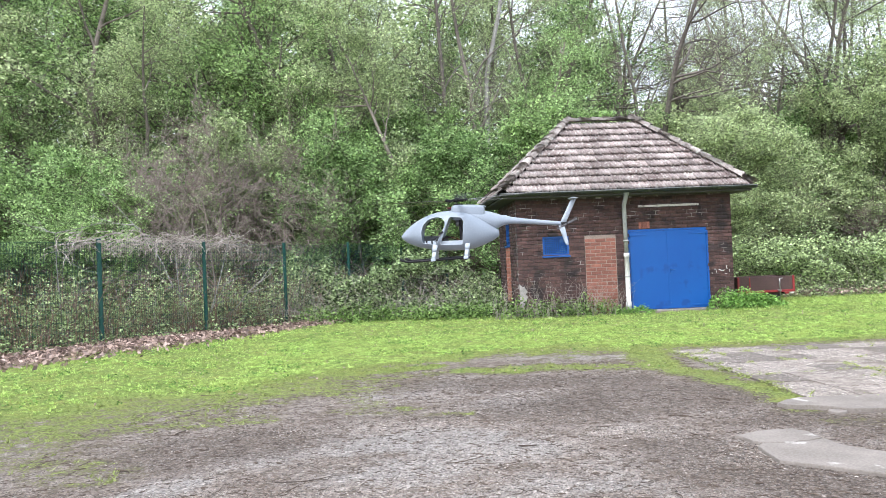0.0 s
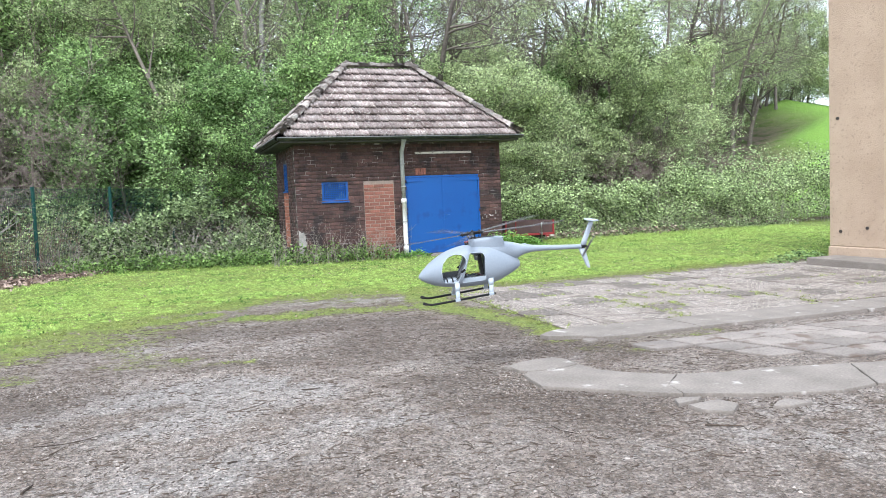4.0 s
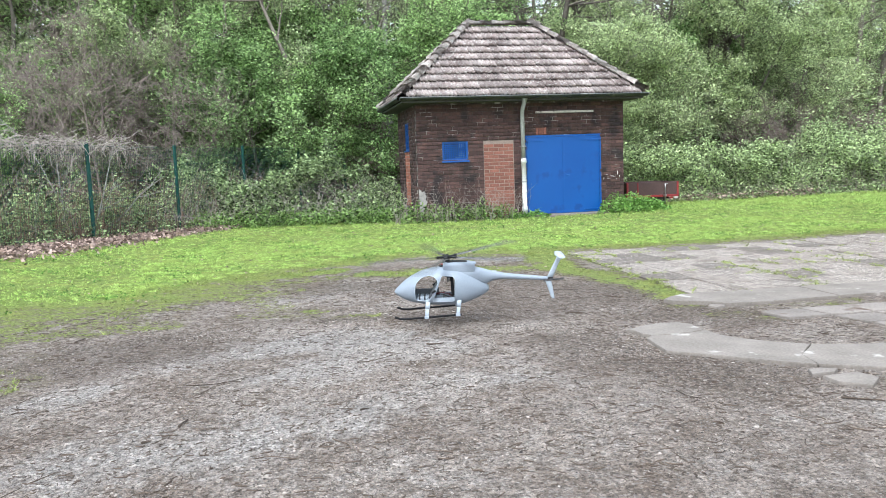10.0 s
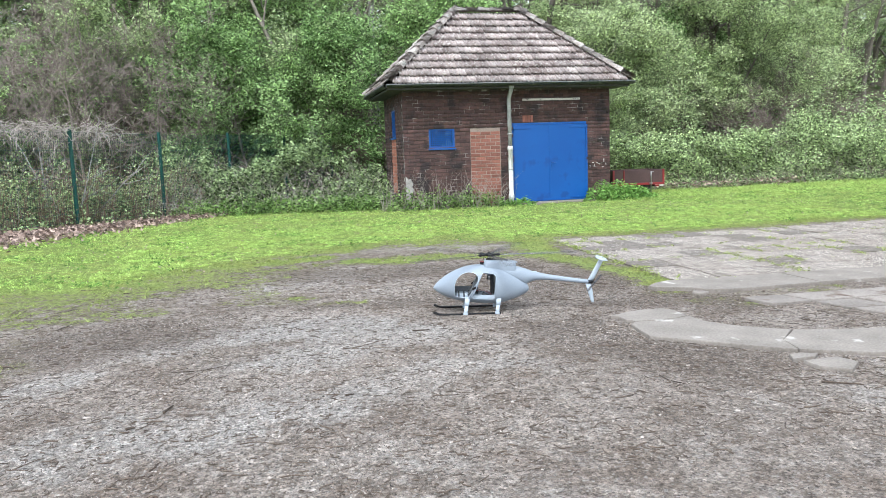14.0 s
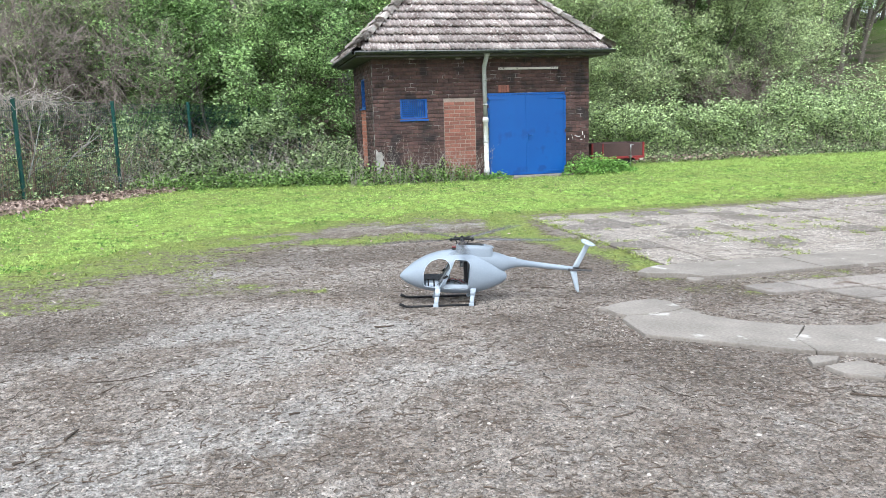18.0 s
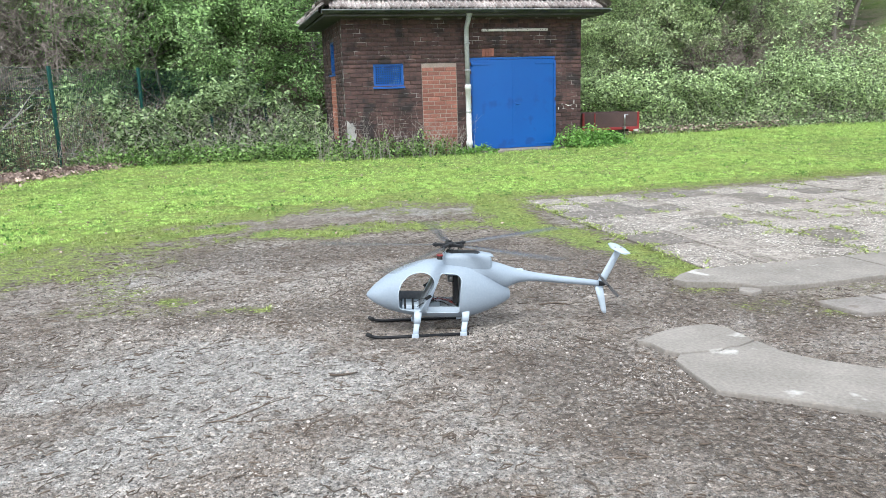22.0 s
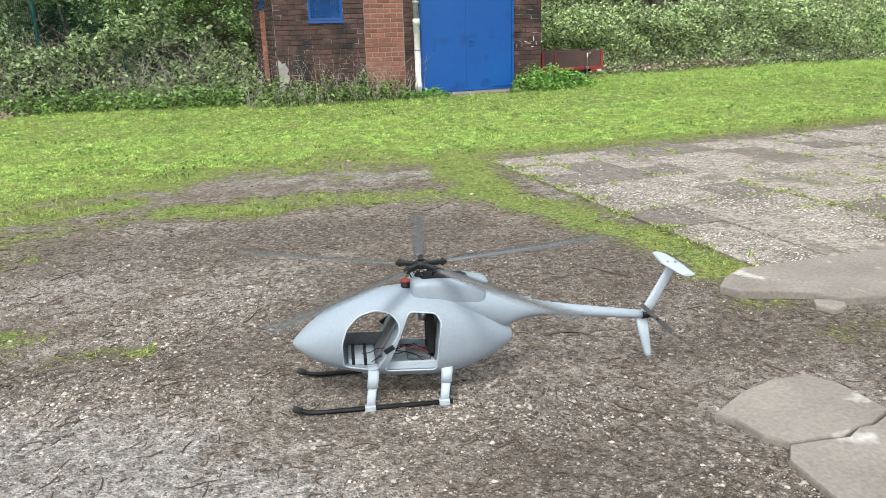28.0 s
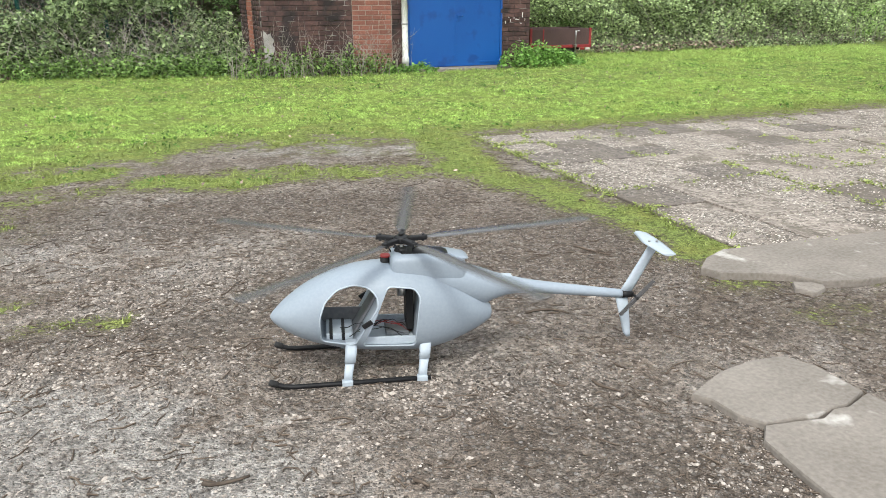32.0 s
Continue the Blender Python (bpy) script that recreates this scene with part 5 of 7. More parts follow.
    keep = x < 15.3 + 0.9 * (y - 6)
    x, y = x[keep], y[keep]
    z = ground_z(x, y) + rr.uniform(0, 1, len(x)) ** 2 * (0.5 + 0.5 * waves(x, y, 0.3, 8)) * 1.1
    thing("undergrowth", "low green undergrowth on the wooded bank", "undergrowth", kind="stuff", data=raw_mesh("undergrowth", *leaf_arrays(np.stack([x, y, z], -1), 1, 0.02, 0.2, 9), LEAF_A))
    n = 150000
    x = rr.uniform(-75, 42, n)
    y = rr.uniform(38, 46, n)
    top = 12.5 + 3 * waves(x, x * 0, 0.12, 4) + 1.5 * waves(x, x * 0 + 3, 0.5, 6) - 9.5 * smooth_step(-2, 20, x)
    z = ground_z(x, y) + rr.uniform(0, 1, n) ** 1.15 * top
    keep = x < 13 + 0.9 * (y - 6)
    thing("distant_wood", "hazy green wood far up the bank", "wood", kind="stuff", data=raw_mesh("distant_wood", *leaf_arrays(np.stack([x, y, z], -1)[keep], 1, 0.1, 0.44, 10), LEAF_B))


build_woods()


def bank_of_brambles(name, label, boxes, n, size, seed, leaf, stems=0):
    """Bramble growth: leaves over lumpy mounds, with arching stems."""
    rr = np.random.default_rng(seed)
    C = []
    for x0, x1, y0, y1, h in boxes:
        k = int(n * (x1 - x0))
        x = rr.uniform(x0, x1, k)
        f = rr.uniform(0, 1, k)
        a = rr.uniform(0, math.pi, k)
        top = h * (0.82 + 0.3 * waves(x, x * 0 + seed, 0.4, seed) + 0.22 * waves(x, x * 0, 1.2, seed + 1))
        rad = rr.uniform(0.75, 1.03, k)
        y = (y0 + y1) / 2 - np.cos(a) * (y1 - y0) / 2 * rad
        z = ground_z(x, y) + top * np.sin(a) ** 0.6 * rad * (0.15 + 0.85 * rr.uniform(0, 1, k) ** 0.35)
        lump = waves(x, z * 1.5, 0.8, seed + 2)
        y = y - 0.6 * lump - 0.25 * waves(x, z * 1.3, 2.2, seed + 3)
        full = lump + 0.6 * waves(x, z * 1.4, 2.6, seed + 4) + 0.35 * rr.normal(0, 1, k) > -0.2
        C.append(np.stack([x, y, z], -1)[full])
    C = np.concatenate(C)
    t = thing(name, label, "hedge", kind="stuff", data=raw_mesh(name, *leaf_arrays(C, 1, 0.03, size, seed, 0.9), leaf))
    return t


bank_of_brambles("bramble_hedge", "dense bramble and ivy hedge along the lawn", [(2.9, 4.2, 3.2, 5.6, 1.8), (4, 9.5, 3.0, 5.8, 2.2), (9, 14, 3.0, 5.8, 2.4), (13.5, 24, 3.4, 6.8, 2.8)], 5400, 0.094, 31, BRAMBLE)
bank_of_brambles("bramble_thicket", "tangled brambles and ivy grown through the fence", [(-9.0, -2.9, 2.6, 4.8, 2.0), (-6.6, -2.9, 1.0, 2.9, 1.2), (-7.5, -4.2, 1.9, 3.4, 1.9)], 3800, 0.1, 33, BRAMBLE)


# ---- paving ----
def pebble_arrays(x, y, s, seed, high=0.7):
    """Small uneven stones of eight faces."""
    rr = np.random.default_rng(seed)
    n = len(x)
    unit = np.array([(1, 0, 0), (0, 1, 0), (-1, 0, 0), (0, -1, 0), (0, 0, high)])
    v = unit[None] * s[:, None, None] * rr.uniform(0.6, 1.25, (n, 5, 3))
    a = rr.uniform(0, 2 * math.pi, n)
    c, sn = np.cos(a)[:, None], np.sin(a)[:, None]
    v = np.stack([v[..., 0] * c - v[..., 1] * sn, v[..., 0] * sn + v[..., 1] * c, v[..., 2]], -1)
    v += np.stack([x, y, ground_z(x, y) + 0.05 * s], -1)[:, None]
    f = np.array([(0, 1, 4), (1, 2, 4), (2, 3, 4), (3, 0, 4)])
    return v.reshape(-1, 3), (f[None] + 5 * np.arange(n)[:, None, None]).reshape(-1, 3)


def aggregate(name, low, high, soil):
    """Concrete with bare pebbles at its surface, each of its own grey, soiled in blotches."""
    m = surface(name, low, high, 0.9, s1=5, s2=70, bump=0.5, rand=0.14, world_space=True)
    n, l = links_of(m)
    pos = n.new("ShaderNodeNewGeometry").outputs["Position"]
    base = n["Principled BSDF"].inputs["Base Color"]
    old = base.links[0].from_socket
    vo = n.new("ShaderNodeTexVoronoi")
    vo.inputs["Scale"].default_value = 48
    l.new(pos, vo.inputs["Vector"])
    cell = n.new("ShaderNodeSeparateColor")
    l.new(vo.outputs["Color"], cell.inputs[0])
    tone = n.new("ShaderNodeMixRGB")
    tone.inputs[1].default_value, tone.inputs[2].default_value = (*low, 1), (*high, 1)
    l.new(cell.outputs[0], tone.inputs[0])
    both = n.new("ShaderNodeMixRGB")
    both.inputs[0].default_value = 0.72
    l.new(old, both.inputs[1])
    l.new(tone.outputs[0], both.inputs[2])
    col = both.outputs[0]
    for scale, at, most, stain_colour in ((1.5, 0.51, soil, (0.12, 0.1, 0.08)), (6.0, 0.58, 0.8, (0.1, 0.085, 0.065)), (3.4, 0.63, 0.7, (0.17, 0.19, 0.06))):
        big = n.new("ShaderNodeTexNoise")
        big.inputs["Scale"].default_value, big.inputs["Detail"].default_value, big.inputs["Roughness"].default_value = scale, 9, 0.68
        l.new(pos, big.inputs["Vector"])
        fac = n.new("ShaderNodeMapRange")
        fac.inputs["From Min"].default_value, fac.inputs["From Max"].default_value, fac.inputs["To Max"].default_value = at, at + 0.08, most
        l.new(big.outputs["Fac"], fac.inputs["Value"])
        stain = n.new("ShaderNodeMixRGB")
        stain.inputs[2].default_value = (*stain_colour, 1)
        l.new(col, stain.inputs[1])
        l.new(fac.outputs[0], stain.inputs[0])
        col = stain.outputs[0]
    l.new(col, base)
    return m


def build_paving():
    t = thing("paved_yard", "old paving of exposed-aggregate concrete slabs, some dark", "paving", kind="structure")
    light = aggregate("washed_aggregate", (0.085, 0.07, 0.057), (0.38, 0.33, 0.285), 0.85)
    dark = aggregate("worn_dark_slab", (0.06, 0.05, 0.042), (0.22, 0.19, 0.165), 0.9)
    r = random.Random(8)
    bm = bmesh.new()
    bm_box(bm, -0.2415, 0.2415, -0.2415, 0.2415, -0.06, 0.0, 0.003)
    ml = mesh_of(bm, light, "slab")
    bm = bmesh.new()
    bm_box(bm, -0.2415, 0.2415, -0.2415, 0.2415, -0.06, 0.0, 0.003)
    md = mesh_of(bm, dark, "slab_dark")
    worn = {(2, 3), (0, 2), (3, 1), (0, 5), (1, 5), (2, 5), (1, 6), (3, 7), (4, 7), (5, 6), (5, 5), (7, 6), (9, 4), (10, 4), (8, 1), (12, 5), (11, 2), (6, 2)}
    rr = np.random.default_rng(18)
    X, Y, S = [], [], []
    for i in range(15):
        for j in range(8):
            x, y = -1.68 + 0.25 + 0.485 * i, -10.97 + 0.25 + 0.485 * j
            z = float(ground_z(x, y)) + 0.012 + r.uniform(-0.004, 0.004)
            m = Matrix.Translation((x, y, z)) @ Euler((r.uniform(-0.008, 0.008), r.uniform(-0.008, 0.008), r.uniform(-0.01, 0.01))).to_matrix().to_4x4()
            part("slab", md if (i, j) in worn else ml, None, t, m=m)
            n = 130 if (i, j) in worn else 620 if i < 9 else 260
            X.append(x + rr.uniform(-0.24, 0.24, n))
            Y.append(y + rr.uniform(-0.24, 0.24, n))
            S.append(rr.uniform(0.005, 0.0105, n) * (1.25 if i >= 9 else 1))
    X, Y, S = np.concatenate(X), np.concatenate(Y), np.concatenate(S)
    soil = waves(X, Y, 1.2, 71) + 0.6 * waves(X, Y, 3.5, 72)
    keep = rr.uniform(0, 1, len(X)) < smooth_step(0.95, 0.3, soil)
    X, Y, S = X[keep], Y[keep], S[keep]
    v, f = pebble_arrays(X, Y, S, 4, 0.45)
    v[:, 2] += 0.0125
    ob = part("bare_pebbles", raw_mesh("bare_pebbles", v, f, AGGREGATE), None, t, "black and white pebbles standing out of the concrete")
    ob["kind"] = "stuff"
    # moss and weeds in the joints
    n = 5200
    k, along = rr.integers(0, 9, n), rr.uniform(0, 1, n)
    flip = rr.uniform(0, 1, n) < 0.5
    x = np.where(flip, -1.68 + 0.485 * k, -1.68 + 7.27 * along ** 1.5) + rr.normal(0, 0.018, n)
    y = np.where(flip, -10.97 + 3.88 * along, -10.97 + 0.485 * k) + rr.normal(0, 0.018, n)
    keep = (waves(x, y, 1.1, 73) + 0.7 * waves(x, y, 3.0, 74) + 0.9 * (x < -1.5) > 0.3) & (y < -7.05)
    c = np.stack([x, y, ground_z(x, y) + 0.017], -1)[keep]
    thing("joint_moss", "yellow-green moss in the joints of the paving", "moss", kind="stuff", data=raw_mesh("joint_moss", *leaf_arrays(c, 5, 0.014, 0.022, 75, 0.5), MOSS_LEAF))


def slab_outline(name, label, pts, z, thick, material, parent=None, seed=0):
    """A broken concrete piece from its outline."""
    r = random.Random(seed)
    bm = bmesh.new()
    ring = []
    for (a, b) in zip(pts, pts[1:] + pts[:1]):
        n = max(1, int(math.dist(a, b) / 0.09))
        for k in range(n):
            ring.append((a[0] + (b[0] - a[0]) * k / n + r.uniform(-0.004, 0.004), a[1] + (b[1] - a[1]) * k / n + r.uniform(-0.004, 0.004)))
    cx, cy = sum(p[0] for p in ring) / len(ring), sum(p[1] for p in ring) / len(ring)
    lo = [bm.verts.new((x, y, z - thick)) for x, y in ring]
    hi = [bm.verts.new((x, y, z - 0.008)) for x, y in ring]
    top = [bm.verts.new((x + (cx - x) * 0.003 / max(math.dist((x, y), (cx, cy)), 0.05), y + (cy - y) * 0.003 / max(math.dist((x, y), (cx, cy)), 0.05), z)) for x, y in ring]
    for u, v in ((lo, hi), (hi, top)):
        for i in range(len(ring)):
            bm.faces.new((u[i], u[(i + 1) % len(ring)], v[(i + 1) % len(ring)], v[i]))
    bm.faces.new(top)
    bmesh.ops.triangulate(bm, faces=[f for f in bm.faces if len(f.verts) > 4])
    if parent:
        return part(name, bm, material, parent, label)
    return thing(name, label, "slab", data=mesh_of(bm, material, name))


build_paving()


def build_kerbs():
    k = thing("concrete_edging", "long worn concrete edging strip beside the paving", "edging")
    slab_outline("edging_piece", "", [(-2.12, -11.12), (-2.0, -11.0), (-1.82, -10.92), (-1.6, -10.93), (-0.55, -10.99), (-0.52, -11.56), (-1.1, -11.57), (-1.5, -11.56), (-1.7, -11.5), (-1.78, -11.36), (-1.9, -11.3), (-2.08, -11.22)], 0.032, 0.12, CONCRETE, k, 1)
    slab_outline("edging_piece", "", [(-0.535, -10.985), (1.6, -11.08), (1.6, -11.68), (-0.505, -11.56)], 0.034, 0.12, CONCRETE, k, 2)
    slab_outline("edging_piece", "", [(1.615, -11.08), (4.9, -11.25), (4.9, -11.85), (1.615, -11.68)], 0.033, 0.12, CONCRETE, k, 3)
    c = thing("broken_concrete_path", "cracked curved concrete path piece lying in the gravel", "path")
    slab_outline("path_piece", "", [(-3.0, -12.17), (-2.9, -12.12), (-2.79, -12.07), (-2.62, -12.04), (-2.48, -12.05), (-2.42, -12.16), (-2.418, -12.382), (-2.55, -12.43), (-2.62, -12.425), (-2.7, -12.452), (-2.8, -12.435), (-2.905, -12.42), (-2.95, -12.35), (-2.96, -12.23)], 0.019, 0.1, CONCRETE, c, 4)
    slab_outline("path_piece", "", [(-2.416, -12.392), (-2.405, -12.58), (-2.3, -12.76), (-2.15, -12.92), (-1.95, -13.07), (-2.2, -13.3), (-2.26, -13.56), (-2.45, -13.42), (-2.72, -13.16), (-2.9, -13.0), (-3.02, -12.9), (-3.0, -12.7), (-2.98, -12.5), (-2.91, -12.432), (-2.8, -12.445), (-2.7, -12.463), (-2.62, -12.435), (-2.55, -12.44)], 0.017, 0.1, CONCRETE, c, 5)
    slab_outline("path_piece", "", [(-1.947, -13.074), (-1.6, -13.2), (-1.2, -13.25), (-0.6, -13.43), (-0.95, -13.98), (-1.3, -14.0), (-1.8, -13.82), (-2.257, -13.565), (-2.196, -13.304)], 0.018, 0.1, CONCRETE, c, 6)
    slab_outline("path_piece", "", [(-0.588, -13.435), (1.0, -13.9), (0.8, -14.5), (-0.938, -13.985)], 0.018, 0.1, CONCRETE, c, 7)
    f = thing("flagstone_patch", "patch of square grey concrete flagstones sunk in dirt", "paving")
    r = random.Random(2)
    for i in range(9):
        for j in range(4):
            x, y = -1.6 + 0.4 * i + 0.1 * j, -11.88 - 0.34 * j - 0.02 * i
            if (i, j) in ((0, 1), (0, 2), (0, 3), (1, 3)):
                continue
            slab_outline("flagstone", "", [(x, y), (x + 0.378, y - 0.02), (x + 0.466, y - 0.338), (x + 0.09, y - 0.32)], float(ground_z(x + 0.2, y - 0.17)) + 0.018 + r.uniform(-0.005, 0.005), 0.07, FLAG, f, 20 + i * 4 + j)
    for n, (x, y, s) in enumerate(((-2.32, -13.68, 0.13), (-2.27, -13.9, 0.19), (-1.8, -14.06, 0.15), (-1.78, -11.5, 0.1))):
        a = [(x + s * math.cos(k * 1.257 + n) * (0.9 + 0.35 * math.sin(5 * k + 2 * n)), y + 0.7 * s * math.sin(k * 1.257 + n) * (0.9 + 0.35 * math.cos(4 * k + n))) for k in range(5)]
        slab_outline("concrete_fragment", "loose flat fragment of grey concrete", a, 0.014, 0.06, CONCRETE, None, 40 + n)


build_kerbs()


# ---- fence ----
def build_fence():
    posts = [(-14.4, -6.6), (-12.9, -4.55), (-11.4, -2.5), (-9.87, -0.47), (-8.38, 1.56), (-6.9, 3.6), (-5.4, 5.6), (-3.9, 7.6)]
    post_bm = bmesh.new()
    bm_box(post_bm, -0.03, 0.03, -0.03, 0.03, -0.2, 2.02, 0.004)
    bm_box(post_bm, -0.034, 0.034, -0.034, 0.034, 2.02, 2.045, 0.006)
    post = mesh_of(post_bm, FENCE_GREEN, "post")
    f = thing("mesh_fence", "dark green double-wire mesh fence overgrown with brambles", "fence")
    for x, y in posts:
        part("post", post, None, f, m=Matrix.Translation((x, y, float(ground_z(x, y)))) @ Matrix.Rotation(math.atan2(2.03, 1.5), 4, "Z"))
    for a, b in zip(posts, posts[1:]):
        d = Vector((b[0] - a[0], b[1] - a[1], 0))
        V, F = [], []
        z0, z1 = float(ground_z(*a)), float(ground_z(*b))

        def rod(p, q, rad):
            k = len(V)
            t = (q - p).normalized()
            u = t.orthogonal().normalized()
            w = t.cross(u)
            for c in (p, q):
                for i in range(4):
                    V.append(c + u * (rad * math.cos(i * math.pi / 2)) + w * (rad * math.sin(i * math.pi / 2)))
            for i in range(4):
                F.append((k + i, k + (i + 1) % 4, k + 4 + (i + 1) % 4, k + 4 + i))

        n = int(d.length / 0.05)
        for i in range(1, n):
            p = Vector((a[0], a[1], z0 + (z1 - z0) * i / n)) + d * (i / n)
            rod(p + Vector((0, 0, 0.05)), p + Vector((0, 0, 1.98)), 0.003)
        for j in range(11):
            z = 0.08 + 0.19 * j
            for s in (-0.006, 0.006):
                o = Vector((-d.y, d.x, 0)).normalized() * s
                rod(Vector((a[0], a[1], z0 + z)) + o, Vector((b[0], b[1], z1 + z)) + o, 0.0035)
        part("mesh_panel", raw_mesh("mesh_panel", [v[:] for v in V], F, FENCE_GREEN), None, f)


build_fence()


def stems(name, label, category, specs, material, seed, kind="stuff"):
    """Thin arching stems: (x, y, height, reach, radius)."""
    r = np.random.default_rng(seed)
    lines = []
    for x, y, h, reach, rad in specs:
        a = r.uniform(0, 2 * math.pi)
        z0 = float(ground_z(x, y))
        pts = []
        for i in range(6):
            t = i / 5
            pts.append(np.array([x + math.cos(a) * reach * t * t + r.normal(0, 0.012), y + math.sin(a) * reach * t * t + r.normal(0, 0.012), z0 - 0.02 + h * (t - 0.35 * t * t * min(1, reach / max(h, 0.1)))]))
        lines.append((pts, [rad * (1 - 0.7 * i / 5) for i in range(6)], 2))
    v, f = wood_arrays(lines, 0.001, (4, 4, 3, 3))
    return thing(name, label, category, kind=kind, data=raw_mesh(name, v, f, material))


R6 = random.Random(66)


def fence_point(t, off):
    """A place along the fence line: t metres from its left end, off to the yard's side."""
    return -14.4 + 0.594 * t + 0.805 * off, -6.6 + 0.805 * t - 0.594 * off


spec = []
for k in range(1700):
    x, y = fence_point(R6.uniform(0, 14), R6.uniform(-1.5, 0.12))
    spec.append((x, y, R6.uniform(0.3, 1.7), R6.uniform(0.1, 0.9), R6.uniform(0.003, 0.007)))
stems("dry_bramble_stems", "dry brown bramble stems tangled in the fence", "brambles", spec, TWIG_RED, 1)
spec = []
for k in range(300):
    x, y = fence_point(R6.uniform(0, 15), R6.uniform(-1.8, 0.0))
    spec.append((x, y, R6.uniform(0.6, 2.2), R6.uniform(0.2, 1.2), R6.uniform(0.003, 0.006)))
stems("pale_bramble_stems", "pale dead bramble stems behind the fence", "brambles", spec, TWIG_GREY, 2)
spec = []
for k in range(520):
    x = R6.uniform(-8.5, -2.8)
    y = R6.uniform(0.7, 3.2) - 0.1 * (x + 5)
    spec.append((x, y, R6.uniform(0.4, 1.7), R6.uniform(0.4, 1.3), R6.uniform(0.003, 0.006)))
stems("thicket_stems", "arching bramble stems in the thicket", "brambles", spec, TWIG_GREY, 3)
spec = []
for k in range(190):
    x = -3.4 + 3.3 * R6.random()
    spec.append((x, -R6.uniform(0.08, 0.6), R6.uniform(0.4, 1.15), R6.uniform(0.1, 0.7), R6.uniform(0.003, 0.006)))
stems("dry_stalks", "thin pale dry stalks against the brick wall", "weeds", spec, TWIG_GREY, 4)
spec = []
for k in range(260):
    x, y = R6.uniform(7, 17), R6.uniform(2.6, 6.0)
    spec.append((x, y, R6.uniform(1.0, 2.4), R6.uniform(0.3, 1.2), R6.uniform(0.003, 0.006)))
stems("hedge_stems", "bare bramble stems poking from the hedge", "brambles", spec, TWIG_GREY, 5)


spec = []
for k in range(420):
    x = R6.uniform(4.8, 14)
    spec.append((x, R6.gauss(2.75, 0.25), R6.uniform(0.15, 0.75), R6.uniform(0.2, 0.8), R6.uniform(0.003, 0.007)))
stems("dead_scrub", "brown dead scrub along the hedge's foot", "brambles", spec, TWIG_BROWN, 6)


def dead_branch(seed, x, y, z, h, lean):
    r = np.random.default_rng(seed)
    lines = []

    def go(p, d, ln, rad, lv):
        pts = [p]
        for i in range(5):
            d = d + r.normal(0, 0.08, 3)
            d = d / np.linalg.norm(d)
            p = p + d * ln / 5
            pts.append(p)
        lines.append((pts, [rad * (1 - 0.75 * i / 5) for i in range(6)], lv))
        if lv < 3:
            for k in range(4):
                q = pts[r.integers(1, 6)]
                nd = d * 0.6 + r.normal(0, 0.6, 3)
                go(q, nd / np.linalg.norm(nd), ln * 0.4, rad * 0.5, lv + 1)

    go(np.array([x, y, z]), np.array(lean, dtype=float) / np.linalg.norm(lean), h, 0.02, 1)
    v, f = wood_arrays(lines, 0.003)
    thing("dead_branch", "pale dead branch leaning over the fence", "branch", "dead branches", data=raw_mesh("dead_branch", v, f, BARK_PALE, True))


for k, (x, y, h, ln) in enumerate(((-10.3, 0.4, 2.6, (-0.6, 0.1, 1.0)), (-10.1, 0.2, 2.2, (0.35, 0.2, 1.0)), (-10.6, 0.0, 1.8, (0.1, 0, 1.0)), (-9.9, 0.6, 1.6, (0.8, 0.2, 0.9)), (-12.3, -2.2, 1.9, (0.05, 0, 1)))):
    dead_branch(k, x, y, float(ground_z(x, y)) + 0.0, h + 0.3, ln)
# dry creepers draped on top of the fence
lines = []
rc = np.random.default_rng(12)
for k in range(300):
    t = rc.uniform(4.4, 8.8)
    x, y = fence_point(t, rc.uniform(-0.25, 0.12))
    p = np.array([x, y, 2.1 + rc.normal(0, 0.09)])
    d = np.array([0.594, 0.805, 0.0]) * rc.choice((-1, 1))
    pts = [p]
    for i in range(5):
        d = d + rc.normal(0, 0.35, 3) - np.array([0, 0, 0.12 * i])
        d = d / np.linalg.norm(d)
        pts.append(pts[-1] + d * rc.uniform(0.05, 0.16))
    lines.append((pts, [0.006] * 6, 3))
v, f = wood_arrays(lines, 0.005)
thing("dry_creeper", "pale dry creeper draped over the fence top", "creeper", kind="stuff", data=raw_mesh("dry_creeper", v, f, TWIG_GREY))


# ---- weeds, grass, gravel, fallen leaves, sticks ----
def weeds(name, label, places, leaf, size, seed, per=26):
    rr = np.random.default_rng(seed)
    C = []
    for x, y, h, w in places:
        n = int(per * 10 * w * (0.4 + h))
        a, q = rr.uniform(0, 2 * math.pi, n), rr.uniform(0, 1, n) ** 0.5
        px, py = x + w * q * np.cos(a), y + w * 0.6 * q * np.sin(a)
        C.append(np.stack([px, py, ground_z(px, py) + 0.03 + h * (1 - q ** 2) * rr.uniform(0.3, 1, n)], -1))
    thing(name, label, "weeds", kind="stuff", data=raw_mesh(name, *leaf_arrays(np.concatenate(C), 1, 0.02, size, seed, 0.7), leaf))


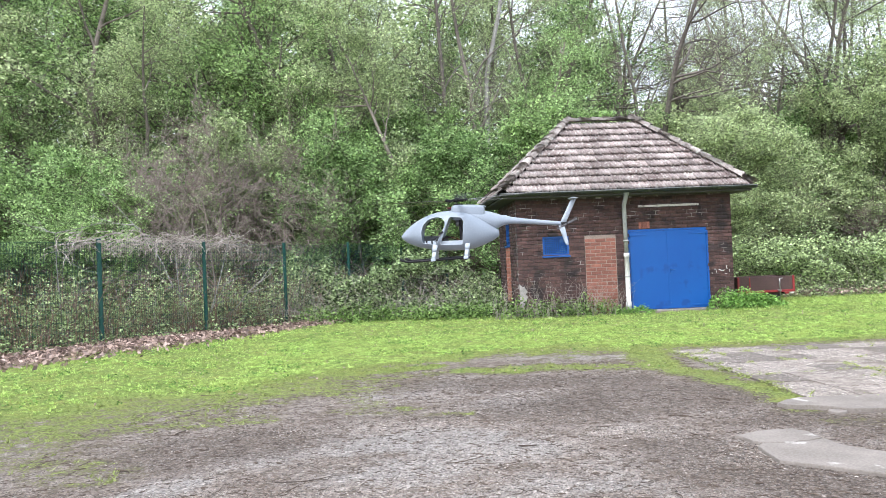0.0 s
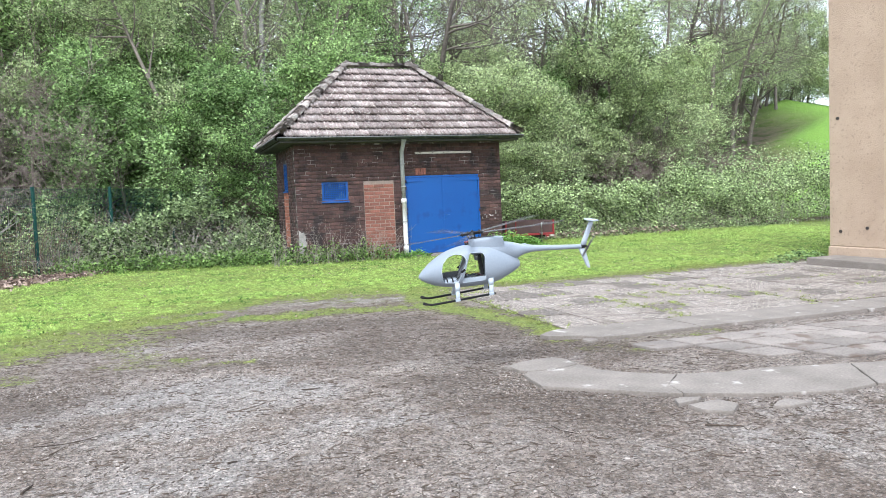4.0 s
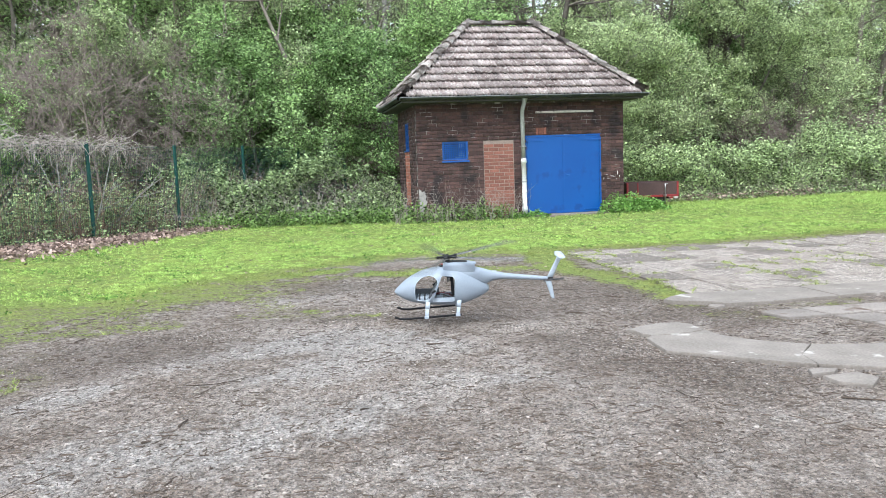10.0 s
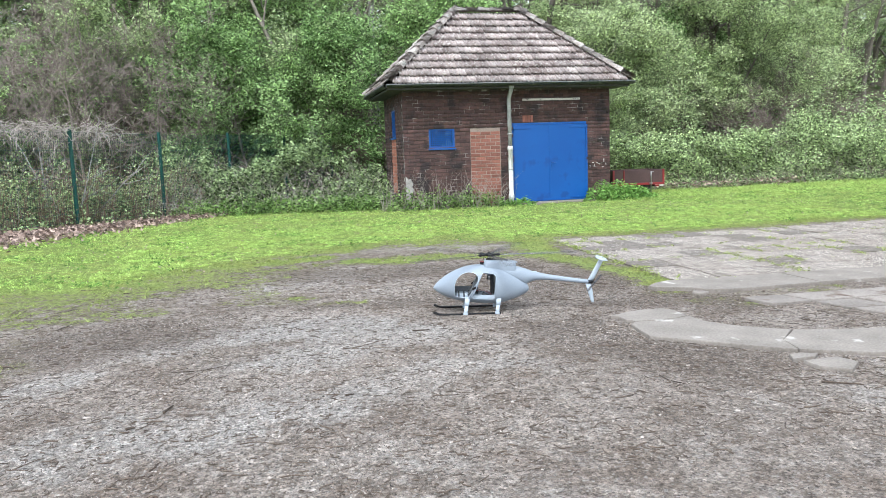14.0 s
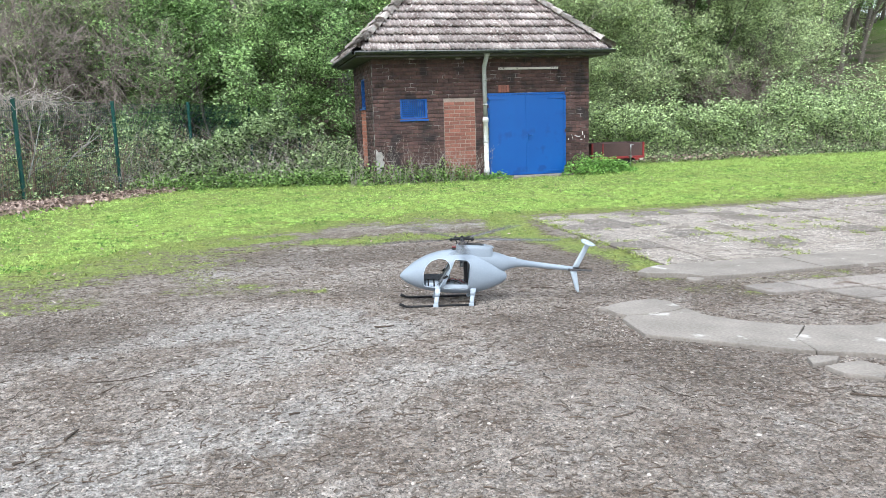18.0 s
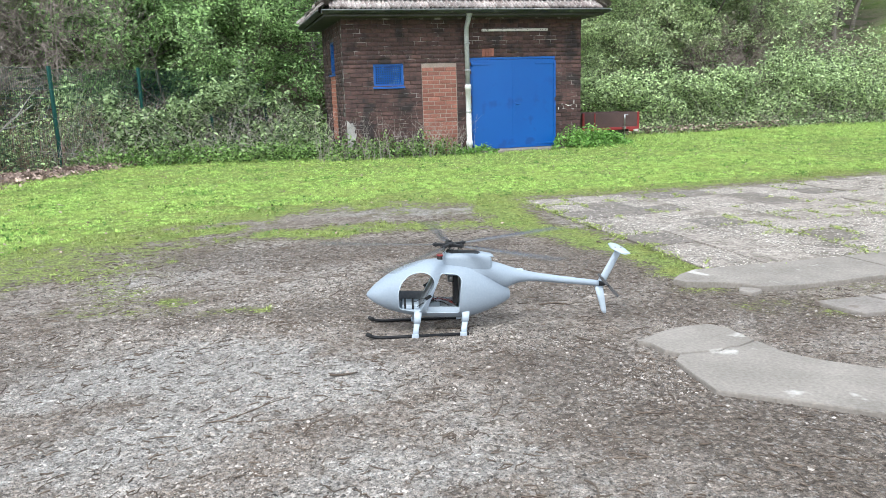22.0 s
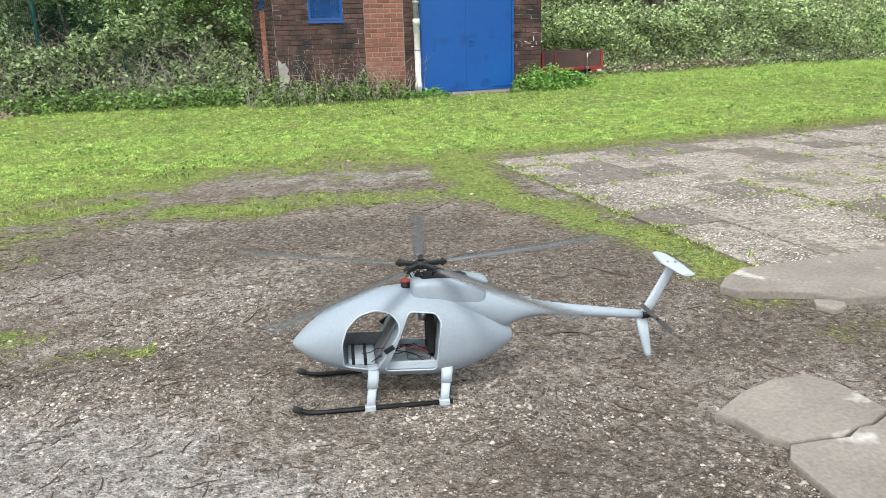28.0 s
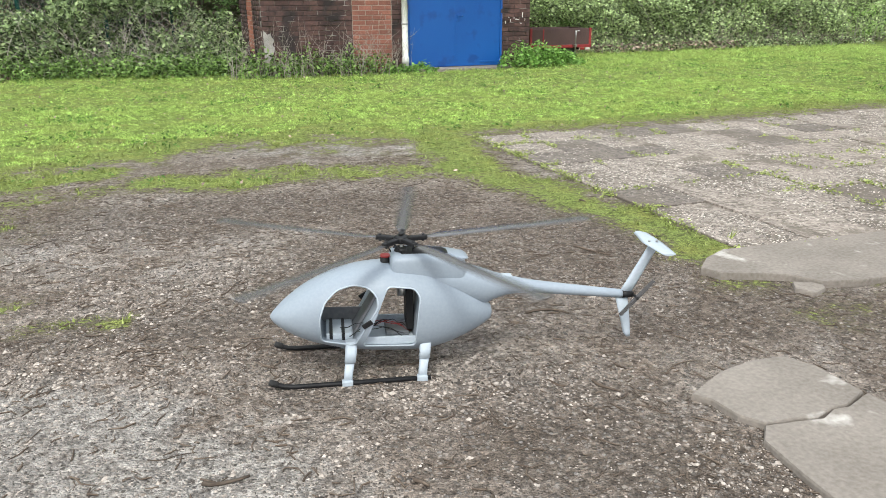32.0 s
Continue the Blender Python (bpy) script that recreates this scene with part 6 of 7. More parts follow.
weeds("nettle_patch", "fresh green nettles and weeds by the blue doors", [(2.15, -0.4, 0.5, 0.5), (2.6, -0.25, 0.5, 0.55), (3.05, -0.15, 0.38, 0.5), (3.4, 0.0, 0.25, 0.4), (0.1, -0.3, 0.16, 0.35), (-0.3, -0.3, 0.14, 0.3)], NETTLE, 0.075, 5, 130)
weeds("wall_weeds", "green ivy and weeds at the wall's foot", [(-0.7 - 0.42 * i, -0.3 + 0.1 * math.sin(i * 2.1), 0.4 + 0.14 * math.sin(i * 1.7) ** 2, 0.45) for i in range(6)] + [(-3.2 - 0.5 * i, 0.25 + 0.12 * i + 0.15 * math.sin(i * 3), 0.42, 0.6) for i in range(10)], IVY, 0.07, 6, 100)
weeds("corner_weeds", "green weeds at the rendered wall's foot", [(5.2, -7.0, 0.2, 0.4), (5.6, -6.9, 0.25, 0.4), (4.8, -7.05, 0.12, 0.3)], LEAF_A, 0.06, 7, 60)
weeds("hedge_foot", "low green growth along the hedge's foot", [(3.6 + 0.7 * i, 2.6 + 0.12 * math.sin(i * 1.9), 0.3, 0.6) for i in range(16)], BRAMBLE, 0.08, 8, 45)
weeds("fence_brambles", "green brambles and ivy grown up behind the fence", [(*fence_point(0.4 + 0.42 * i, -0.75 + 0.3 * math.sin(i * 2.3)), 1.0 + 0.7 * math.sin(i * 1.3) ** 2, 0.6) for i in range(32)], BRAMBLE, 0.075, 13, 70)
weeds("fence_foot", "sparse green growth along the fence's foot", [(*fence_point(0.5 + 0.62 * i, 0.35 + 0.2 * math.sin(i * 2.3)), 0.18 + 0.25 * math.sin(i * 1.3) ** 2, 0.35) for i in range(20)], BRAMBLE, 0.07, 14, 26)


def build_grass():
    rr = np.random.default_rng(90)
    per = 7
    for name, label, n, x0, x1, y0, y1, tall, wide in (("grass", "short bright green lawn grass, mossy and uneven", 125000, -13, 14, -12.6, 2.9, 1.0, 1.0), ("turf", "dense short turf at the edge of the dirt", 60000, -8, 5, -9.2, -3.2, 0.75, 0.8)):
        x, y = rr.uniform(x0, x1, n), rr.uniform(y0, y1, n)
        g, _, lt, _ = covers(x, y)
        clump = 0.5 * waves(x, y, 1.6, 46) + 0.35 * waves(x, y, 4.0, 47) + 0.3 * waves(x, y, 9.0, 48)
        dens = np.clip(1.35 * g - 0.5 + 0.6 * clump, 0, 1) * (0.55 + 0.45 * (g > 0.965))
        inside = (x > WX0 - 0.05) & (x < WX1 + 0.05) & (y > -0.06) | (x > -0.1) & (x < 1.95) & (y > -0.34)
        keep = (rr.uniform(0, 1, n) < dens) & (g > 0.3) & (lt < 0.4) & ~inside & ~((x > 5.6) & (y < -7.3))
        x, y, c, g = x[keep], y[keep], clump[keep], g[keep]
        n = len(x)
        size = tall * (0.012 + 0.03 * rr.uniform(0, 1, n) ** 2) * (1 + 0.8 * np.clip(c, -0.5, 1)) * (0.55 + 0.45 * np.clip(g, 0, 1)) * (1 + 1.1 * smooth_step(-2, 1, y) * smooth_step(-6, -1, x))
        x, y, size = (np.repeat(q, per) for q in (x, y, size))
        n = len(x)
        x, y = x + rr.normal(0, 0.012, n), y + rr.normal(0, 0.012, n)
        h = size * rr.uniform(0.5, 1.3, n)
        a = rr.uniform(0, 2 * math.pi, n)
        lean = rr.normal(0, 0.8, (n, 2)) * h[:, None]
        w = wide * rr.uniform(0.003, 0.0085, n)
        z = ground_z(x, y) - 0.003
        dx, dy = np.cos(a) * w, np.sin(a) * w
        v = np.stack([np.stack([x - dx, y - dy, z], -1), np.stack([x + dx, y + dy, z], -1), np.stack([x + lean[:, 0], y + lean[:, 1], z + h], -1)], 1).reshape(-1, 3)
        lush = covers(x, y)[0] + 0.03 * waves(x, y, 2.5, 53) > 0.965
        for kind, words, sel, material in ((name, label, lush, GRASS), ("moss", "olive moss and thin grass on the dirt", ~lush, MOSS_LEAF)):
            q = v.reshape(-1, 3, 3)[sel].reshape(-1, 3)
            thing(kind, words, "grass", kind="stuff", data=raw_mesh(kind, q, np.arange(len(q)).reshape(-1, 3), material))
    n = 26000
    x, y = rr.uniform(-11, 10, n), rr.uniform(-9.5, 1.5, n)
    g, _, lt, _ = covers(x, y)
    keep = (g > 0.75) & (lt < 0.3) & (waves(x, y, 1.1, 51) + 0.6 * waves(x, y, 3.0, 52) > 0.45) & ~((x > WX0 - 0.1) & (x < WX1 + 0.1) & (y > -0.35)) & ~((x > 5.6) & (y < -7.3))
    c = np.stack([x, y, ground_z(x, y) + 0.018], -1)[keep]
    thing("lawn_weeds", "dark green clover and broad-leaved weeds in the lawn", "weeds", kind="stuff", data=raw_mesh("lawn_weeds", *leaf_arrays(c, 3, 0.02, 0.035, 19, 0.5), CLOVER))
    n = 1600
    x, y = rr.uniform(-9, 6, n), rr.uniform(-9.5, 1.0, n)
    g, _, lt, _ = covers(x, y)
    keep = (g > 0.5) & ~((x > WX0 - 0.1) & (x < WX1 + 0.1) & (y > -0.35)) & ~((x > 5.6) & (y < -7.3))
    c = np.stack([x, y, ground_z(x, y) + 0.03], -1)[keep]
    thing("lawn_leaves", "pale dry leaves scattered on the lawn", "leaves", kind="stuff", data=raw_mesh("lawn_leaves", *leaf_arrays(c, 1, 0.01, 0.035, 20, 0.4), LITTER))


def build_gravel():
    rr = np.random.default_rng(91)
    for name, n, x0, x1, y0, y1, least, most in (("gravel", 120000, -9.5, 1.5, -15.2, -7.0, 0.004, 0.009), ("fine_gravel", 190000, -8.4, -0.6, -15.2, -8.6, 0.0028, 0.005)):
        x, y = (x0 + x1) / 2 + (x1 - x0) / 2 * rr.triangular(-1, 0, 1, n), (y0 + y1) / 2 + (y1 - y0) / 2 * rr.triangular(-1.15, -0.45, 1, n)
        g, p, lt, _ = covers(x, y)
        heap = np.zeros(n)
        for x0_, y0_, x1_, y1_, r in STONY:
            heap = np.maximum(heap, band(x + 0.1 * waves(x, y, 2.0, 63), y, x0_, y0_, x1_, y1_, r))
        share = 0.2 + 0.5 * np.clip(waves(x, y, 0.8, 61) + 0.5 * waves(x, y, 2.2, 62) + 0.3 * p, 0, 1) + 0.5 * heap - 0.15 * brown_patches(x, y)
        keep = (rr.uniform(0, 1, n) < share) & (g < 0.5 + 0.3 * rr.uniform(0, 1, n)) & ~((x > -1.8) & (y > -11.0))
        x, y, heap = x[keep], y[keep], heap[keep]
        s = least * rr.uniform(0.7, 1.4, len(x)) + most * rr.uniform(0, 1, len(x)) ** (9 - 5 * heap)
        thing(name, "loose gravel strewn over the trodden dirt", "gravel", kind="stuff", data=raw_mesh(name, *pebble_arrays(x, y, s, 3), PEBBLE))


def build_litter():
    rr = np.random.default_rng(92)
    n = 11000
    t = rr.uniform(0.2, 12.5, n)
    off = 0.85 + 0.4 * smooth_step(9, 3, t) + rr.normal(0, 1, n) * (0.3 + 0.22 * smooth_step(9, 3, t))
    x, y = -14.4 + 0.594 * t + 0.805 * off, -6.6 + 0.805 * t - 0.594 * off
    c = np.stack([x, y, ground_z(x, y) + rr.uniform(0.01, 0.06, n)], -1)
    thing("leaf_litter", "strip of pinkish-brown fallen leaves along the fence", "leaves", kind="stuff", data=raw_mesh("leaf_litter", *leaf_arrays(c, 1, 0.01, 0.1, 15, 0.9), LITTER))
    n = 900
    x, y = rr.uniform(5, 10, n), rr.normal(2.7, 0.25, n)
    c = np.stack([x, y, ground_z(x, y) + rr.uniform(0.02, 0.2, n)], -1)
    thing("hedge_litter", "pale dead leaves at the hedge's foot", "leaves", kind="stuff", data=raw_mesh("hedge_litter", *leaf_arrays(c, 1, 0.01, 0.1, 16, 0.9), LITTER))


def build_sticks():
    r = random.Random(17)
    spots = [(-5.05, -12.45, 0.42, 5), (-5.8, -14.1, 0.26, 20), (-3.45, -10.75, 0.35, 10), (-3.2, -10.3, 0.3, -12), (-2.75, -9.9, 0.34, 8), (-3.6, -13.2, 0.4, -30), (-3.2, -12.9, 0.3, 60), (-6.2, -12.6, 0.5, 14), (-4.4, -12.55, 0.16, -25), (-3.95, -12.25, 0.1, 0), (-3.1, -11.2, 0.22, 30), (-2.9, -11.9, 0.2, 50), (-2.6, -11.5, 0.14, -20), (-4.6, -12.1, 0.14, -8)]
    for k in range(260):
        x, y = r.uniform(-7.8, -1.9), r.uniform(-14.8, -7.9)
        if x > -3.0 and -13.6 < y < -11.9 or (x > -2.2 and y < -10.9):
            continue
        spots.append((x, y, 0.05 + 0.2 * r.random() ** 2.5, r.uniform(-90, 90)))
    for x, y, ln, deg in spots:
        bm = bmesh.new()
        rad = r.uniform(0.0022, 0.0048) + 0.004 * (r.random() < 0.07)
        pts, a = [], 0.0
        p = Vector((-ln / 2, 0, 0))
        for i in range(6):
            pts.append(p.copy())
            a += r.uniform(-0.45, 0.45)
            p = p + Vector((math.cos(a), math.sin(a), 0)) * ln / 5
        bm_tube(bm, pts, [rad * (1 - 0.1 * i) for i in range(6)], 5)
        if ln > 0.2:
            q = pts[3]
            bm_tube(bm, [q, q + Vector((ln * 0.12, ln * r.choice((-0.1, 0.1)), rad)), q + Vector((ln * 0.25, ln * r.choice((-0.16, 0.16)), rad * 1.4))], [rad * 0.6, rad * 0.5, rad * 0.3], 4)
        m = Matrix.Translation((x, y, float(ground_z(x, y)) + rad * 0.8)) @ Matrix.Rotation(radians(deg), 4, "Z")
        thing("stick", "short brown stick lying on the gravel", "stick", "sticks on the gravel", m=m, data=mesh_of(bm, STICK, "stick"))


def build_debris():
    """Short bits of twig and bark on the dirt."""
    rr = np.random.default_rng(95)
    lines = []
    for k in range(8500):
        x, y = rr.uniform(-8.5, -1.0), rr.uniform(-15.0, -7.6)
        if covers(np.array(x), np.array(y))[0] > 0.7 or (x > -1.8 and y > -11.6):
            continue
        a, ln = rr.uniform(0, 2 * math.pi), 0.02 + 0.07 * rr.uniform(0, 1) ** 2
        z = float(ground_z(x, y)) + 0.003
        d = np.array([math.cos(a), math.sin(a), 0]) * ln / 2
        p = np.array([x, y, z])
        bend = np.array([-d[1], d[0], 0.02 * ln]) * rr.normal(0, 0.4)
        rad = rr.uniform(0.0018, 0.0046)
        lines.append(([p - d, p + bend, p + d], [rad, rad, rad * 0.6], 3))
    v, f = wood_arrays(lines, 0.0008, (3, 3, 3, 3))
    thing("twig_debris", "scattered dark bits of twig and bark on the dirt", "debris", kind="stuff", data=raw_mesh("twig_debris", v, f, STICK))


build_grass()
build_debris()
build_gravel()
build_litter()
build_sticks()


# ---- trailer ----
def build_trailer():
    t = thing("box_trailer", "small brown flat-sided trailer with red frame beside the hut", "trailer", m=Matrix.Translation((3.95, 1.55, float(ground_z(3.95, 1.55)))) @ Matrix.Rotation(radians(-3), 4, "Z"))
    x0, x1, y0, y1, z0, z1 = -0.82, 0.6, -0.5, 0.5, 0.3, 0.66
    for n, a in enumerate(((x0, x1, y0, y0 + 0.03), (x0, x1, y1 - 0.03, y1), (x0, x0 + 0.03, y0 + 0.031, y1 - 0.031), (x1 - 0.03, x1, y0 + 0.031, y1 - 0.031))):
        bm = bmesh.new()
        bm_box(bm, *a, z0, z1, 0.004)
        part("side_board", bm, TRAILER_BOARD, t, "dark brown trailer side board")
    bm = bmesh.new()
    bm_box(bm, x0 + 0.031, x1 - 0.031, y0 + 0.031, y1 - 0.031, z0, z0 + 0.03)
    part("floor_board", bm, TRAILER_BOARD, t)
    for a in ((x0 - 0.02, x0 + 0.03, y0 - 0.02, y0 + 0.02, z0 - 0.03, z1 + 0.01), (x1 - 0.03, x1 + 0.02, y0 - 0.02, y0 + 0.02, z0 - 0.03, z1 + 0.01), (x0 - 0.02, x1 + 0.02, y0 - 0.025, y0 - 0.002, z0 - 0.04, z0 + 0.02), (x0 + 0.28, x0 + 0.31, y0 - 0.015, y0 - 0.001, z0 + 0.021, z1)):
        bm = bmesh.new()
        bm_box(bm, *a, 0.004)
        part("frame_rail", bm, TRAILER_RED, t, "dull red steel rail")
    for s in (-0.4, 0.4):
        bm = bmesh.new()
        bm_tube(bm, [(0.1, s - 0.07, 0.21), (0.1, s - 0.05, 0.21), (0.1, s + 0.05, 0.21), (0.1, s + 0.07, 0.21)], [0.16, 0.2, 0.2, 0.16], 20)
        w = part("wheel", bm, RUBBER, t, "black rubber wheel")
        bm = bmesh.new()
        bm_tube(bm, [(0.1, s - 0.075, 0.21), (0.1, s + 0.075, 0.21)], 0.09, 16)
        # rim near-black: the shade below the box is put into its colour
        part("rim", bm, UNDERLAY, w)
        bm = bmesh.new()
        vs = []
        rings = [[Vector((0.1 + 0.26 * math.cos(a), s + e, 0.21 + 0.26 * math.sin(a))) for a in [math.pi * i / 12 for i in range(13)]] for e in (-0.09, 0.09)]
        vv = [[bm.verts.new(p) for p in rg] for rg in rings]
        for i in range(12):
            bm.faces.new((vv[0][i], vv[0][i + 1], vv[1][i + 1], vv[1][i]))
        bmesh.ops.solidify(bm, geom=bm.faces[:], thickness=0.008)
        part("mudguard", bm, CARBON, t)
    bm = bmesh.new()
    bm_tube(bm, [(0.1, -0.45, 0.21), (0.1, 0.45, 0.21)], 0.02, 8)
    part("axle", bm, METAL, t)
    bm = bmesh.new()
    bm_tube(bm, [(0.2, -0.6, 0.02), (0.2, -0.6, 0.5), (0.2, -0.6, 0.62)], [0.015, 0.015, 0.02], 8)
    bm_tube(bm, [(0.2, -0.6, 0.6), (0.25, -0.66, 0.62)], 0.01, 6)
    leg = part("prop_stand", bm, METAL, t, "grey steel prop stand")
    bm = bmesh.new()
    bm_box(bm, 0.17, 0.23, -0.63, -0.5, 0.28, 0.33, 0.004)
    part("clamp", bm, METAL, leg)
    for x in (0.36, 0.49):
        bm = bmesh.new()
        bm_box(bm, x, x + 0.1, y0 - 0.03, y0 - 0.003, z0 - 0.09, z0 - 0.045, 0.006)
        part("rear_light", bm, RED if x < 0.4 else STRIP, t, "small trailer light")


build_trailer()


# ---- bricks and roof tiles, piece by piece ----
def lay_front_bricks():
    me = mesh_of(unit_brick(0.03), BRICK, "brick")
    red = mesh_of(unit_brick(0.03), BRICK_RED, "brick_red")
    orange = mesh_of(unit_brick(0.03), BRICK_ORANGE, "brick_orange")
    r = random.Random(11)
    rest_v, rest_f = [], []
    base_v = np.array([v.co[:] for v in me.vertices])
    base_f = [list(p.vertices) for p in me.polygons]

    def place(u, z, ln, wall, side, material_mesh, single):
        d = r.uniform(-0.004, 0.003)
        m = Matrix.Translation((u + 0.005, d - 0.004, z + 0.005)) if side == 0 else Matrix.Translation((WX0 - 0.004 + d, u + ln - 0.005, z + 0.005)) @ Matrix.Rotation(-math.pi / 2, 4, "Z")
        gap = 0.014 if material_mesh is red else 0.01
        m = m @ Matrix.Diagonal((ln - gap, 1, COURSE - gap, 1))
        if single:
            part("brick", material_mesh, None, wall, m=m)
        else:
            k = len(rest_v) * len(base_v)
            rest_v.append(np.array([(m @ Vector(v))[:] for v in base_v]))
            rest_f.extend([[i + k for i in f] for f in base_f])

    for u, z, ln in brick_rows(WX0 - 0.014, WX1 + 0.005, WZ0, WZ1, [DOOR, WINDOW, INFILL]):
        place(u, z, ln, FRONT_WALL, 0, me, z < 1.75)
    side_fill = (SIDE_WIN[0] - 0.02, SIDE_WIN[1] + 0.02, 0.35, SIDE_WIN[2])
    bm = bmesh.new()
    bm_box(bm, WX0 + 0.002, WX0 + 0.006, side_fill[0], side_fill[1], side_fill[2], side_fill[3] - 0.05)
    sfill = part("bricked_up_panel", bm, MORTAR_RED, LEFT_WALL, "panel bricked up with orange-red bricks")
    for u, z, ln in brick_rows(side_fill[0], side_fill[1], side_fill[2], side_fill[3] - 0.06, []):
        place(u, z, ln, sfill, 1, orange, True)
    for u, z, ln in brick_rows(WY0, WY1, WZ0, WZ1, [SIDE_WIN, side_fill]):
        if u > 0.02:
            place(u, z, ln, LEFT_WALL, 1, me, False)
    ob = part("brickwork_rest", raw_mesh("brickwork_rest", np.concatenate(rest_v), rest_f, BRICK_REST), None, HUT)
    ob["kind"] = "stuff"
    bm = bmesh.new()
    bm_box(bm, INFILL[0], INFILL[1], 0.002, 0.006, INFILL[2], INFILL[3])
    fill = part("bricked_up_doorway", bm, MORTAR_RED, FRONT_WALL, "doorway bricked up with paler red bricks")
    for u, z, ln in brick_rows(INFILL[0] + 0.004, INFILL[1] - 0.004, INFILL[2], INFILL[3] - 0.05, []):
        place(u, z, ln, fill, 0, red, True)
    for k in range(4):
        part("brick", red, None, FRONT_WALL, m=Matrix.Translation((0.24 + 0.068 * k + 0.002, -0.008, 2.02)) @ Matrix.Diagonal((0.06, 1, 0.17, 1)))


def tile_mesh(material, w=0.2, h=0.32):
    """An interlocking clay pantile: a roll and a pan, thick at its lower edge; x across, y up the slope, z out."""
    prof = [(0, 0.008), (0.012, 0.034), (0.036, 0.038), (0.048, 0.01), (0.09, 0.003), (0.1, 0.026), (0.122, 0.028), (0.133, 0.004), (0.182, 0.003), (0.205, 0.012)]
    v, f = [], []
    for y, lift in ((0, 0.074), (h, 0.0)):
        for x, z in prof:
            v.append((x, y, z + lift))
    for x, z in prof:
        v.append((x, 0.006, z + 0.036))
    n = len(prof)
    for i in range(n - 1):
        f.append((i, i + 1, n + i + 1, n + i))
        f.append((2 * n + i, 2 * n + i + 1, i + 1, i))
    return raw_mesh("roof_tile", v, f, material)


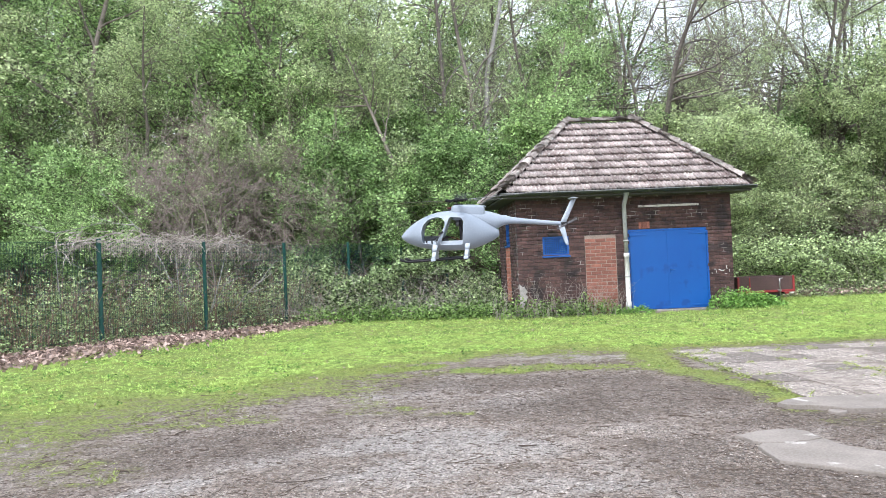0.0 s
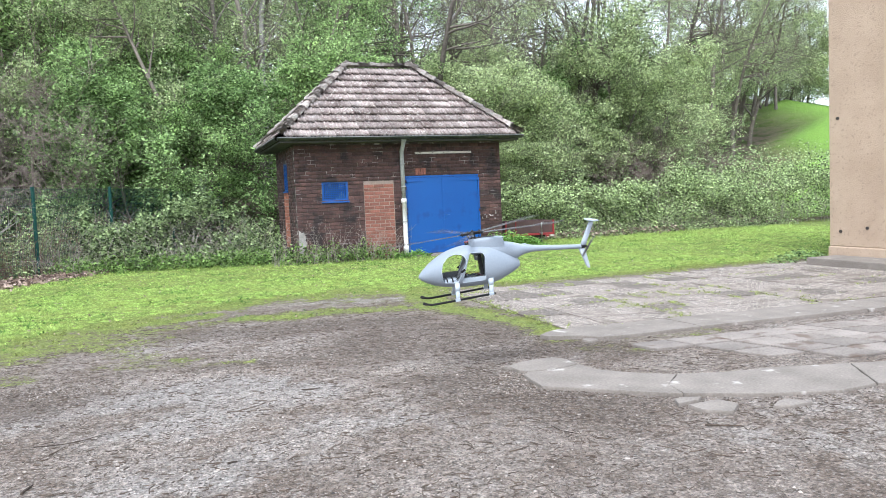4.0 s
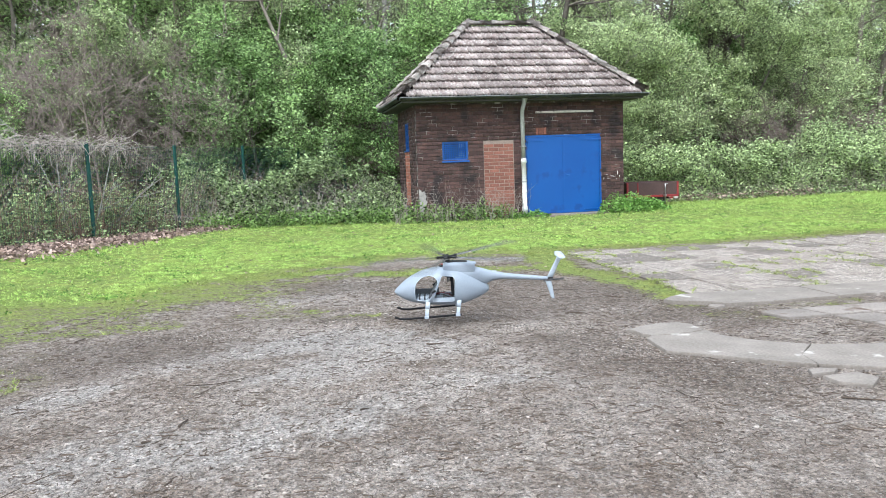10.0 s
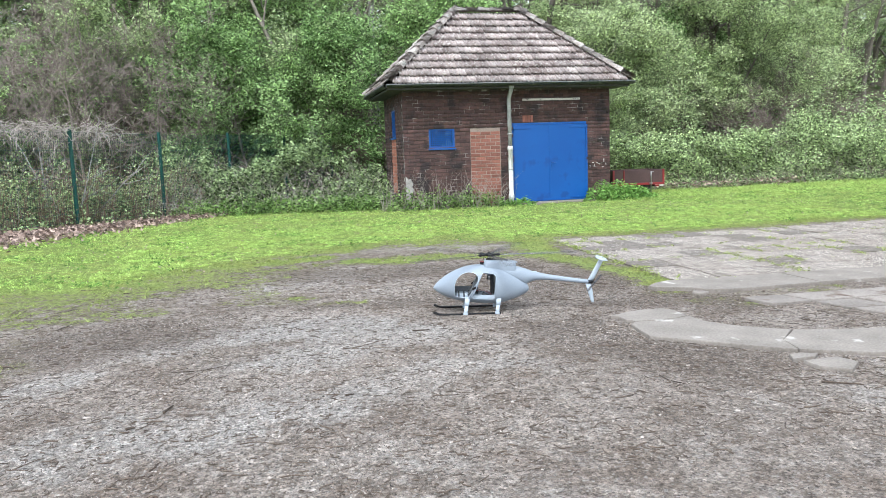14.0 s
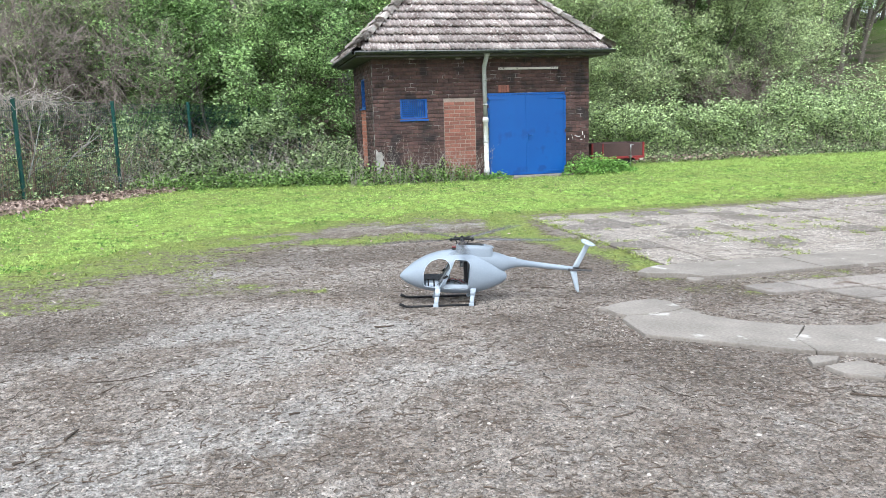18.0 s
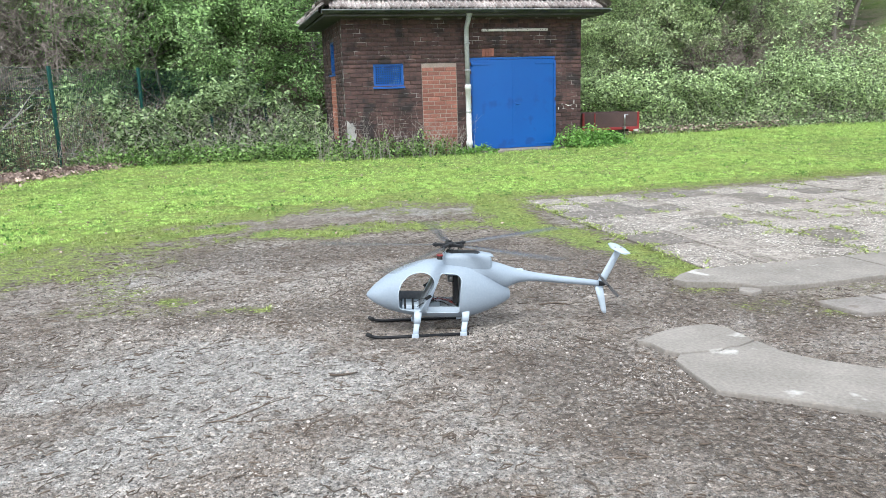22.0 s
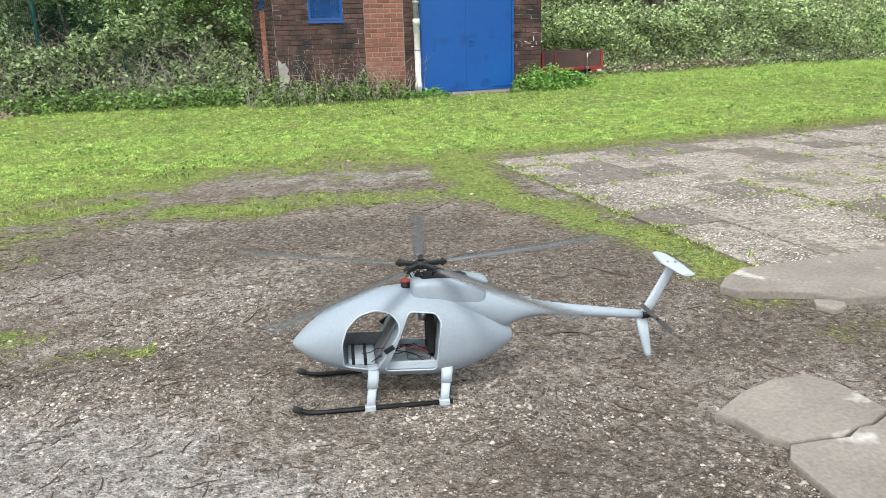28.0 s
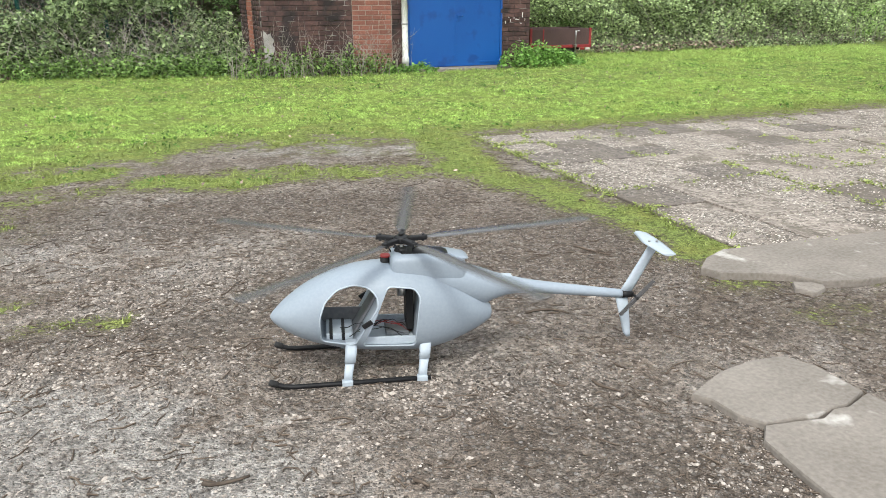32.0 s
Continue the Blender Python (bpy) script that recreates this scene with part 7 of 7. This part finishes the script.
def lay_roof():
    single, rest = tile_mesh(TILE), tile_mesh(TILE_REST)
    base_v = np.array([v.co[:] for v in rest.vertices])
    base_f = [list(p.vertices) for p in rest.polygons]
    r = random.Random(5)
    a, b = Vector(RIDGE[0]), Vector(RIDGE[1])
    c = [Vector((EX0, EY0, EZ)), Vector((EX1, EY0, EZ)), Vector((EX1, EY1, EZ)), Vector((EX0, EY1, EZ))]
    rv, rf = [], []
    for k, (p, q, s, t) in enumerate(((c[0], c[1], b, a), (c[3], c[0], a, a), (c[1], c[2], b, b), (c[2], c[3], a, b))):
        across = (q - p).normalized()
        up = (t - p) - across * (t - p).dot(across)
        slope = up.length
        up.normalize()
        out = across.cross(up)
        rows = 10
        step = slope / rows
        lo, hi = (t - p).dot(across), (s - p).dot(across)
        width = (q - p).length
        for i in range(rows):
            y = i * step
            f0 = (y + step * 0.55) / slope
            x0, x1 = lo * f0, width + (hi - width) * f0
            n = int((x1 - x0) / 0.198 + 0.9)
            off = x0 - 0.02 + ((x1 - x0 + 0.04) - n * 0.198) / 2
            for j in range(n):
                x = off + j * 0.198
                o = p + across * x + up * (y - 0.03 + r.uniform(-0.008, 0.008)) + out * (0.004 + r.uniform(-0.003, 0.006))
                w = up + out * r.uniform(-0.02, 0.02)
                m = Matrix((across, w, out)).transposed().to_4x4()
                m.translation = o
                if k in (0, 1):
                    part("roof_tile", single, None, ROOF, m=m)
                else:
                    n0 = len(rv) * len(base_v)
                    rv.append(np.array([(m @ Vector(v))[:] for v in base_v]))
                    rf.extend([[i2 + n0 for i2 in f] for f in base_f])
    ob = part("roof_tiles_behind", raw_mesh("roof_tiles_behind", np.concatenate(rv), rf, TILE_REST), None, ROOF)
    ob["kind"] = "stuff"
    # half-round caps on hips and ridge
    bm = bmesh.new()
    rings = []
    for y, rr in ((0, 0.14), (0.06, 0.135), (0.37, 0.088)):
        rings.append([Vector((rr * math.cos(t2), y, rr * 0.8 * math.sin(t2))) for t2 in [math.pi * i / 8 for i in range(9)]])
    vs = [[bm.verts.new(p) for p in ring] for ring in rings]
    for u, v in zip(vs, vs[1:]):
        for i in range(8):
            bm.faces.new((u[i], u[i + 1], v[i + 1], v[i])).smooth = True
    bmesh.ops.solidify(bm, geom=bm.faces[:], thickness=0.014)
    cap = mesh_of(bm, HIPTILE, "hip_tile")
    for p, q in ((c[0], a), (c[1], b), (c[2], b), (c[3], a), (a, b)):
        d = (q - p)
        n = int(d.length / 0.3)
        d.normalize()
        side = d.cross(Vector((0, 0, 1))).normalized()
        up = side.cross(d)
        for i in range(n + 1):
            m = Matrix((side, d + up * r.uniform(-0.03, 0.03), up)).transposed().to_4x4()
            m.translation = p + d * (i * (q - p).length / (n + 0.6)) + up * 0.075
            part("hip_tile", cap, None, ROOF, m=m)


lay_front_bricks()
lay_roof()


def rotor_speed(t):
    """Degrees a frame: full speed in flight, slower once it stands."""
    return 76.0 - 30.0 * float(smooth_step(11.5, 20.0, t)) - 22.0 * float(smooth_step(20.0, 27.0, t))


def spin_angles():
    out, a = [], 0.0
    for k in range(32 * FPS + 1):
        out.append(a)
        a += rotor_speed(k / FPS)
    # late phases of the five blades, taken up by small changes of speed
    late, drift = ((27, 168.0), (28, 144.0), (29, 162.0), (30, 165.0), (31, 163.0), (32, 141.0)), []
    for t, phase in late:
        gap = phase - 167.6 - out[t * FPS] - (drift[-1] if drift else 0.0)
        drift.append((drift[-1] if drift else 0.0) + (gap + 36.0) % 72.0 - 36.0)
    return [v + float(np.interp(k / FPS, [t for t, _ in late], drift)) for k, v in enumerate(out)]


def motions():
    walk(HELI_THING, HELI_ROWS)
    turns = spin_angles()
    walk(ROTOR, [(k / FPS, pose(0, 0, 0.506, 0, 0, a)) for k, a in enumerate(turns)])
    walk(TAIL_ROTOR, [(k / FPS, pose(-0.925, 0.045, 0.229, 0, 0.97 * a, 0)) for k, a in enumerate(turns)])


motions()
